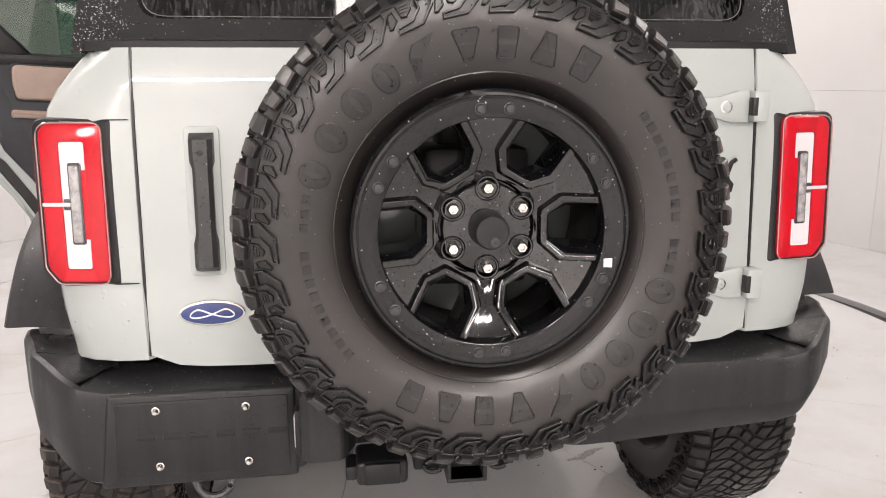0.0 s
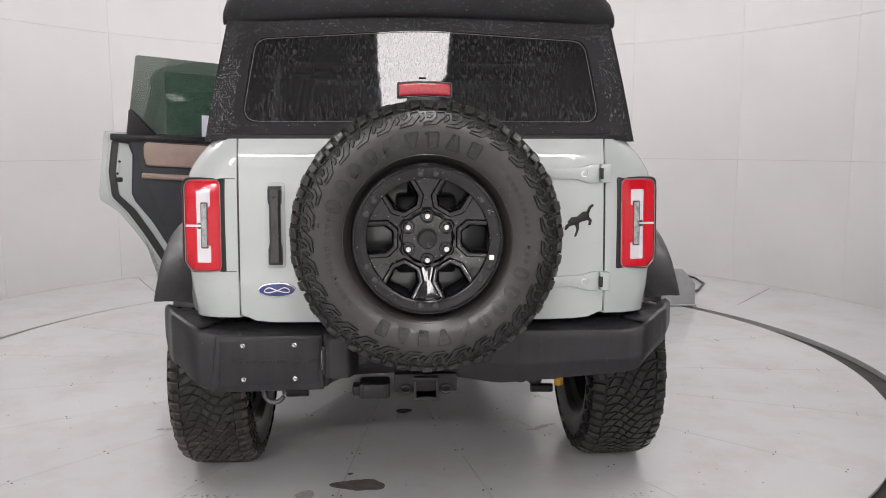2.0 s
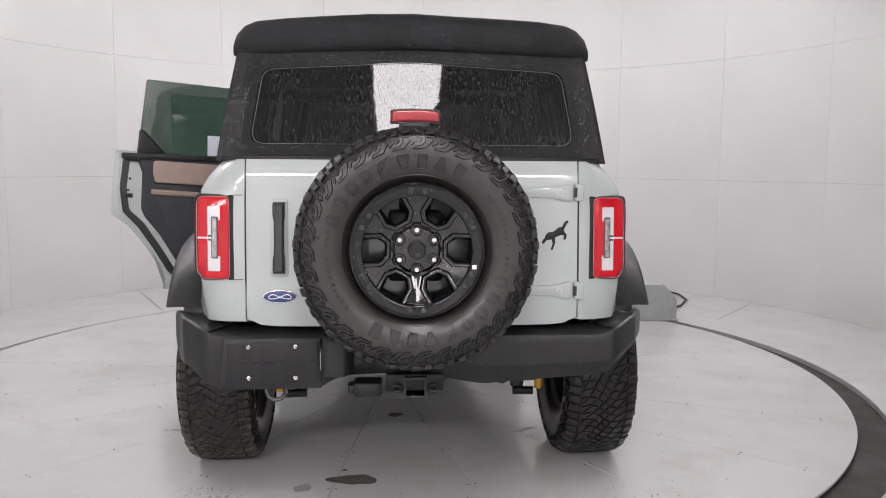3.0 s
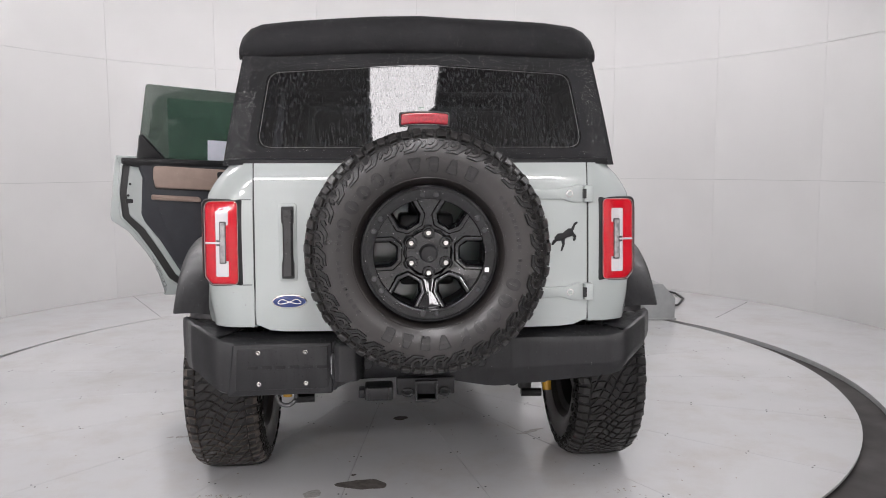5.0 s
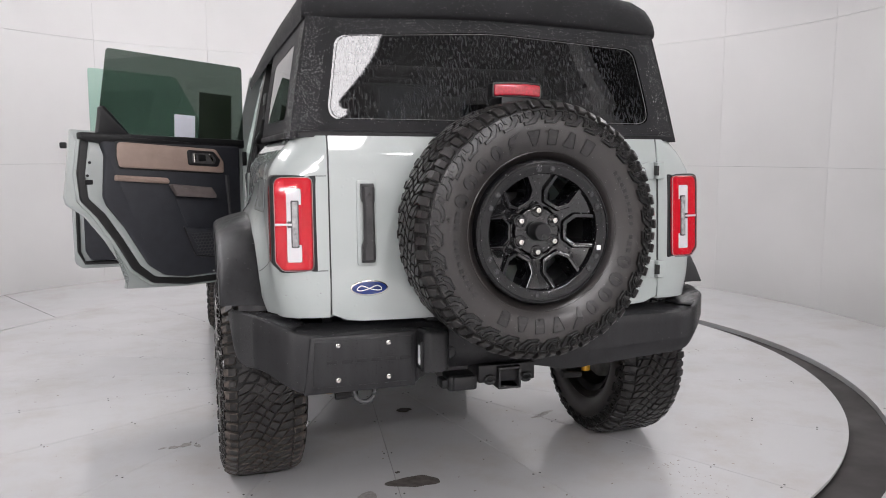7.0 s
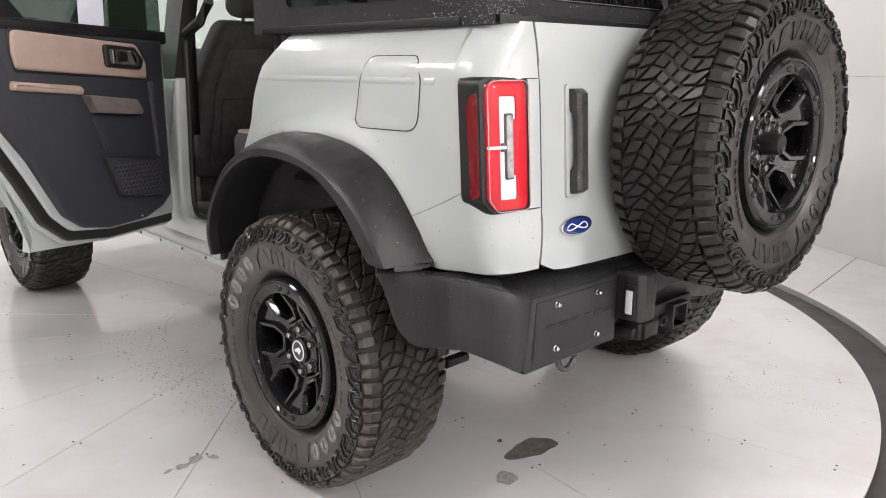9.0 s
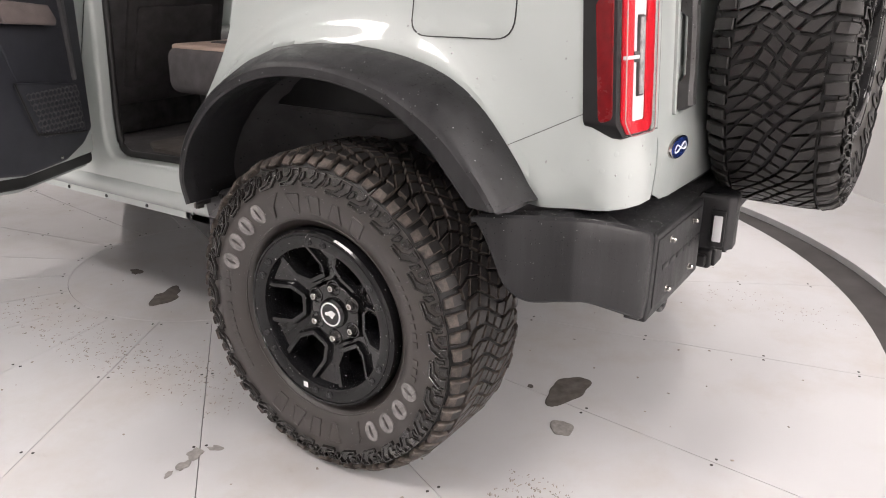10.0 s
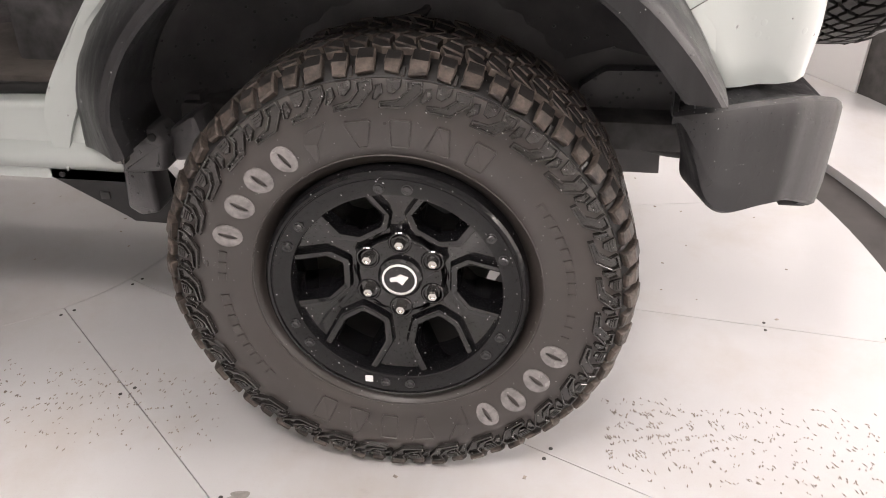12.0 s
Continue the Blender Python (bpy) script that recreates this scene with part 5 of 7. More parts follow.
        hinge = part("hinge", prism(rounded([(0.40, -0.020), (0.54, -0.020), (0.585, -0.034), (0.625, -0.034), (0.625, 0.034), (0.60, 0.034), (0.56, 0.022), (0.40, 0.016)], 0.006, 2), m, -0.002, 0.012, bev=0.004), PAINT, g, "painted tailgate hinge arm")
        part("hinge_knuckle", box(0.626, 0.662, y - 0.030, y + 0.01, z - 0.032, z + 0.034, 0.006), PAINT, hinge)
        part("hinge_slot", box(0.6225, 0.634, y - 0.0315, y - 0.012, z - 0.018, z + 0.020, 0.001), RUBBER, hinge)
        part("hinge_screw", lathe([(0.010, 0.010), (0.010, 0.014), (0.007, 0.0155), (0.004, 0.0155), (0.0035, 0.0135), (0.0, 0.0135)], m @ Matrix.Translation((0.572, 0.0, 0)), 16, False), PAINT, hinge)
        part("hinge_washer", lathe([(0.0135, 0.010), (0.0135, 0.0125), (0.009, 0.0128)], m @ Matrix.Translation((0.572, 0.0, 0)), 18, False), CHROME, hinge)
    # plain dark emblem of a leaping shape
    ye = tail_y(1.12) + 0.001
    m = Matrix(((1, 0, 0, 0.556), (0, 0, -1, ye), (0, 1, 0, 1.118), (0, 0, 0, 1)))
    bm = bmesh.new()
    add_prism(bm, rounded([(-0.044, -0.006), (-0.030, 0.010), (-0.010, 0.012), (0.012, 0.030), (0.026, 0.030), (0.034, 0.014), (0.028, 0.000), (0.006, -0.006), (-0.014, -0.018), (-0.040, -0.022)], 0.006, 3), m, 0.0, 0.006, bev=0.002)
    add_prism(bm, rounded([(0.022, 0.026), (0.034, 0.050), (0.046, 0.058), (0.050, 0.050), (0.040, 0.044), (0.032, 0.020)], 0.004, 2), m, 0.0, 0.005, bev=0.001)
    add_prism(bm, rounded([(-0.018, -0.012), (-0.012, -0.034), (-0.020, -0.060), (-0.012, -0.060), (-0.002, -0.034), (-0.002, -0.010)], 0.003, 2), m, 0.0, 0.005, bev=0.001)
    add_prism(bm, rounded([(0.018, 0.004), (0.034, -0.004), (0.030, -0.020), (0.040, -0.018), (0.044, 0.000), (0.032, 0.014)], 0.003, 2), m, 0.0, 0.005, bev=0.001)
    add_prism(bm, rounded([(-0.036, -0.008), (-0.050, -0.018), (-0.056, -0.034), (-0.048, -0.036), (-0.034, -0.020)], 0.003, 2), m, 0.0, 0.005, bev=0.001)
    bmesh.ops.recalc_face_normals(bm, faces=bm.faces)
    part("emblem", bm, BLACK, g, "plain black emblem shape")
    # stem and high brake lamp
    part("lamp_stem", box(-0.06, 0.06, -0.79, -0.66, 1.20, 1.545, 0.012), BLACK, g)
    lamp_at = -0.775
    m = Matrix(((1, 0, 0, 0), (0, 0, -1, lamp_at), (0, 1, 0, 1.566), (0, 0, 0, 1)))

    def arched(w, h):
        """A long lens outline whose ends droop."""
        up = [(w * (k / 5 - 1), 0.005 * (1 - (k / 5 - 1) ** 2)) for k in range(11)]
        return rounded([(x, z - h - 0.003) for x, z in up] + [(x, z + h - 0.003) for x, z in reversed(up)], [0.008] + [0.0] * 9 + [0.008, 0.008] + [0.0] * 9 + [0.008], 4)

    hb = part("high_brake_light", prism(arched(0.0925, 0.0262), m, -0.03, 0.013, bev=0.003), BLACK, g, "high brake light in a black frame")
    part("frame_edge", tube([m @ Vector((x, z, 0.0128)) for x, z in arched(0.0900, 0.0236)], 0.0012, 6, closed=True), STEEL, hb, "thin bright edge of the brake light")
    part("lens", prism(arched(0.0865, 0.0200), m, 0.0, 0.017, bev=0.005, seg=3), REDLENS, hb, "red brake light lens", angle=60)
    return g


def build_tail_light():
    """Left lamp: a black tray, the deep red side, the red ring, the white strip and the grey bar."""
    x0, x1, z0, z1 = -0.835, -0.700, 0.944, 1.268
    m = Matrix(((1, 0, 0, 0), (0, 0, -1, 0), (0, 1, 0, 0), (0, 0, 0, 1)))
    shape = lambda g, ch=0.024: rounded([(x0 - g + ch, z0 - g), (x1 + g, z0 - g), (x1 + g, z1 + g), (x0 - g, z1 + g), (x0 - g, z0 - g + ch * 1.3)], [0.022, 0.020, 0.020, 0.030, 0.022], 5)  # noqa: E731
    tray = rounded([(x0 + 0.024, z0 - 0.004), (x1 + 0.014, z0 - 0.004), (x1 + 0.014, z1 + 0.004), (x0 - 0.009, z1 + 0.004), (x0 - 0.009, z0 + 0.031)], [0.02, 0.012, 0.012, 0.026, 0.02], 5)
    t = part("tail_light", prism(tray, m, 0.612, 0.684, bev=0.010), BLACK, car, "tail light in a black tray")
    side = Matrix(((0, 0, 1, 0), (1, 0, 0, 0), (0, 1, 0, 0), (0, 0, 0, 1)))
    part("side_reflector", prism(rounded([(-0.676, 0.985), (-0.644, 0.972), (-0.637, 1.205), (-0.652, 1.226), (-0.676, 1.240)], [0.012, 0.012, 0.012, 0.008, 0.012], 3), side, -0.80, -0.8458, bev=0.004), REDDEEP, t, "deep red side lens")
    ring_o = shape(-0.006)
    bm = bmesh.new()
    # the red ring as a frame round the white strip
    rim = rounded([(-0.791, 0.976), (-0.741, 0.976), (-0.741, 1.227), (-0.791, 1.227)], 0.006, 3)
    mid = (-0.766, 1.102)
    turns = sorted({round(math.atan2(p[1] - mid[1], p[0] - mid[0]), 4) for p in rim + ring_o} | {round(-math.pi + 2 * math.pi * k / 48, 4) for k in range(48)})
    inner = [ray_hit(rim, mid, a) for a in turns]
    outer = [ray_hit(ring_o, mid, a) for a in turns]
    mk = lambda pts, y, f=1.0: [Vector((p[0], -y, p[1])) for p in pts]  # noqa: E731
    add_loft(bm, [mk(outer, 0.660), mk(outer, 0.6865), mk([((p[0] * 9 + q[0]) / 10, (p[1] * 9 + q[1]) / 10) for p, q in zip(outer, inner)], 0.6905), mk([((p[0] * 2 + q[0] * 8) / 10, (p[1] * 2 + q[1] * 8) / 10) for p, q in zip(outer, inner)], 0.6905), mk(inner, 0.6890), mk(inner, 0.670)], close=True)
    bmesh.ops.recalc_face_normals(bm, faces=bm.faces)
    part("red_lens", bm, RED, t, "glossy red lens ring", angle=40)
    part("white_strip", prism(rounded([(-0.790, 0.977), (-0.742, 0.977), (-0.742, 1.226), (-0.790, 1.226)], 0.006, 3), m, 0.66, 0.6870), WHITE, t, "white reversing strip")
    part("lens_step", box(-0.7510, -0.7380, -0.6895, -0.670, 1.036, 1.172, 0.002), RED, t)
    bar = part("lamp_bar", box(-0.773, -0.753, -0.6945, -0.68, 1.030, 1.182, 0.004), LAMPBAR, t, "grey centre bar")
    part("bar_frame", box(-0.7760, -0.7495, -0.6920, -0.68, 1.026, 1.186, 0.004), DARK, bar)
    part("cover_edge", tube([Vector((x, -0.6962, z)) for x, z in shape(-0.0045)], 0.0014, 6, closed=True), simple("pale_clear_plastic_edge", (0.42, 0.27, 0.27), 0.15, coat=0.5), t, "pale moulded edge of the clear cover")
    part("bar_arm", box(-0.829, -0.774, -0.6935, -0.685, 1.1012, 1.1088, 0.002), WHITE, t, "short grey arm")
    part("arm_frame", box(-0.788, -0.768, -0.6915, -0.685, 1.094, 1.116, 0.003), DARK, t)
    part("clear_cover", prism(shape(-0.002), m, 0.676, 0.6975, bev=0.010, seg=3), CLEAR, t, "clear outer cover")
    # the lamp sweeps forwards round the corner
    for o in [t] + list(t.children) + [k for c in t.children for k in c.children]:
        for v in o.data.vertices:
            v.co.y += 0.16 * max(0.0, -0.715 - v.co.x) - 0.009 + tail_y(v.co.z) - tail_y(1.1)
    t2 = mirrored(t)
    for o in list(t.children):
        o2 = mirrored(o, t2)
        for o3 in list(o.children):
            mirrored(o3, o2)


def build_soft_top():
    lean = lambda z: interp(z, [(1.40, -0.640), (1.60, -0.600), (1.83, -0.535)])  # noqa: E731
    # rear panel with the window opening: a frame of four lofted strips
    wz = [(-0.642, 1.461), (0.642, 1.461), (0.596, 1.760), (0.0, 1.796), (-0.596, 1.760)]
    win = rounded(wz, [0.05, 0.05, 0.055, 1.4, 0.055], 6)
    cx, cz = 0.0, 1.62
    bm = bmesh.new()

    # sample the rim evenly by angle, with the corners of the panel in
    angles = sorted({round(math.atan2(p[1] - cz, p[0] - cx), 4) for p in win} | {round(math.atan2(z - cz, x - cx), 4) for x, z in ((-0.752, 1.398), (0.752, 1.398), (0.676, 1.852), (-0.676, 1.852))} | {round(-math.pi + 2 * math.pi * k / 60, 4) for k in range(60)})

    ray = lambda poly, a: ray_hit(poly, (cx, cz), a)  # noqa: E731
    panel = [(-0.752, 1.398), (0.752, 1.398), (0.722, 1.6), (0.676, 1.852), (-0.676, 1.852), (-0.722, 1.6)]
    inner = [ray(win, a) for a in angles]
    outer = [ray(panel, a) for a in angles]
    fold = lambda x: 0.03 * max(0, (abs(x) - 0.60) / 0.15) ** 2  # noqa: E731
    P = lambda x, z, d=0.0: Vector((x, lean(z) + d + fold(x), z))  # noqa: E731
    rows = [[P(x, z, 0.02) for x, z in inner], [P(x, z, -0.001) for x, z in inner]]
    for f in (0.06, 0.3, 0.6, 0.85, 1.0):
        rows.append([P(xi + (xo - xi) * f, zi + (zo - zi) * f) for (xi, zi), (xo, zo) in zip(inner, outer)])
    rows.append([P(x, z, 0.02) for x, z in outer])
    add_loft(bm, rows, close=True)
    bmesh.ops.recalc_face_normals(bm, faces=bm.faces)
    top = part("soft_top", bm, CLOTH, car, "wet black canvas soft top", angle=40)
    water_drops(top, top, 700, 12, 0.0005, 0.0014, up=-0.6)
    water_drops(top, top, 1000, 17, 0.0006, 0.0017, up=-0.6, area=(-1, -0.655, -1, 1, 1, 2))
    water_drops(top, top, 700, 18, 0.0006, 0.0017, up=-0.6, area=(0.655, 1, -1, 1, 1, 2))
    water_drops(top, top, 900, 19, 0.0005, 0.0015, up=-0.6, area=(-0.7, 0.7, -1, 1, 1.76, 2))
    bm = bmesh.new()
    rows = [[P(cx + (x - cx) * f, cz + (z - cz) * f, d) for x, z in inner] for f, d in ((1.0, 0.008), (1.0, 0.002), (0.5, 0.002), (0.02, 0.002))]
    add_loft(bm, rows, close=True, caps=False)
    bmesh.ops.recalc_face_normals(bm, faces=bm.faces)
    g = part("rear_window", bm, SMOKED, top, "smoked rear window with rain streaks", angle=60)
    g.visible_shadow = False
    seam = [(cx + (x - cx) * 0.985, cz + (z - cz) * 0.97) for x, z in inner]
    part("window_seam", tube([P(x, z, 0.0005) for x, z in seam], 0.0011, 6, closed=True), WORN, top)
    # lower binding strip on the belt
    bm = bmesh.new()
    add_loft(bm, [[Vector((x, -0.652 + fold(x), 1.400)), Vector((x, -0.652 + fold(x), 1.418)), Vector((x, -0.62 + fold(x), 1.424)), Vector((x, -0.62 + fold(x), 1.400))] for x in [-0.738 + 1.476 * k / 30 for k in range(31)]], close=True, caps=True)
    bmesh.ops.recalc_face_normals(bm, faces=bm.faces)
    part("binding", bm, BLACK, top)
    # canopy with the drooping rear edge
    prof = [(0.702, 1.814), (0.708, 1.845), (0.708, 1.880), (0.696, 1.914), (0.668, 1.942), (0.62, 1.960), (0.50, 1.972), (0.36, 1.981), (0.18, 1.990), (0.0, 1.995)]
    full = [(-x, z) for x, z in prof] + [(x, z) for x, z in reversed(prof[:-1])]
    stations = [(-0.545, 0.0), (-0.560, 0.10), (-0.566, 0.35), (-0.560, 0.62), (-0.540, 0.83), (-0.505, 0.95), (-0.44, 1.0), (-0.2, 1.0), (0.3, 1.0), (0.9, 0.99), (1.5, 0.95), (1.95, 0.86), (2.05, 0.80)]
    rows = []
    for y, f in stations:
        row = []
        for x, z in full:
            lipz = 1.812 + 0.028 * (1 - (x / 0.70) ** 2)
            drop = 0.0 if y < 0.6 else 0.03 * (y - 0.6)
            fall = lipz + (z - lipz) * f if z > lipz else lipz
            yy = y + 0.035 * max(0, (abs(x) - 0.5) / 0.2) ** 2 * (1 if y < -0.3 else 0)
            wrinkle = 0.0035 * math.sin(9 * x + 3) * math.sin(11 * y) + 0.0025 * noise.noise((6 * x, 5 * y, 1.3))
            row.append(Vector((x, yy, fall - drop + wrinkle)))
        rows.append(row)
    bm = bmesh.new()
    add_loft(bm, [[Vector((p.x * 0.98, -0.525, p.z)) for p in rows[0]]] + rows)
    bmesh.ops.recalc_face_normals(bm, faces=bm.faces)
    cn = part("canopy", bm, CLOTH, top, angle=60)
    water_drops(cn, top, 4500, 11, 0.0005, 0.0014, up=-0.5, area=(-1, 1, -0.7, 0.2, 1.7, 2.1))
    # side panels with their windows
    lx = lambda z: interp(z, [(1.395, 0.768), (1.6, 0.735), (1.83, 0.692)])  # noqa: E731
    sw = rounded([(-0.415, 1.468), (0.315, 1.478), (0.36, 1.740), (-0.33, 1.752)], 0.04, 5)
    po = [(-0.615, 1.396), (0.505, 1.396), (0.60, 1.83), (-0.525, 1.835)]
    sc = (-0.02, 1.61)
    cx, cz = sc
    angles = sorted({round(math.atan2(p[1] - cz, p[0] - cx), 4) for p in sw} | {round(math.atan2(z - cz, y - cx), 4) for y, z in po} | {round(-math.pi + 2 * math.pi * k / 40, 4) for k in range(40)})
    inner = [ray(sw, a) for a in angles]
    outer = [ray(po, a) for a in angles]
    S = lambda y, z, d=0.0: Vector((-(lx(z) + d), y, z))  # noqa: E731
    bm = bmesh.new()
    rows = [[S(y, z, -0.02) for y, z in inner], [S(y, z, 0.002) for y, z in inner]]
    for f in (0.1, 0.5, 1.0):
        rows.append([S(yi + (yo - yi) * f, zi + (zo - zi) * f) for (yi, zi), (yo, zo) in zip(inner, outer)])
    rows.append([S(y, z, -0.02) for y, z in outer])
    add_loft(bm, rows, close=True)
    bmesh.ops.recalc_face_normals(bm, faces=bm.faces)
    sp = part("side_panel", bm, CLOTH, top, angle=40)
    water_drops(sp, top, 500, 13, 0.0005, 0.0014, up=-0.6)
    water_drops(sp, top, 1100, 20, 0.0006, 0.0018, up=-0.6, area=(-1, 1, -0.7, -0.44, 1, 2))
    mirrored(sp)
    bm = bmesh.new()
    add_loft(bm, [[S(cx + (y - cx) * f, cz + (z - cz) * f, d) for y, z in inner] for f, d in ((1.0, -0.004), (1.0, 0.0005), (0.5, 0.004), (0.02, 0.006))], close=True)
    bmesh.ops.recalc_face_normals(bm, faces=bm.faces)
    sg = part("side_window", bm, SMOKED_SIDE, top, "smoked side window", angle=60)
    sg.visible_shadow = False
    o = mirrored(sg)
    o.visible_shadow = False
    part("side_rail", box(-0.776, -0.70, -0.52, 0.44, 1.396, 1.418, 0.004), BLACK, top)
    part("side_rail", box(0.70, 0.776, -0.52, 0.44, 1.396, 1.418, 0.004), BLACK, top)
    return top


def build_bumper():
    plan = [(-0.978, -0.428), (-0.980, -0.445), (-0.975, -0.476), (-0.967, -0.504), (-0.945, -0.548), (-0.915, -0.616), (-0.904, -0.640), (-0.880, -0.667), (-0.826, -0.725), (-0.788, -0.751), (-0.750, -0.749), (-0.70, -0.744), (-0.52, -0.742), (-0.36, -0.740), (-0.325, -0.735), (-0.265, -0.733), (-0.15, -0.735), (0.0, -0.735)]
    ztop = [0.775, 0.780, 0.783, 0.784, 0.785, 0.785, 0.784, 0.780, 0.763, 0.750, 0.738, 0.730, 0.730, 0.730, 0.732, 0.738, 0.742, 0.744]
    zbot = [0.770, 0.755, 0.692, 0.629, 0.593, 0.597, 0.598, 0.594, 0.565, 0.546, 0.532, 0.526, 0.528, 0.530, 0.545, 0.565, 0.570, 0.572]
    rb = [0.752, 0.728, 0.690, 0.668, 0.662, 0.660, 0.656, 0.645, 0.618, 0.590, 0.572, 0.560, 0.545, 0.532, 0.528, 0.526, 0.545, 0.572]
    pts = [(x, y, t, b) for (x, y), t, b in zip(plan, ztop, zbot)]
    right = [(-x, y, t, b) for (x, y), t, b in zip(plan, ztop, rb)]
    line = pts + list(reversed(right[:-1]))
    # denser stations
    n = 160
    st = [curve2(k / n, line) for k in range(n + 1)]
    loops = []
    for i, (x, y, t, b) in enumerate(st):
        a, c = st[max(0, i - 1)], st[min(n, i + 1)]
        d = Vector((c[0] - a[0], c[1] - a[1])).normalized()
        nrm = Vector((-d.y, d.x)) * -1
        if nrm.y > 0 and abs(x) < 0.9:
            nrm = -nrm
        inw = -nrm
        Q = lambda o, z: Vector((x + inw.x * o, y + inw.y * o, z))  # noqa: E731
        rise = interp(abs(x), [(0.0, 0.010), (0.70, 0.010), (0.80, -0.006), (0.90, -0.016), (1, -0.018)])
        depth = interp(abs(x), [(0.0, 0.13), (0.8, 0.13), (0.90, 0.12), (0.95, 0.09), (1, 0.08)])
        hgt = t - b
        ch = interp(x, [(-0.40, 0.0), (-0.20, 1.0), (0.66, 1.0), (0.86, 0.2), (1, 0.0)])
        loops.append([Q(0.030 + 0.02 * ch, b + 0.004), Q(0.012 + 0.022 * ch, b), Q(0.004 + 0.026 * ch, b + 0.006), Q(0.0, b + (0.25 + 0.08 * ch) * hgt), Q(0.0, b + (0.25 + 0.12 * ch) * hgt + 0.004), Q(0.0, b + 0.75 * hgt), Q(0.001, t - 0.013), Q(0.005, t - 0.004), Q(0.014, t + 0.001), Q(depth * 0.6, t + rise), Q(depth, t + rise + 0.006), Q(depth + 0.004, t - 0.03), Q(depth, b + 0.02)])
    bm = loft(loops, close=True, caps=True)
    bmp = part("rear_bumper", bm, TRIM, car, "black moulded steel-look rear bumper, wet", angle=32)
    water_drops(bmp, bmp, 500, 5, 0.0005, 0.0011, up=-0.2)
    water_drops(bmp, bmp, 900, 6, 0.0006, 0.0015, up=0.55)
    # plate bracket
    m = Matrix(((1, 0, 0, 0), (0, 0, -1, 0), (0, 1, 0, 0), (0, 0, 0, 1)))
    br = part("plate_bracket", prism(rounded([(-0.752, 0.524), (-0.356, 0.528), (-0.356, 0.727), (-0.728, 0.725)], 0.008, 3), m, 0.70, 0.7505, bev=0.006), TRIM, bmp, "black bracket without a number plate", angle=50)
    part("bracket_plate", prism(rounded([(-0.722, 0.548), (-0.372, 0.550), (-0.372, 0.712), (-0.712, 0.710)], 0.006, 2), m, 0.74, 0.7535, bev=0.002), TRIM, br)
    for x in (-0.633, -0.456):
        for z in (0.692, 0.571):
            part("plate_bolt", lathe([(0.0085, 0.752), (0.0085, 0.7555), (0.0062, 0.7565), (0.0062, 0.764), (0.004, 0.7665), (0.0, 0.7665)], m @ Matrix.Translation((x, z, 0)), 12, False), CHROME, br, "bright plate bolt")
    # row of plain bars where the model name is pressed in
    for k in range(6):
        x = -0.674 + 0.052 * k
        part("pressed_bar", box(x, x + 0.038, -0.7550, -0.751, 0.628, 0.641, 0.001), BLACK, br)
    # pocket with the plate lamp
    pk = part("lamp_pocket", prism(rounded([(-0.350, -0.735), (-0.345, -0.812), (-0.325, -0.826), (-0.262, -0.822), (-0.225, -0.735)], [0.004, 0.012, 0.012, 0.02, 0.02], 3), pose(0, 0, 0), 0.592, 0.736, bev=0.014, seg=3), TRIM, bmp, "black moulded housing of the plate lamp")
    part("plate_lamp", box(-0.3555, -0.344, -0.808, -0.772, 0.600, 0.698, 0.003), BLACK, pk)
    part("plate_lamp_lens", box(-0.358, -0.350, -0.802, -0.779, 0.614, 0.684, 0.003), WHITE, pk, "white plate lamp lens")
    # parking sensors
    for x, y, z, turn in ((-0.826, -0.7240, 0.700, -44), (0.826, -0.7240, 0.700, 44), (0.215, -0.738, 0.635, 0), (-0.225, -0.738, 0.635, 0)):
        part("parking_sensor", lathe([(0.024, -0.006), (0.024, 0.002), (0.021, 0.0035), (0.0205, 0.0), (0.012, 0.0), (0.0115, 0.003), (0.0, 0.003)], pose(x, y, z, 0, 0, turn) @ pose(0, 0.0055 if turn else 0.001, 0) @ UPM, 28, False), TRIM, bmp, "round flush parking sensor")
    # step tread on top
    part("bumper_step", box(-0.30, 0.30, -0.70, -0.63, 0.744, 0.758, 0.006), BLACK, bmp)
    # tow eye
    ring = [Vector((-0.535 + 0.036 * math.cos(t), -0.715 + 0.004 * math.sin(t), 0.512 + 0.036 * math.sin(t))) for t in (2 * math.pi * k / 28 for k in range(28))]
    part("tow_eye", tube(ring, 0.0085, 10, closed=True), BOLT, bmp, "dark steel tow eye under the bumper")
    part("tow_eye_mount", box(-0.56, -0.51, -0.72, -0.52, 0.535, 0.575, 0.006), BLACK, bmp)
    return bmp


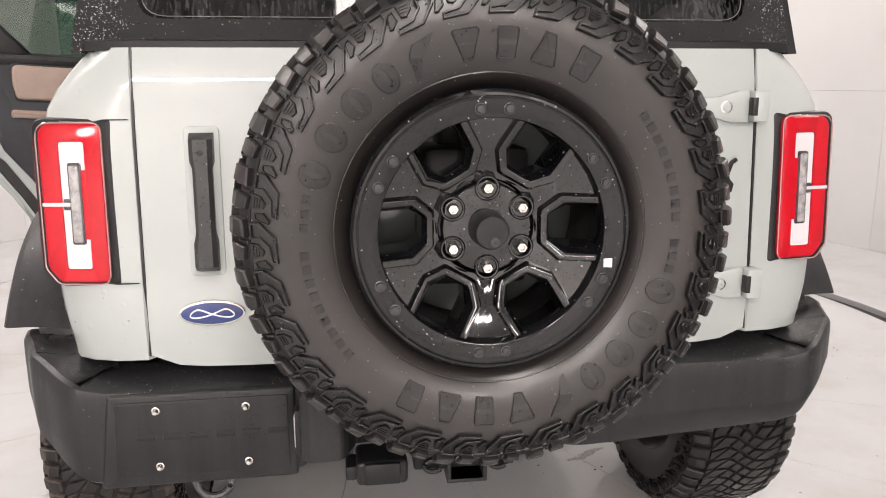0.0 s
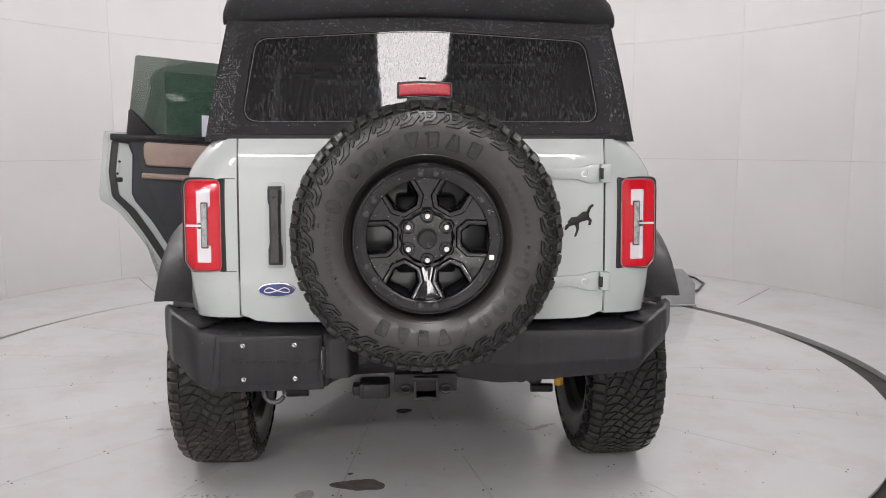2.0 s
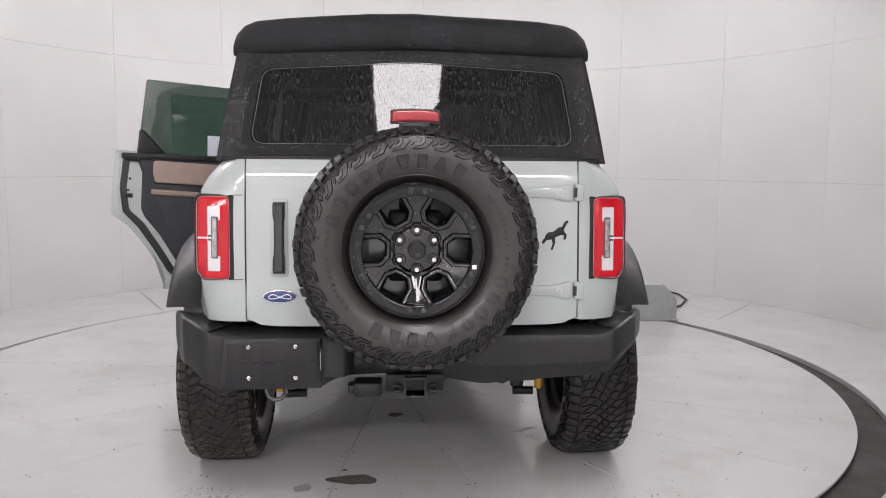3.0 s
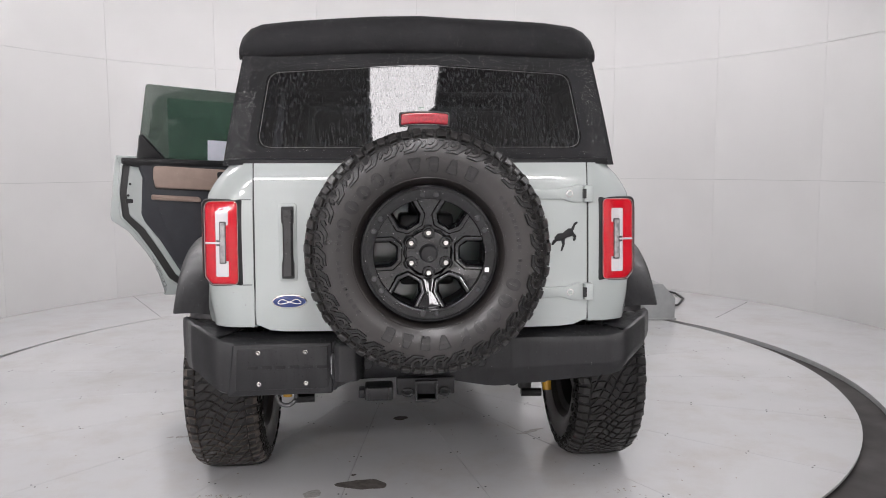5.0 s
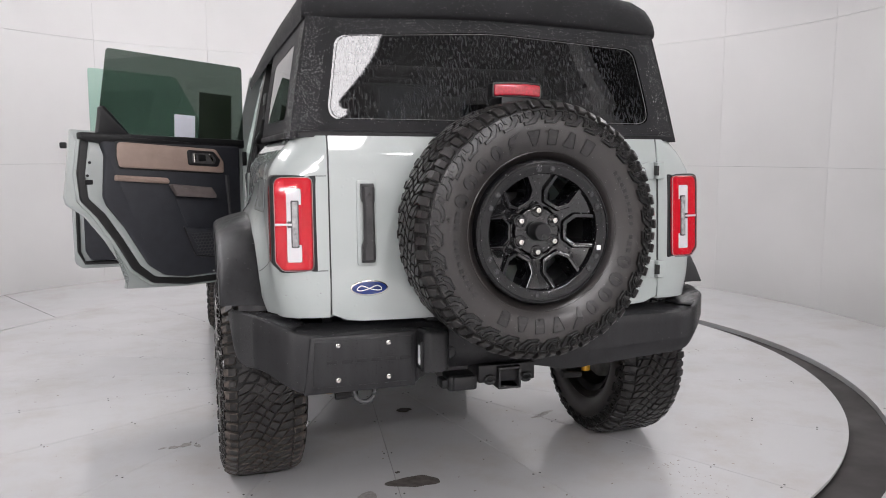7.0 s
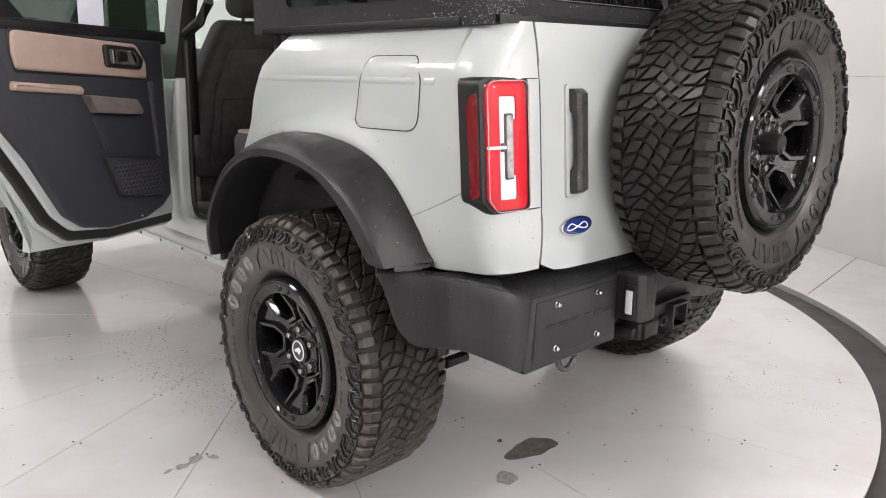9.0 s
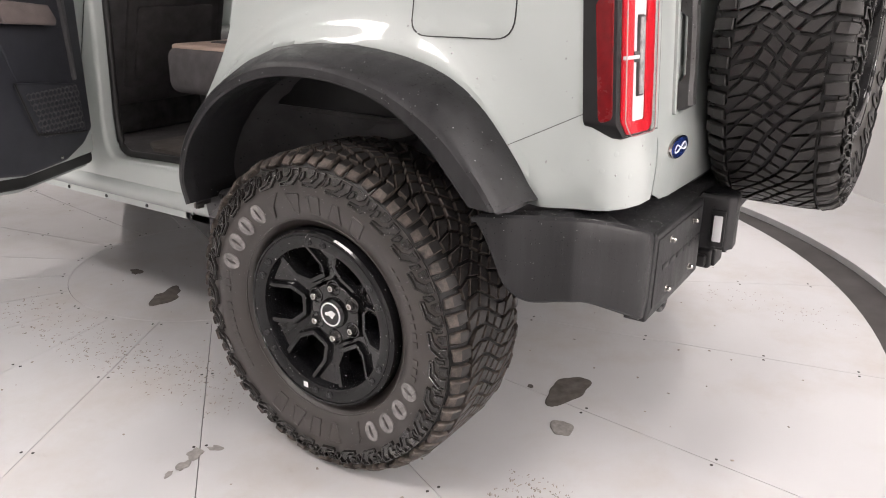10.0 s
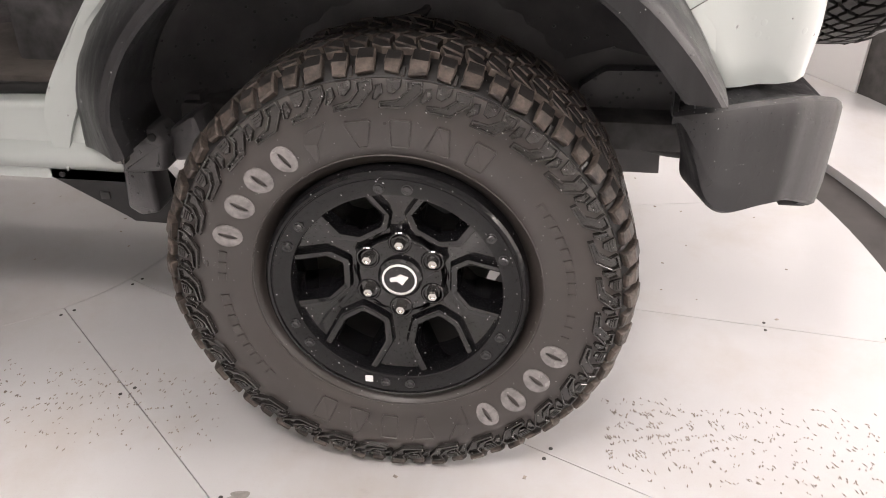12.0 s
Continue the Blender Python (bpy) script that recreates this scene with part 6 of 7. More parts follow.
def build_underside():
    m = Matrix(((1, 0, 0, 0), (0, 0, -1, 0), (0, 1, 0, 0), (0, 0, 0, 1)))
    h = part("tow_hitch", box(-0.11, 0.115, -0.725, -0.60, 0.505, 0.572, 0.006), BLACK, car, "black tow hitch receiver")
    bm = bmesh.new()
    for a, b, c, d in ((-0.040, 0.048, 0.484, 0.492), (-0.040, 0.048, 0.556, 0.566), (-0.040, -0.031, 0.492, 0.556), (0.039, 0.048, 0.492, 0.556)):
        add_box(bm, a, b, -0.752, -0.58, c, d, 0.002)
    part("receiver_tube", bm, SATIN, h)
    for s in (-1, 1):
        cx = 0.004 + s * 0.072
        ring = [Vector((cx + 0.019 * math.cos(t), -0.733, 0.518 + 0.013 * math.sin(t))) for t in (2 * math.pi * k / 20 for k in range(20))]
        part("chain_loop", tube(ring, 0.006, 8, closed=True), BLACK, h)
    c = part("trailer_socket", box(-0.235, -0.125, -0.755, -0.66, 0.492, 0.548, 0.010, 3), BLACK, car, "grey-black trailer socket with a flap")
    part("socket_flap", box(-0.218, -0.142, -0.764, -0.752, 0.498, 0.546, 0.004), BLACK, c)
    part("socket_side", box(-0.258, -0.232, -0.745, -0.68, 0.502, 0.535, 0.006), BLACK, c)
    for s in (-1, 1):
        part("frame_rail", box(s * 0.46 - 0.04, s * 0.46 + 0.04, -0.66, 3.2, 0.52, 0.64, 0.012), DARK, car)
        sh = part("shock_absorber", tube([(s * 0.50, -0.16, 0.36), (s * 0.52, -0.20, 0.60), (s * 0.50, -0.22, 0.92)], 0.032, 12), DARK, car)
        part("shock_body", tube([(s * 0.588, -0.25, 0.372), (s * 0.586, -0.245, 0.43), (s * 0.584, -0.24, 0.50)], 0.020, 14), YELLOW, sh, "yellow damper tube")
        part("shock_boot", tube([(s * 0.468, -0.25, 0.362), (s * 0.50, -0.25, 0.362), (s * 0.56, -0.25, 0.360)], 0.019, 10), BLACK, sh)
        part("coil_spring", tube([(s * 0.56 + 0.06 * math.cos(t), 0.06 + 0.06 * math.sin(t), 0.52 + 0.0105 * t) for t in (0.42 * k for k in range(90))], 0.009, 6), DARK, car)
        ml = part("rear_frame_bracket", prism(rounded([(-0.56, 0.555), (-0.50, 0.56), (-0.42, 0.575), (-0.33, 0.60), (-0.31, 0.70), (-0.36, 0.735), (-0.56, 0.74)], 0.015, 3), Matrix(((0, 0, 1, s * 0.60 - 0.02), (1, 0, 0, 0), (0, 1, 0, 0), (0, 0, 0, 1))), 0.0, 0.04), LINER, car)
        part("bracket_hole", prism(rounded([(-0.415, 0.632), (-0.375, 0.632), (-0.375, 0.657), (-0.415, 0.657)], 0.008, 3), Matrix(((0, 0, 1, s * 0.6225 - 0.0025), (1, 0, 0, 0), (0, 1, 0, 0), (0, 0, 0, 1))), 0.0, 0.005), RUBBER, ml)
        part("bracket_edge", tube([(s * 0.622, -0.34, 0.608), (s * 0.622, -0.42, 0.585), (s * 0.622, -0.50, 0.570), (s * 0.622, -0.555, 0.566)], 0.008, 8), DARK, ml)
    part("rear_axle", tube([(-0.78, 0, 0.43), (-0.2, 0, 0.43), (-0.12, 0, 0.43), (0.12, 0, 0.43), (0.2, 0, 0.43), (0.78, 0, 0.43)], 0.045, 14), DARK, car)
    part("differential", lathe([(0.0, -0.12), (0.10, -0.10), (0.145, 0.0), (0.11, 0.10), (0.0, 0.13)], pose(0.06, 0.0, 0.43) @ UPM, 24, False), DARK, car)
    part("front_axle", tube([(-0.78, 2.95, 0.43), (0.78, 2.95, 0.43)], 0.04, 12), DARK, car)
    part("drive_shaft", tube([(0.06, 0.12, 0.45), (0.05, 1.5, 0.56), (0.05, 2.8, 0.45)], 0.035, 12), DARK, car)
    part("fuel_tank", box(-0.38, 0.25, 0.3, 1.3, 0.44, 0.60, 0.04, 3), DARK, car)
    part("muffler", tube([(0.42, -0.45, 0.58), (0.42, -0.05, 0.58)], 0.09, 16), DARK, car)
    part("exhaust_tip", tube([(0.36, -0.64, 0.535), (0.36, -0.45, 0.56)], 0.03, 14), BLACK, car)
    part("floor_pan", box(-0.70, 0.70, -0.60, 3.3, 0.60, 0.66, 0.01), DARK, car)


def build_cab():
    """Sills, pillars, the front of the body and the closed side."""
    # sill: rounded white beam with the flange below
    prof = [(0.70, 0.625), (0.775, 0.625), (0.800, 0.610), (0.812, 0.590), (0.812, 0.565), (0.800, 0.548), (0.790, 0.540), (0.790, 0.518), (0.782, 0.518), (0.780, 0.54), (0.70, 0.54)]
    for s in (-1, 1):
        rows = [[Vector((s * x, y, z)) for x, z in prof] for y in (0.535, 0.60, 0.9, 1.2, 1.6, 2.0, 2.42)]
        sill = part("sill", loft(rows, close=True, caps=True), PAINT, car, "painted sill below the doors", angle=50)
        for k in range(8):
            part("flange_plug", lathe([(0.006, 0.0), (0.006, 0.003), (0.0, 0.003)], pose(s * 0.79, 0.72 + 0.22 * k, 0.529, 0, s * 90, 0), 10, False), BLACK, sill)
        part("step_trim", box(min(s * 0.66, s * 0.765), max(s * 0.66, s * 0.765), 0.62, 2.4, 0.625, 0.637, 0.004), BLACK, sill)
    # pillars: painted foot, black above
    for s in (-1, 1):
        x0, x1 = sorted((s * 0.742, s * 0.800))
        p = part("middle_pillar", box(x0, x1, 1.19, 1.33, 0.56, 1.24, 0.025, 3), PAINT, car, "painted middle door pillar")
        edge = rounded([(1.330, 0.560), (1.330, 1.245), (1.082, 1.245), (1.092, 1.05), (1.108, 0.80), (1.100, 0.672), (0.62, 0.690), (0.60, 0.560)], [0.02, 0.01, 0.01, 0.0, 0.05, 0.10, 0.0, 0.0], 6)
        a, b = (-0.757, -0.803) if s < 0 else (0.757, 0.803)
        part("door_aperture", prism(edge, Matrix(((0, 0, 1, 0), (1, 0, 0, 0), (0, 1, 0, 0), (0, 0, 0, 1))), a, b, bev=0.016, seg=3), PAINT, p, "painted edge of the door opening", angle=40)
        trim = rounded([(1.325, 0.570), (1.325, 1.40), (1.088, 1.40), (1.098, 1.05), (1.112, 0.80), (1.104, 0.680), (0.62, 0.692), (0.60, 0.570)], [0.02, 0.01, 0.01, 0.0, 0.05, 0.10, 0.0, 0.0], 6)
        part("pillar_trim", prism(trim, Matrix(((0, 0, 1, 0), (1, 0, 0, 0), (0, 1, 0, 0), (0, 0, 0, 1))), s * 0.735, s * 0.756), BLACK, p, "black plastic lining of the door opening")
        lip = rounded([(1.070, 1.39), (1.084, 1.05), (1.098, 0.80), (1.092, 0.682), (0.62, 0.700)], [0.0, 0.0, 0.05, 0.10, 0.0], 6)
        part("pillar_seal", tube([Vector((s * 0.752, y, z)) for y, z in lip], 0.012, 8), RUBBER, p, "black rubber seal of the door opening", angle=60)
        part("upper_pillar", loft([[Vector((s * (x - 0.12 * f), y + 0.02 * f, 1.24 + 0.60 * f)) for x, y in ((0.735, 1.10), (0.798, 1.10), (0.798, 1.25), (0.735, 1.25))] for f in (0, 1)], close=True, caps=True), RUBBER, p)
        part("grab_handle", tube([(s * 0.69, 1.02, 1.66), (s * 0.70, 0.965, 1.60), (s * 0.705, 0.955, 1.53), (s * 0.72, 1.01, 1.46), (s * 0.735, 1.10, 1.42)], 0.021, 10), RUBBER, p)
        part("hinge_bracket", box(min(s * 0.79, s * 0.835), max(s * 0.79, s * 0.835), 1.285, 1.345, 1.28, 1.36, 0.008), BLACK, p, "black upper door hinge")
        part("hinge_bracket", box(min(s * 0.79, s * 0.835), max(s * 0.79, s * 0.835), 1.285, 1.345, 0.80, 0.87, 0.008), PAINT, p)
        # windscreen post
        part("front_pillar", loft([[Vector((s * (0.77 - 0.10 * f) + dx * 0.04, 2.62 - 0.55 * f + dy * 0.05, 1.30 + 0.55 * f)) for dx, dy in ((-1, -1), (1, -1), (1, 1), (-1, 1))] for f in (0, 1)], close=True, caps=True), PAINT, car)
        # roll bar seen through the opening
        part("roll_bar", tube([(s * 0.66, 0.50, 0.95), (s * 0.655, 0.50, 1.45), (s * 0.63, 0.55, 1.76), (s * 0.62, 1.2, 1.80), (s * 0.62, 2.0, 1.76)], 0.032, 12), BLACK, car, "padded black roll bar")
        part("roll_post", tube([(s * 0.66, 1.27, 1.0), (s * 0.655, 1.27, 1.5), (s * 0.62, 1.27, 1.79)], 0.035, 12), BLACK, car)
    part("roll_cross_bar", tube([(-0.62, 1.27, 1.80), (0.62, 1.27, 1.80)], 0.03, 12), BLACK, car)
    part("roll_cross_bar", tube([(-0.63, 0.53, 1.76), (0.63, 0.53, 1.76)], 0.03, 12), BLACK, car)
    # closed doors on the far side
    for y0, y1, nm in ((0.45, 1.24, "rear_door"), (1.26, 2.42, "front_door")):
        rows = []
        for k in range(12):
            z = 0.60 + (BELT - 0.60) * k / 11
            fr = y0 + (0.24 * max(0, (0.95 - z) / 0.35) if nm == "rear_door" else 0)
            rows.append([Vector((side_x(z), fr + (y1 - fr) * j / 6, z)) for j in range(7)])
        bm = bmesh.new()
        add_solid(bm, rows, lambda p: Vector((p.x - 0.06, p.y, p.z)))
        d = part(nm, bm, PAINT, car, "closed painted door")
        gl = part("door_glass", loft([[Vector((0.775 - 0.09 * f, y0 + 0.02 + (y1 - y0 - 0.04) * j, 1.40 + 0.42 * f)) for j in (0, 1)] + [Vector((0.770 - 0.09 * f, y0 + 0.02 + (y1 - y0 - 0.04) * j, 1.40 + 0.42 * f)) for j in (1, 0)] for f in (0, 1)], close=True, caps=True), SMOKED_SIDE if nm == "rear_door" else MINT, d, "tinted door glass")
        gl.visible_shadow = False
        part("door_pull", box(0.835, 0.865, y0 + 0.08, y0 + 0.26, 1.20, 1.235, 0.01), BLACK, d)
    # front: wings, bonnet, grille, bumper
    rows = []
    for y, zt, w in ((2.42, 1.36, 0.80), (2.60, 1.36, 0.80), (2.9, 1.355, 0.795), (3.25, 1.34, 0.785), (3.48, 1.325, 0.77), (3.53, 1.29, 0.765)):
        rows.append([Vector((x, y, z)) for x, z in ((-w, 1.06), (-w, zt - 0.07), (-w + 0.05, zt - 0.005), (-w + 0.16, zt + 0.012), (-0.3, zt + 0.03), (0.3, zt + 0.03), (w - 0.16, zt + 0.012), (w - 0.05, zt - 0.005), (w, zt - 0.07), (w, 1.06))])
    part("bonnet", loft(rows, close=True, caps=True), PAINT, car, angle=30)
    for s in (-1, 1):
        out = [(2.43, 0.60), (2.40, 1.06), (3.52, 1.06), (3.52, 0.72), (3.42, 0.72), (3.34, 0.92), (3.15, 1.04), (2.95, 1.06), (2.75, 1.04), (2.56, 0.92), (2.48, 0.74), (2.46, 0.60)]
        a, b = sorted((s * 0.74, s * 0.835))
        part("front_wing", prism(out, Matrix(((0, 0, 1, 0), (1, 0, 0, 0), (0, 1, 0, 0), (0, 0, 0, 1))), a, b), PAINT, car)
        rows = []
        for k in range(25):
            t = math.pi * (-0.06 + 1.12 * k / 24)
            cy, cz = 2.95 + 0.53 * math.cos(t), 0.55 + 0.50 * math.sin(t)
            iy, iz = 2.95 + 0.47 * math.cos(t), 0.55 + 0.455 * math.sin(t)
            rows.append([Vector((s * 0.83, cy, cz)), Vector((s * 0.975, iy + 0.02 * math.cos(t), iz + 0.02)), Vector((s * 0.98, iy, iz)), Vector((s * 0.80, iy, iz))])
        part("fender_flare", loft(rows, close=True, caps=True), TRIM, car, "black textured plastic fender flare", angle=40)
        part("wheel_house_wall", box(min(s * 0.55, s * 0.57), max(s * 0.55, s * 0.57), 2.45, 3.45, 0.55, 1.05), DARK, car)
        part("headlight", lathe([(0.10, 0.0), (0.10, 0.03), (0.085, 0.045), (0.0, 0.05)], pose(s * 0.60, 3.535, 1.12, -90, 0, 0), 32, False), WHITE, car, "round headlight")
        mir = part("wing_mirror", box(min(s * 0.86, s * 1.05), max(s * 0.86, s * 1.05), 2.50, 2.58, 1.36, 1.53, 0.03, 3), BLACK, car, "black wing mirror")
        part("mirror_arm", tube([(s * 0.76, 2.54, 1.38), (s * 0.88, 2.54, 1.42)], 0.022, 10), BLACK, mir)
    part("grille", box(-0.72, 0.72, 3.52, 3.56, 0.98, 1.25, 0.02), BLACK, car, "black grille")
    part("front_bumper", box(-0.93, 0.93, 3.50, 3.72, 0.62, 0.86, 0.05, 3), TRIM, car, "black front bumper")
    ws = part("windscreen", loft([[Vector((x, 2.63 - 0.55 * f + o, 1.30 + 0.55 * f)) for x, o in ((-0.74 + 0.09 * f, 0), (0.74 - 0.09 * f, 0), (0.74 - 0.09 * f, 0.006), (-0.74 + 0.09 * f, 0.006))] for f in (0, 1)], close=True, caps=True), CLEARGLASS, car, "clear windscreen")
    ws.visible_shadow = False
    part("windscreen_header", box(-0.68, 0.68, 2.03, 2.12, 1.83, 1.89, 0.015), PAINT, car)
    part("dashboard", box(-0.72, 0.72, 2.30, 2.62, 0.95, 1.28, 0.06, 3), BLACK, car)
    part("steering_wheel", tube([Vector((-0.37 + 0.18 * math.cos(t), 2.20 + 0.06 * math.sin(t), 1.17 + 0.17 * math.sin(t))) for t in (2 * math.pi * k / 32 for k in range(32))], 0.016, 8, closed=True), BLACK, car)
    part("inside_mirror", box(-0.11, 0.11, 2.10, 2.13, 1.66, 1.72, 0.012), BLACK, car)


def cushion(x0, x1, y0, y1, z0, z1, bev, m=None):
    return box(x0, x1, y0, y1, z0, z1, bev, 4, m)


def build_inside():
    part("cabin_carpet", box(-0.69, 0.69, 0.45, 2.45, 0.661, 0.675, 0.003), SEAT, car, "dark cabin carpet")
    part("floor_mat", prism(rounded([(-0.66, 0.72), (-0.24, 0.72), (-0.24, 1.15), (-0.60, 1.15), (-0.66, 1.05)], 0.03, 3), pose(0, 0, 0), 0.675, 0.688, bev=0.004), CARPET, car, "grey-brown rubber floor mat")
    part("load_floor", box(-0.66, 0.66, -0.58, 0.45, 0.88, 0.91, 0.004), SEAT, car)
    for s in (-1, 1):
        part("inner_side", box(min(s * 0.66, s * 0.70), max(s * 0.66, s * 0.70), -0.58, 0.45, 0.90, 1.40, 0.01), BLACK, car)
        part("inner_housing", prism([(0.14, 0.60), (0.62, 0.60), (0.60, 0.76), (0.50, 0.94), (0.36, 1.06), (0.14, 1.09)], Matrix(((0, 0, 1, s * 0.53 - 0.02), (1, 0, 0, 0), (0, 1, 0, 0), (0, 0, 0, 1))), 0.0, 0.04), BLACK, car)
    for x in (-0.36, 0.36):
        lean = pose(x, 1.40, 0.80, 14, 0, 0)
        bm = cushion(-0.265, 0.265, -0.07, 0.09, 0.0, 0.70, 0.05)
        bmesh.ops.subdivide_edges(bm, edges=[e for e in bm.edges if abs(e.verts[0].co.z - e.verts[1].co.z) > 0.3], cuts=6)
        for v in bm.verts:
            v.co.x *= 1 - 0.42 * max(0, (v.co.z - 0.38) / 0.32) ** 1.4
            v.co = lean @ v.co
        s = part("front_seat", bm, SEAT, car, "black cloth front seat")
        part("seat_back_panel", prism(rounded([(-0.21, 0.08), (0.21, 0.08), (0.20, 0.44), (0.14, 0.60), (-0.14, 0.60), (-0.20, 0.44)], 0.03, 4), lean @ Matrix(((1, 0, 0, 0), (0, 0, -1, -0.066), (0, 1, 0, 0), (0, 0, 0, 1))), 0.0, 0.016, bev=0.008), SEAT, s)
        part("seat_pocket", prism(rounded([(-0.17, 0.12), (0.17, 0.12), (0.17, 0.38), (-0.17, 0.38)], 0.02, 3), lean @ Matrix(((1, 0, 0, 0), (0, 0, -1, -0.082), (0, 1, 0, 0), (0, 0, 0, 1))), 0.0, 0.010, bev=0.005), SEAT, s, "map pocket on the seat back")
        part("headrest", cushion(-0.125, 0.125, -0.05, 0.06, 0.72, 0.92, 0.045, lean), SEAT, s)
        part("headrest_post", tube([lean @ Vector((-0.05, 0, 0.66)), lean @ Vector((-0.05, 0, 0.76))], 0.008, 8), STEEL, s)
        part("headrest_post", tube([lean @ Vector((0.05, 0, 0.66)), lean @ Vector((0.05, 0, 0.76))], 0.008, 8), STEEL, s)
        part("seat_cushion", cushion(-0.26, 0.26, 1.38, 1.95, 0.86, 1.02, 0.05, Matrix.Translation((x, 0, 0))), SEAT, s)
        part("seat_lever", box(x - 0.29, x - 0.262, 1.34, 1.42, 0.76, 0.92, 0.012), BLACK, s)
        part("seat_base", box(x - 0.22, x + 0.22, 1.4, 1.9, 0.675, 0.86, 0.02), DARK, s)
    r = part("rear_seat", cushion(-0.62, 0.62, 0.50, 1.0, 0.875, 1.03, 0.04), SEAT, car, "black rear bench with tan cloth top")
    for x0, x1 in ((-0.60, -0.08), (0.08, 0.60)):
        part("seat_top", cushion(x0, x1, 0.55, 0.98, 1.015, 1.038, 0.011), TAN, r, "tan border of the seat cushion")
        part("seat_inlay", cushion(x0 + 0.10, x1 - 0.10, 0.55, 0.90, 1.03, 1.0425, 0.005), SEAT, r, "dark cloth seat centre")
    part("bench_base", box(-0.55, 0.55, 0.55, 0.92, 0.675, 0.90, 0.02), DARK, r)
    lean = pose(0, 0.52, 1.0, 12, 0, 0)
    part("bench_back", cushion(-0.62, 0.62, -0.12, 0.02, 0.0, 0.52, 0.05, lean), SEAT, r)
    for x in (-0.36, 0.36):
        part("bench_headrest", cushion(x - 0.13, x + 0.13, -0.10, 0.0, 0.54, 0.70, 0.04, lean), SEAT, r)


def door_frame(hx, hy, dx, dy):
    """A pose for a door: x along the door from its hinges, y up, z towards its inner face."""
    d = Vector((dx, dy, 0)).normalized()
    up = Vector((0, 0, 1))
    n = d.cross(up)
    return Matrix(((d.x, up.x, n.x, hx), (d.y, up.y, n.y, hy), (d.z, up.z, n.z, 0), (0, 0, 0, 1)))


def build_rear_door():
    m = door_frame(-0.850, 1.135, -0.93, -0.367)
    if (m.to_3x3() @ Vector((0, 0, 1))).y > 0:
        m = m @ Matrix.Diagonal((1, 1, -1, 1))
    outer = [(-0.03, 0.645), (0.30, 0.630), (0.612, 0.646), (0.603, 0.700), (0.634, 0.785), (0.700, 0.902), (0.791, 1.028), (0.876, 1.092), (0.882, 1.125), (0.842, 1.462), (-0.03, 1.420)]
    shell = rounded(outer, [0.02, 0.2, 0.006, 0.03, 0.08, 0.1, 0.08, 0.015, 0.015, 0.008, 0.02], 5)
    d = part("rear_door", prism(shell, m, -0.085, -0.050, bev=0.008), PAINT, car, "rear door standing wide open", angle=40)

    def ring(g, off=0.0):
        """The door's inner outline, drawn in by g."""
        base = [(-0.03, 0.655 + g), (0.30, 0.646 + g), (0.485 - 0.3 * g, 0.668 + g), (0.585 - g, 0.749 + 0.6 * g), (0.666 - g, 0.899 + 0.4 * g), (0.745 - g, 1.024 + 0.5 * g), (0.822 - g, 1.112 + 0.3 * g), (0.832 - g, 1.247), (0.806 - g, 1.425 - off), (-0.03, 1.405 - off)]
        return rounded(base, [0.02, 0.1, 0.06, 0.06, 0.1, 0.08, 0.05, 0.04, 0.03, 0.02], 5)

    part("door_side", prism(ring(-0.012), m, -0.055, -0.026, bev=0.006), PAINT, d, angle=50)
    part("door_seal", prism(ring(0.0), m, -0.03, -0.006, bev=0.010, seg=3), RUBBER, d, "broad black rubber door seal", angle=60)
    part("inner_shell", prism(ring(0.036), m, -0.02, 0.004, bev=0.010, seg=3), PAINT, d, angle=50)
    card = rounded([(0.0, 0.78), (0.05, 0.735), (0.14, 0.700), (0.32, 0.692), (0.433, 0.712), (0.512, 0.768), (0.565, 0.862), (0.626, 0.972), (0.708, 1.085), (0.724, 1.130), (0.710, 1.334), (0.735, 1.412), (0.0, 1.392)], [0.02, 0.05, 0.08, 0.08, 0.06, 0.06, 0.1, 0.1, 0.05, 0.05, 0.02, 0.02, 0.02], 5)
    part("door_card", prism(card, m, -0.005, 0.032, bev=0.014, seg=3), CARD, d, "dark slate plastic door card", angle=50)
    part("top_rail", prism(rounded([(-0.03, 1.375), (0.71, 1.392), (0.765, 1.40), (0.815, 1.415), (0.815, 1.448), (0.71, 1.445), (-0.03, 1.422)], 0.008, 3), m, -0.05, 0.030, bev=0.008), BLACK, d)
    part("tan_panel", prism(rounded([(0.645, 1.277), (0.655, 1.330), (0.652, 1.404), (0.142, 1.370), (0.098, 1.300), (0.100, 1.242)], [0.02, 0.02, 0.025, 0.03, 0.02, 0.012], 4), m, 0.02, 0.046, bev=0.010, seg=3), TAN, d, "tan leatherette panel", angle=60)
    part("panel_shadow_gap", prism(rounded([(0.650, 1.268), (0.662, 1.330), (0.660, 1.410), (0.138, 1.376), (0.090, 1.300), (0.092, 1.234)], 0.02, 4), m, 0.02, 0.035, bev=0.004), RUBBER, d)
    part("tan_strip", prism(rounded([(0.672, 1.210), (0.668, 1.240), (0.410, 1.221), (0.396, 1.204), (0.404, 1.190)], 0.010, 4), m, 0.02, 0.056, bev=0.012, seg=3), TAN, d, "tan arm rest strip", angle=60)
    taupe = simple("taupe_plastic", (0.140, 0.118, 0.112), 0.5)
    part("arm_rest", prism(rounded([(0.402, 1.190), (0.367, 1.126), (0.165, 1.110), (0.156, 1.125), (0.185, 1.168)], 0.008, 4), m, 0.02, 0.078, bev=0.006, seg=3), taupe, d, "taupe pull handle", angle=60)
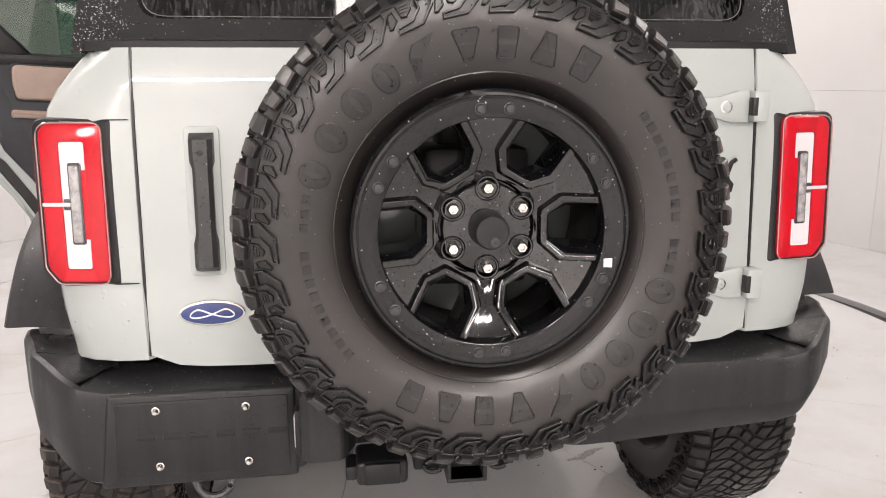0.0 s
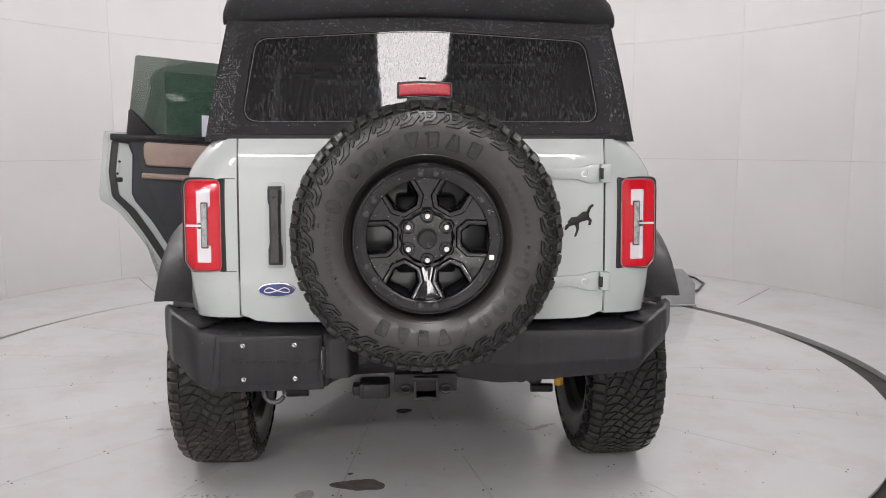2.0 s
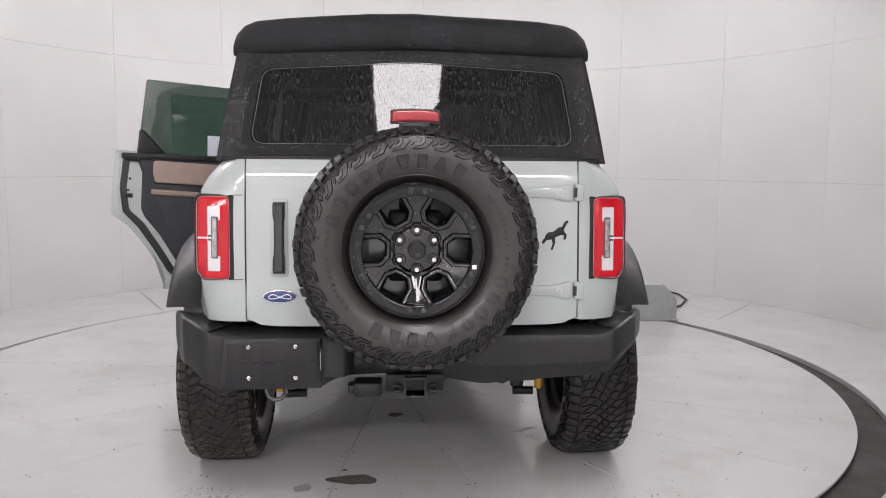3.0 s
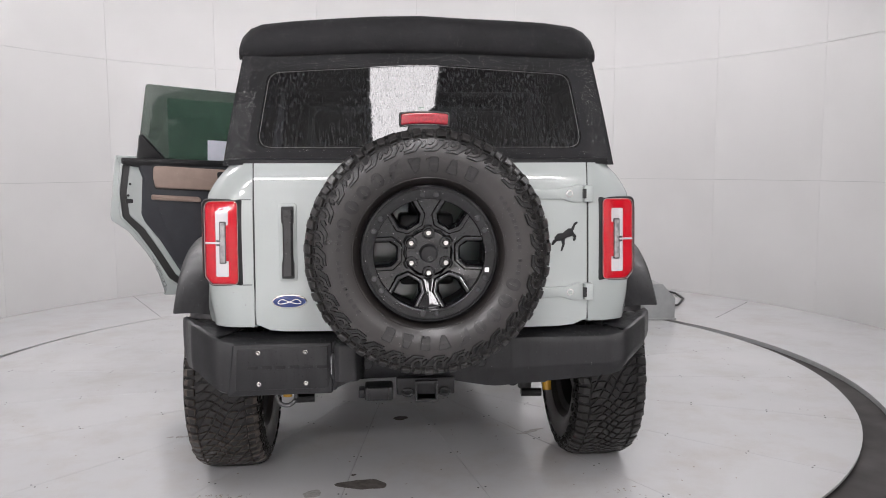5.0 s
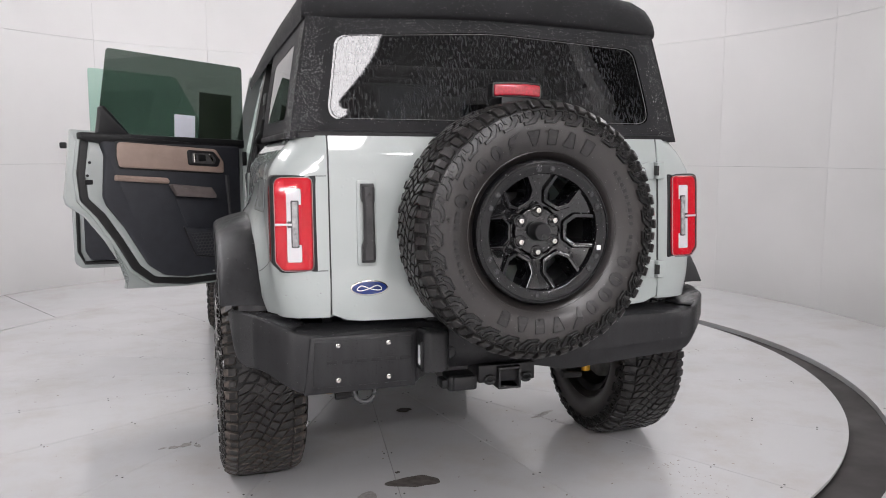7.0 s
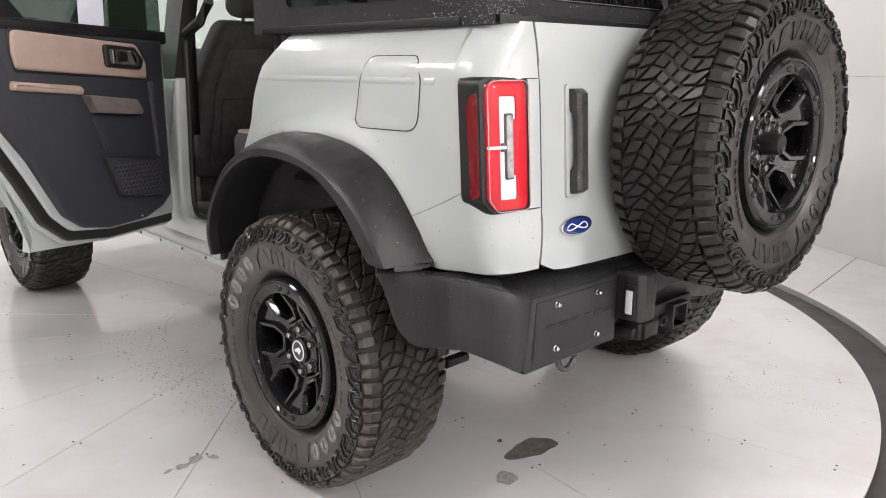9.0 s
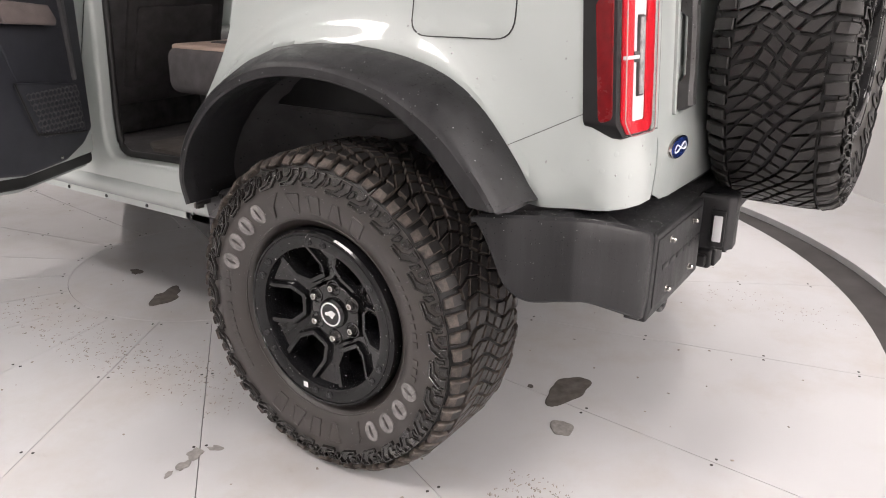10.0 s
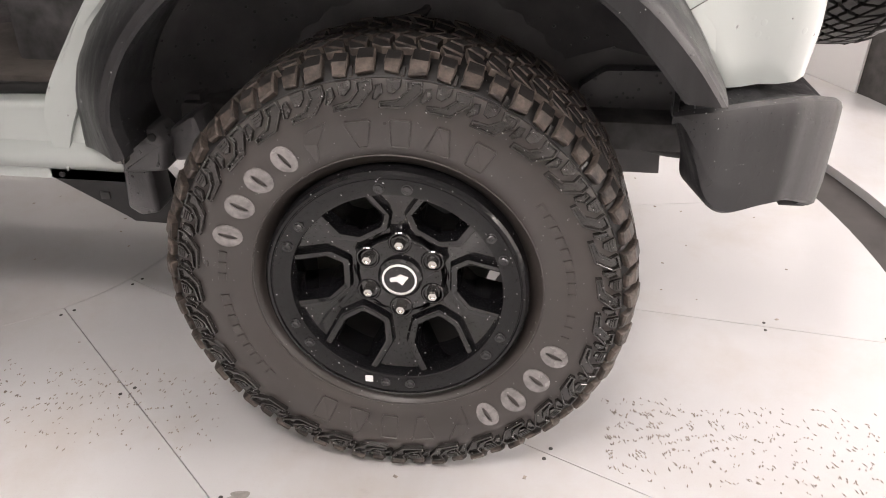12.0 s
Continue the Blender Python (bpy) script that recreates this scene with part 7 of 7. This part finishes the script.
    part("pull_recess", prism(rounded([(0.372, 1.122), (0.310, 0.965), (0.075, 0.930), (0.090, 1.100), (0.165, 1.108)], 0.02, 4), m, 0.02, 0.0345, bev=0.002), CARD, d)
    bz = part("handle_bezel", prism(rounded([(0.298, 1.286), (0.304, 1.367), (0.160, 1.358), (0.122, 1.312), (0.136, 1.276)], 0.016, 4), m, 0.03, 0.060, bev=0.008, seg=3), BLACK, d, "black handle surround", angle=60)
    part("handle_cup", prism(rounded([(0.280, 1.298), (0.284, 1.352), (0.172, 1.345), (0.150, 1.315), (0.158, 1.290)], 0.010, 4), m, 0.055, 0.0625, bev=0.002), DARK, bz)
    for bar in ([(0.276, 1.345), (0.262, 1.350), (0.262, 1.300), (0.274, 1.298)], [(0.190, 1.348), (0.164, 1.318), (0.168, 1.296), (0.176, 1.300), (0.174, 1.316), (0.196, 1.340)]):
        part("handle_rim", prism(rounded(bar, 0.002, 2), m, 0.06, 0.068, bev=0.003), CHROME, bz, "bright edge of the inner handle")
    part("inner_handle", prism(rounded([(0.250, 1.303), (0.252, 1.345), (0.212, 1.342), (0.208, 1.308)], 0.008, 3), m, 0.058, 0.072, bev=0.004), BLACK, bz)
    # pocket with a honeycomb net
    pk = part("door_pocket", prism(rounded([(0.332, 0.962), (0.272, 0.808), (0.050, 0.778), (0.062, 0.928), (0.09, 0.932)], 0.012, 3), m, 0.025, 0.044, bev=0.006), CARD, d, "door pocket with a honeycomb face", angle=50)
    bm = bmesh.new()
    for i in range(12):
        for j in range(9):
            x, z = 0.072 + 0.0185 * i + (0.00925 if j % 2 else 0), 0.802 + 0.0165 * j
            if x > 0.245 + (z - 0.80) * 0.40 or z > 0.925 or x < 0.07:
                continue
            hexa = [m @ Vector((x + 0.0098 * math.cos(math.pi / 6 + math.pi / 3 * k), z + 0.0098 * math.sin(math.pi / 6 + math.pi / 3 * k), 0.0455)) for k in range(6)]
            add_tube(bm, hexa, 0.0020, 5, closed=True)
    part("honeycomb", bm, NET, pk)
    part("pocket_edge", tube([m @ Vector(p) for p in ((0.332, 0.962, 0.045), (0.290, 0.850, 0.046), (0.272, 0.806, 0.045), (0.160, 0.790, 0.045), (0.052, 0.778, 0.045))], 0.004, 6), BLACK, pk)
    part("side_ridge", prism(rounded([(0.092, 1.232), (0.070, 1.232), (0.058, 0.940), (0.070, 0.940)], 0.005, 3), m, 0.02, 0.044, bev=0.006), NET, d)
    part("card_screw", lathe([(0.006, 0.0), (0.006, 0.003), (0.0, 0.004)], m @ Matrix.Translation((0.17, 0.716, 0.030)), 10, False), CHROME, d)
    part("sail", prism(rounded([(0.562, 1.424), (0.735, 1.435), (0.722, 1.52), (0.716, 1.575), (0.698, 1.580)], [0.004, 0.02, 0.02, 0.008, 0.008], 3), m, -0.035, 0.020, bev=0.008), BLACK, d, "black corner trim of the window")
    g = part("door_glass", prism(rounded([(-0.042, 1.39), (0.720, 1.42), (0.716, 1.54), (0.668, 1.864), (-0.042, 1.818)], [0, 0, 0.01, 0.02, 0.02], 4), m, -0.018, -0.013), GREEN, d, "dark green tinted door glass", angle=20)
    g.visible_shadow = False
    part("paper_sheet", prism([(0.345, 1.400), (0.340, 1.552), (0.229, 1.546), (0.234, 1.396)], m, -0.0125, -0.0115), PAPER, d, "white paper sheet stuck to the glass")
    part("film_label", prism([(0.212, 1.39), (0.202, 1.672), (0.022, 1.662), (0.030, 1.385)], m, -0.0125, -0.0117), DARKFILM, d, "dark sticker film on the glass")
    # latch and bolts on the shut face
    for x, z in ((0.776, 1.300), (0.789, 1.236), (0.787, 1.205)):
        part("latch_bolt", lathe([(0.007, 0.0), (0.007, 0.004), (0.0, 0.005)], m @ Matrix.Translation((x, z, 0.004)), 12, False), BLACK, d)
    part("latch", prism(rounded([(0.805, 1.192), (0.765, 1.192), (0.765, 1.216), (0.805, 1.216)], 0.004, 2), m, 0.0, 0.010), BLACK, d)
    return d


def build_front_door():
    m = door_frame(-0.835, 2.42, -0.985, -0.17)
    if (m.to_3x3() @ Vector((0, 0, 1))).y > 0:
        m = m @ Matrix.Diagonal((1, 1, -1, 1))
    shell = rounded([(0.0, 0.585), (0.98, 0.585), (1.03, 0.62), (1.035, 1.44), (0.0, 1.40)], [0.03, 0.03, 0.05, 0.015, 0.02], 4)
    d = part("front_door", prism(shell, m, -0.08, -0.012, bev=0.012), PAINT, car, "front door standing wide open", angle=40)
    part("door_card", prism(rounded([(0.0, 0.64), (0.93, 0.64), (0.965, 0.70), (0.965, 1.40), (0.0, 1.385)], 0.03, 4), m, -0.015, 0.030, bev=0.014), CARD, d, "dark slate plastic door card")
    part("speaker_ring", tube([m @ Vector((0.72 + 0.11 * math.cos(t), 0.86 + 0.11 * math.sin(t), 0.032)) for t in (2 * math.pi * k / 30 for k in range(30))], 0.010, 8, closed=True), BLACK, d)
    part("door_seal", tube([m @ Vector(p) for p in ((1.0, 1.38, 0.0), (1.003, 0.70, 0.0), (0.97, 0.625, 0.0), (0.5, 0.615, 0.0))], 0.012, 8), RUBBER, d)
    part("mirror_knob", box(-1.905, -1.865, 2.22, 2.27, 1.38, 1.42, 0.008), BLACK, d)
    g = part("door_glass", prism(rounded([(0.1, 1.39), (0.90, 1.40), (0.90, 1.905), (0.35, 1.87)], [0, 0, 0.02, 0.05], 4), m, -0.018, -0.013), MINT, d, "pale mint door glass")
    g.visible_shadow = False
    return d


quarter = build_quarter()
build_flare(quarter)
build_fuel_door(quarter)
tailgate = build_tailgate()
build_tail_light()
build_soft_top()
build_bumper()
build_underside()
build_cab()
build_inside()
build_rear_door()
build_front_door()
HUB = 0.428
build_wheel("spare_wheel", (0.0, -0.888, 1.090), 0, car, spare=True, sticker=-15.5, label="black alloy spare wheel on the tailgate")
build_wheel("wheel", (-0.850, 0.007, HUB), -90, car, sticker=-105.5, label="black alloy rear wheel")
build_wheel("wheel", (0.850, 0.007, HUB), 90, car, label="black alloy rear wheel")
build_wheel("wheel", (-0.850, 2.95, HUB), -90, car, label="black alloy front wheel")
build_wheel("wheel", (0.850, 2.95, HUB), 90, car, label="black alloy front wheel")
build_floor_marks()
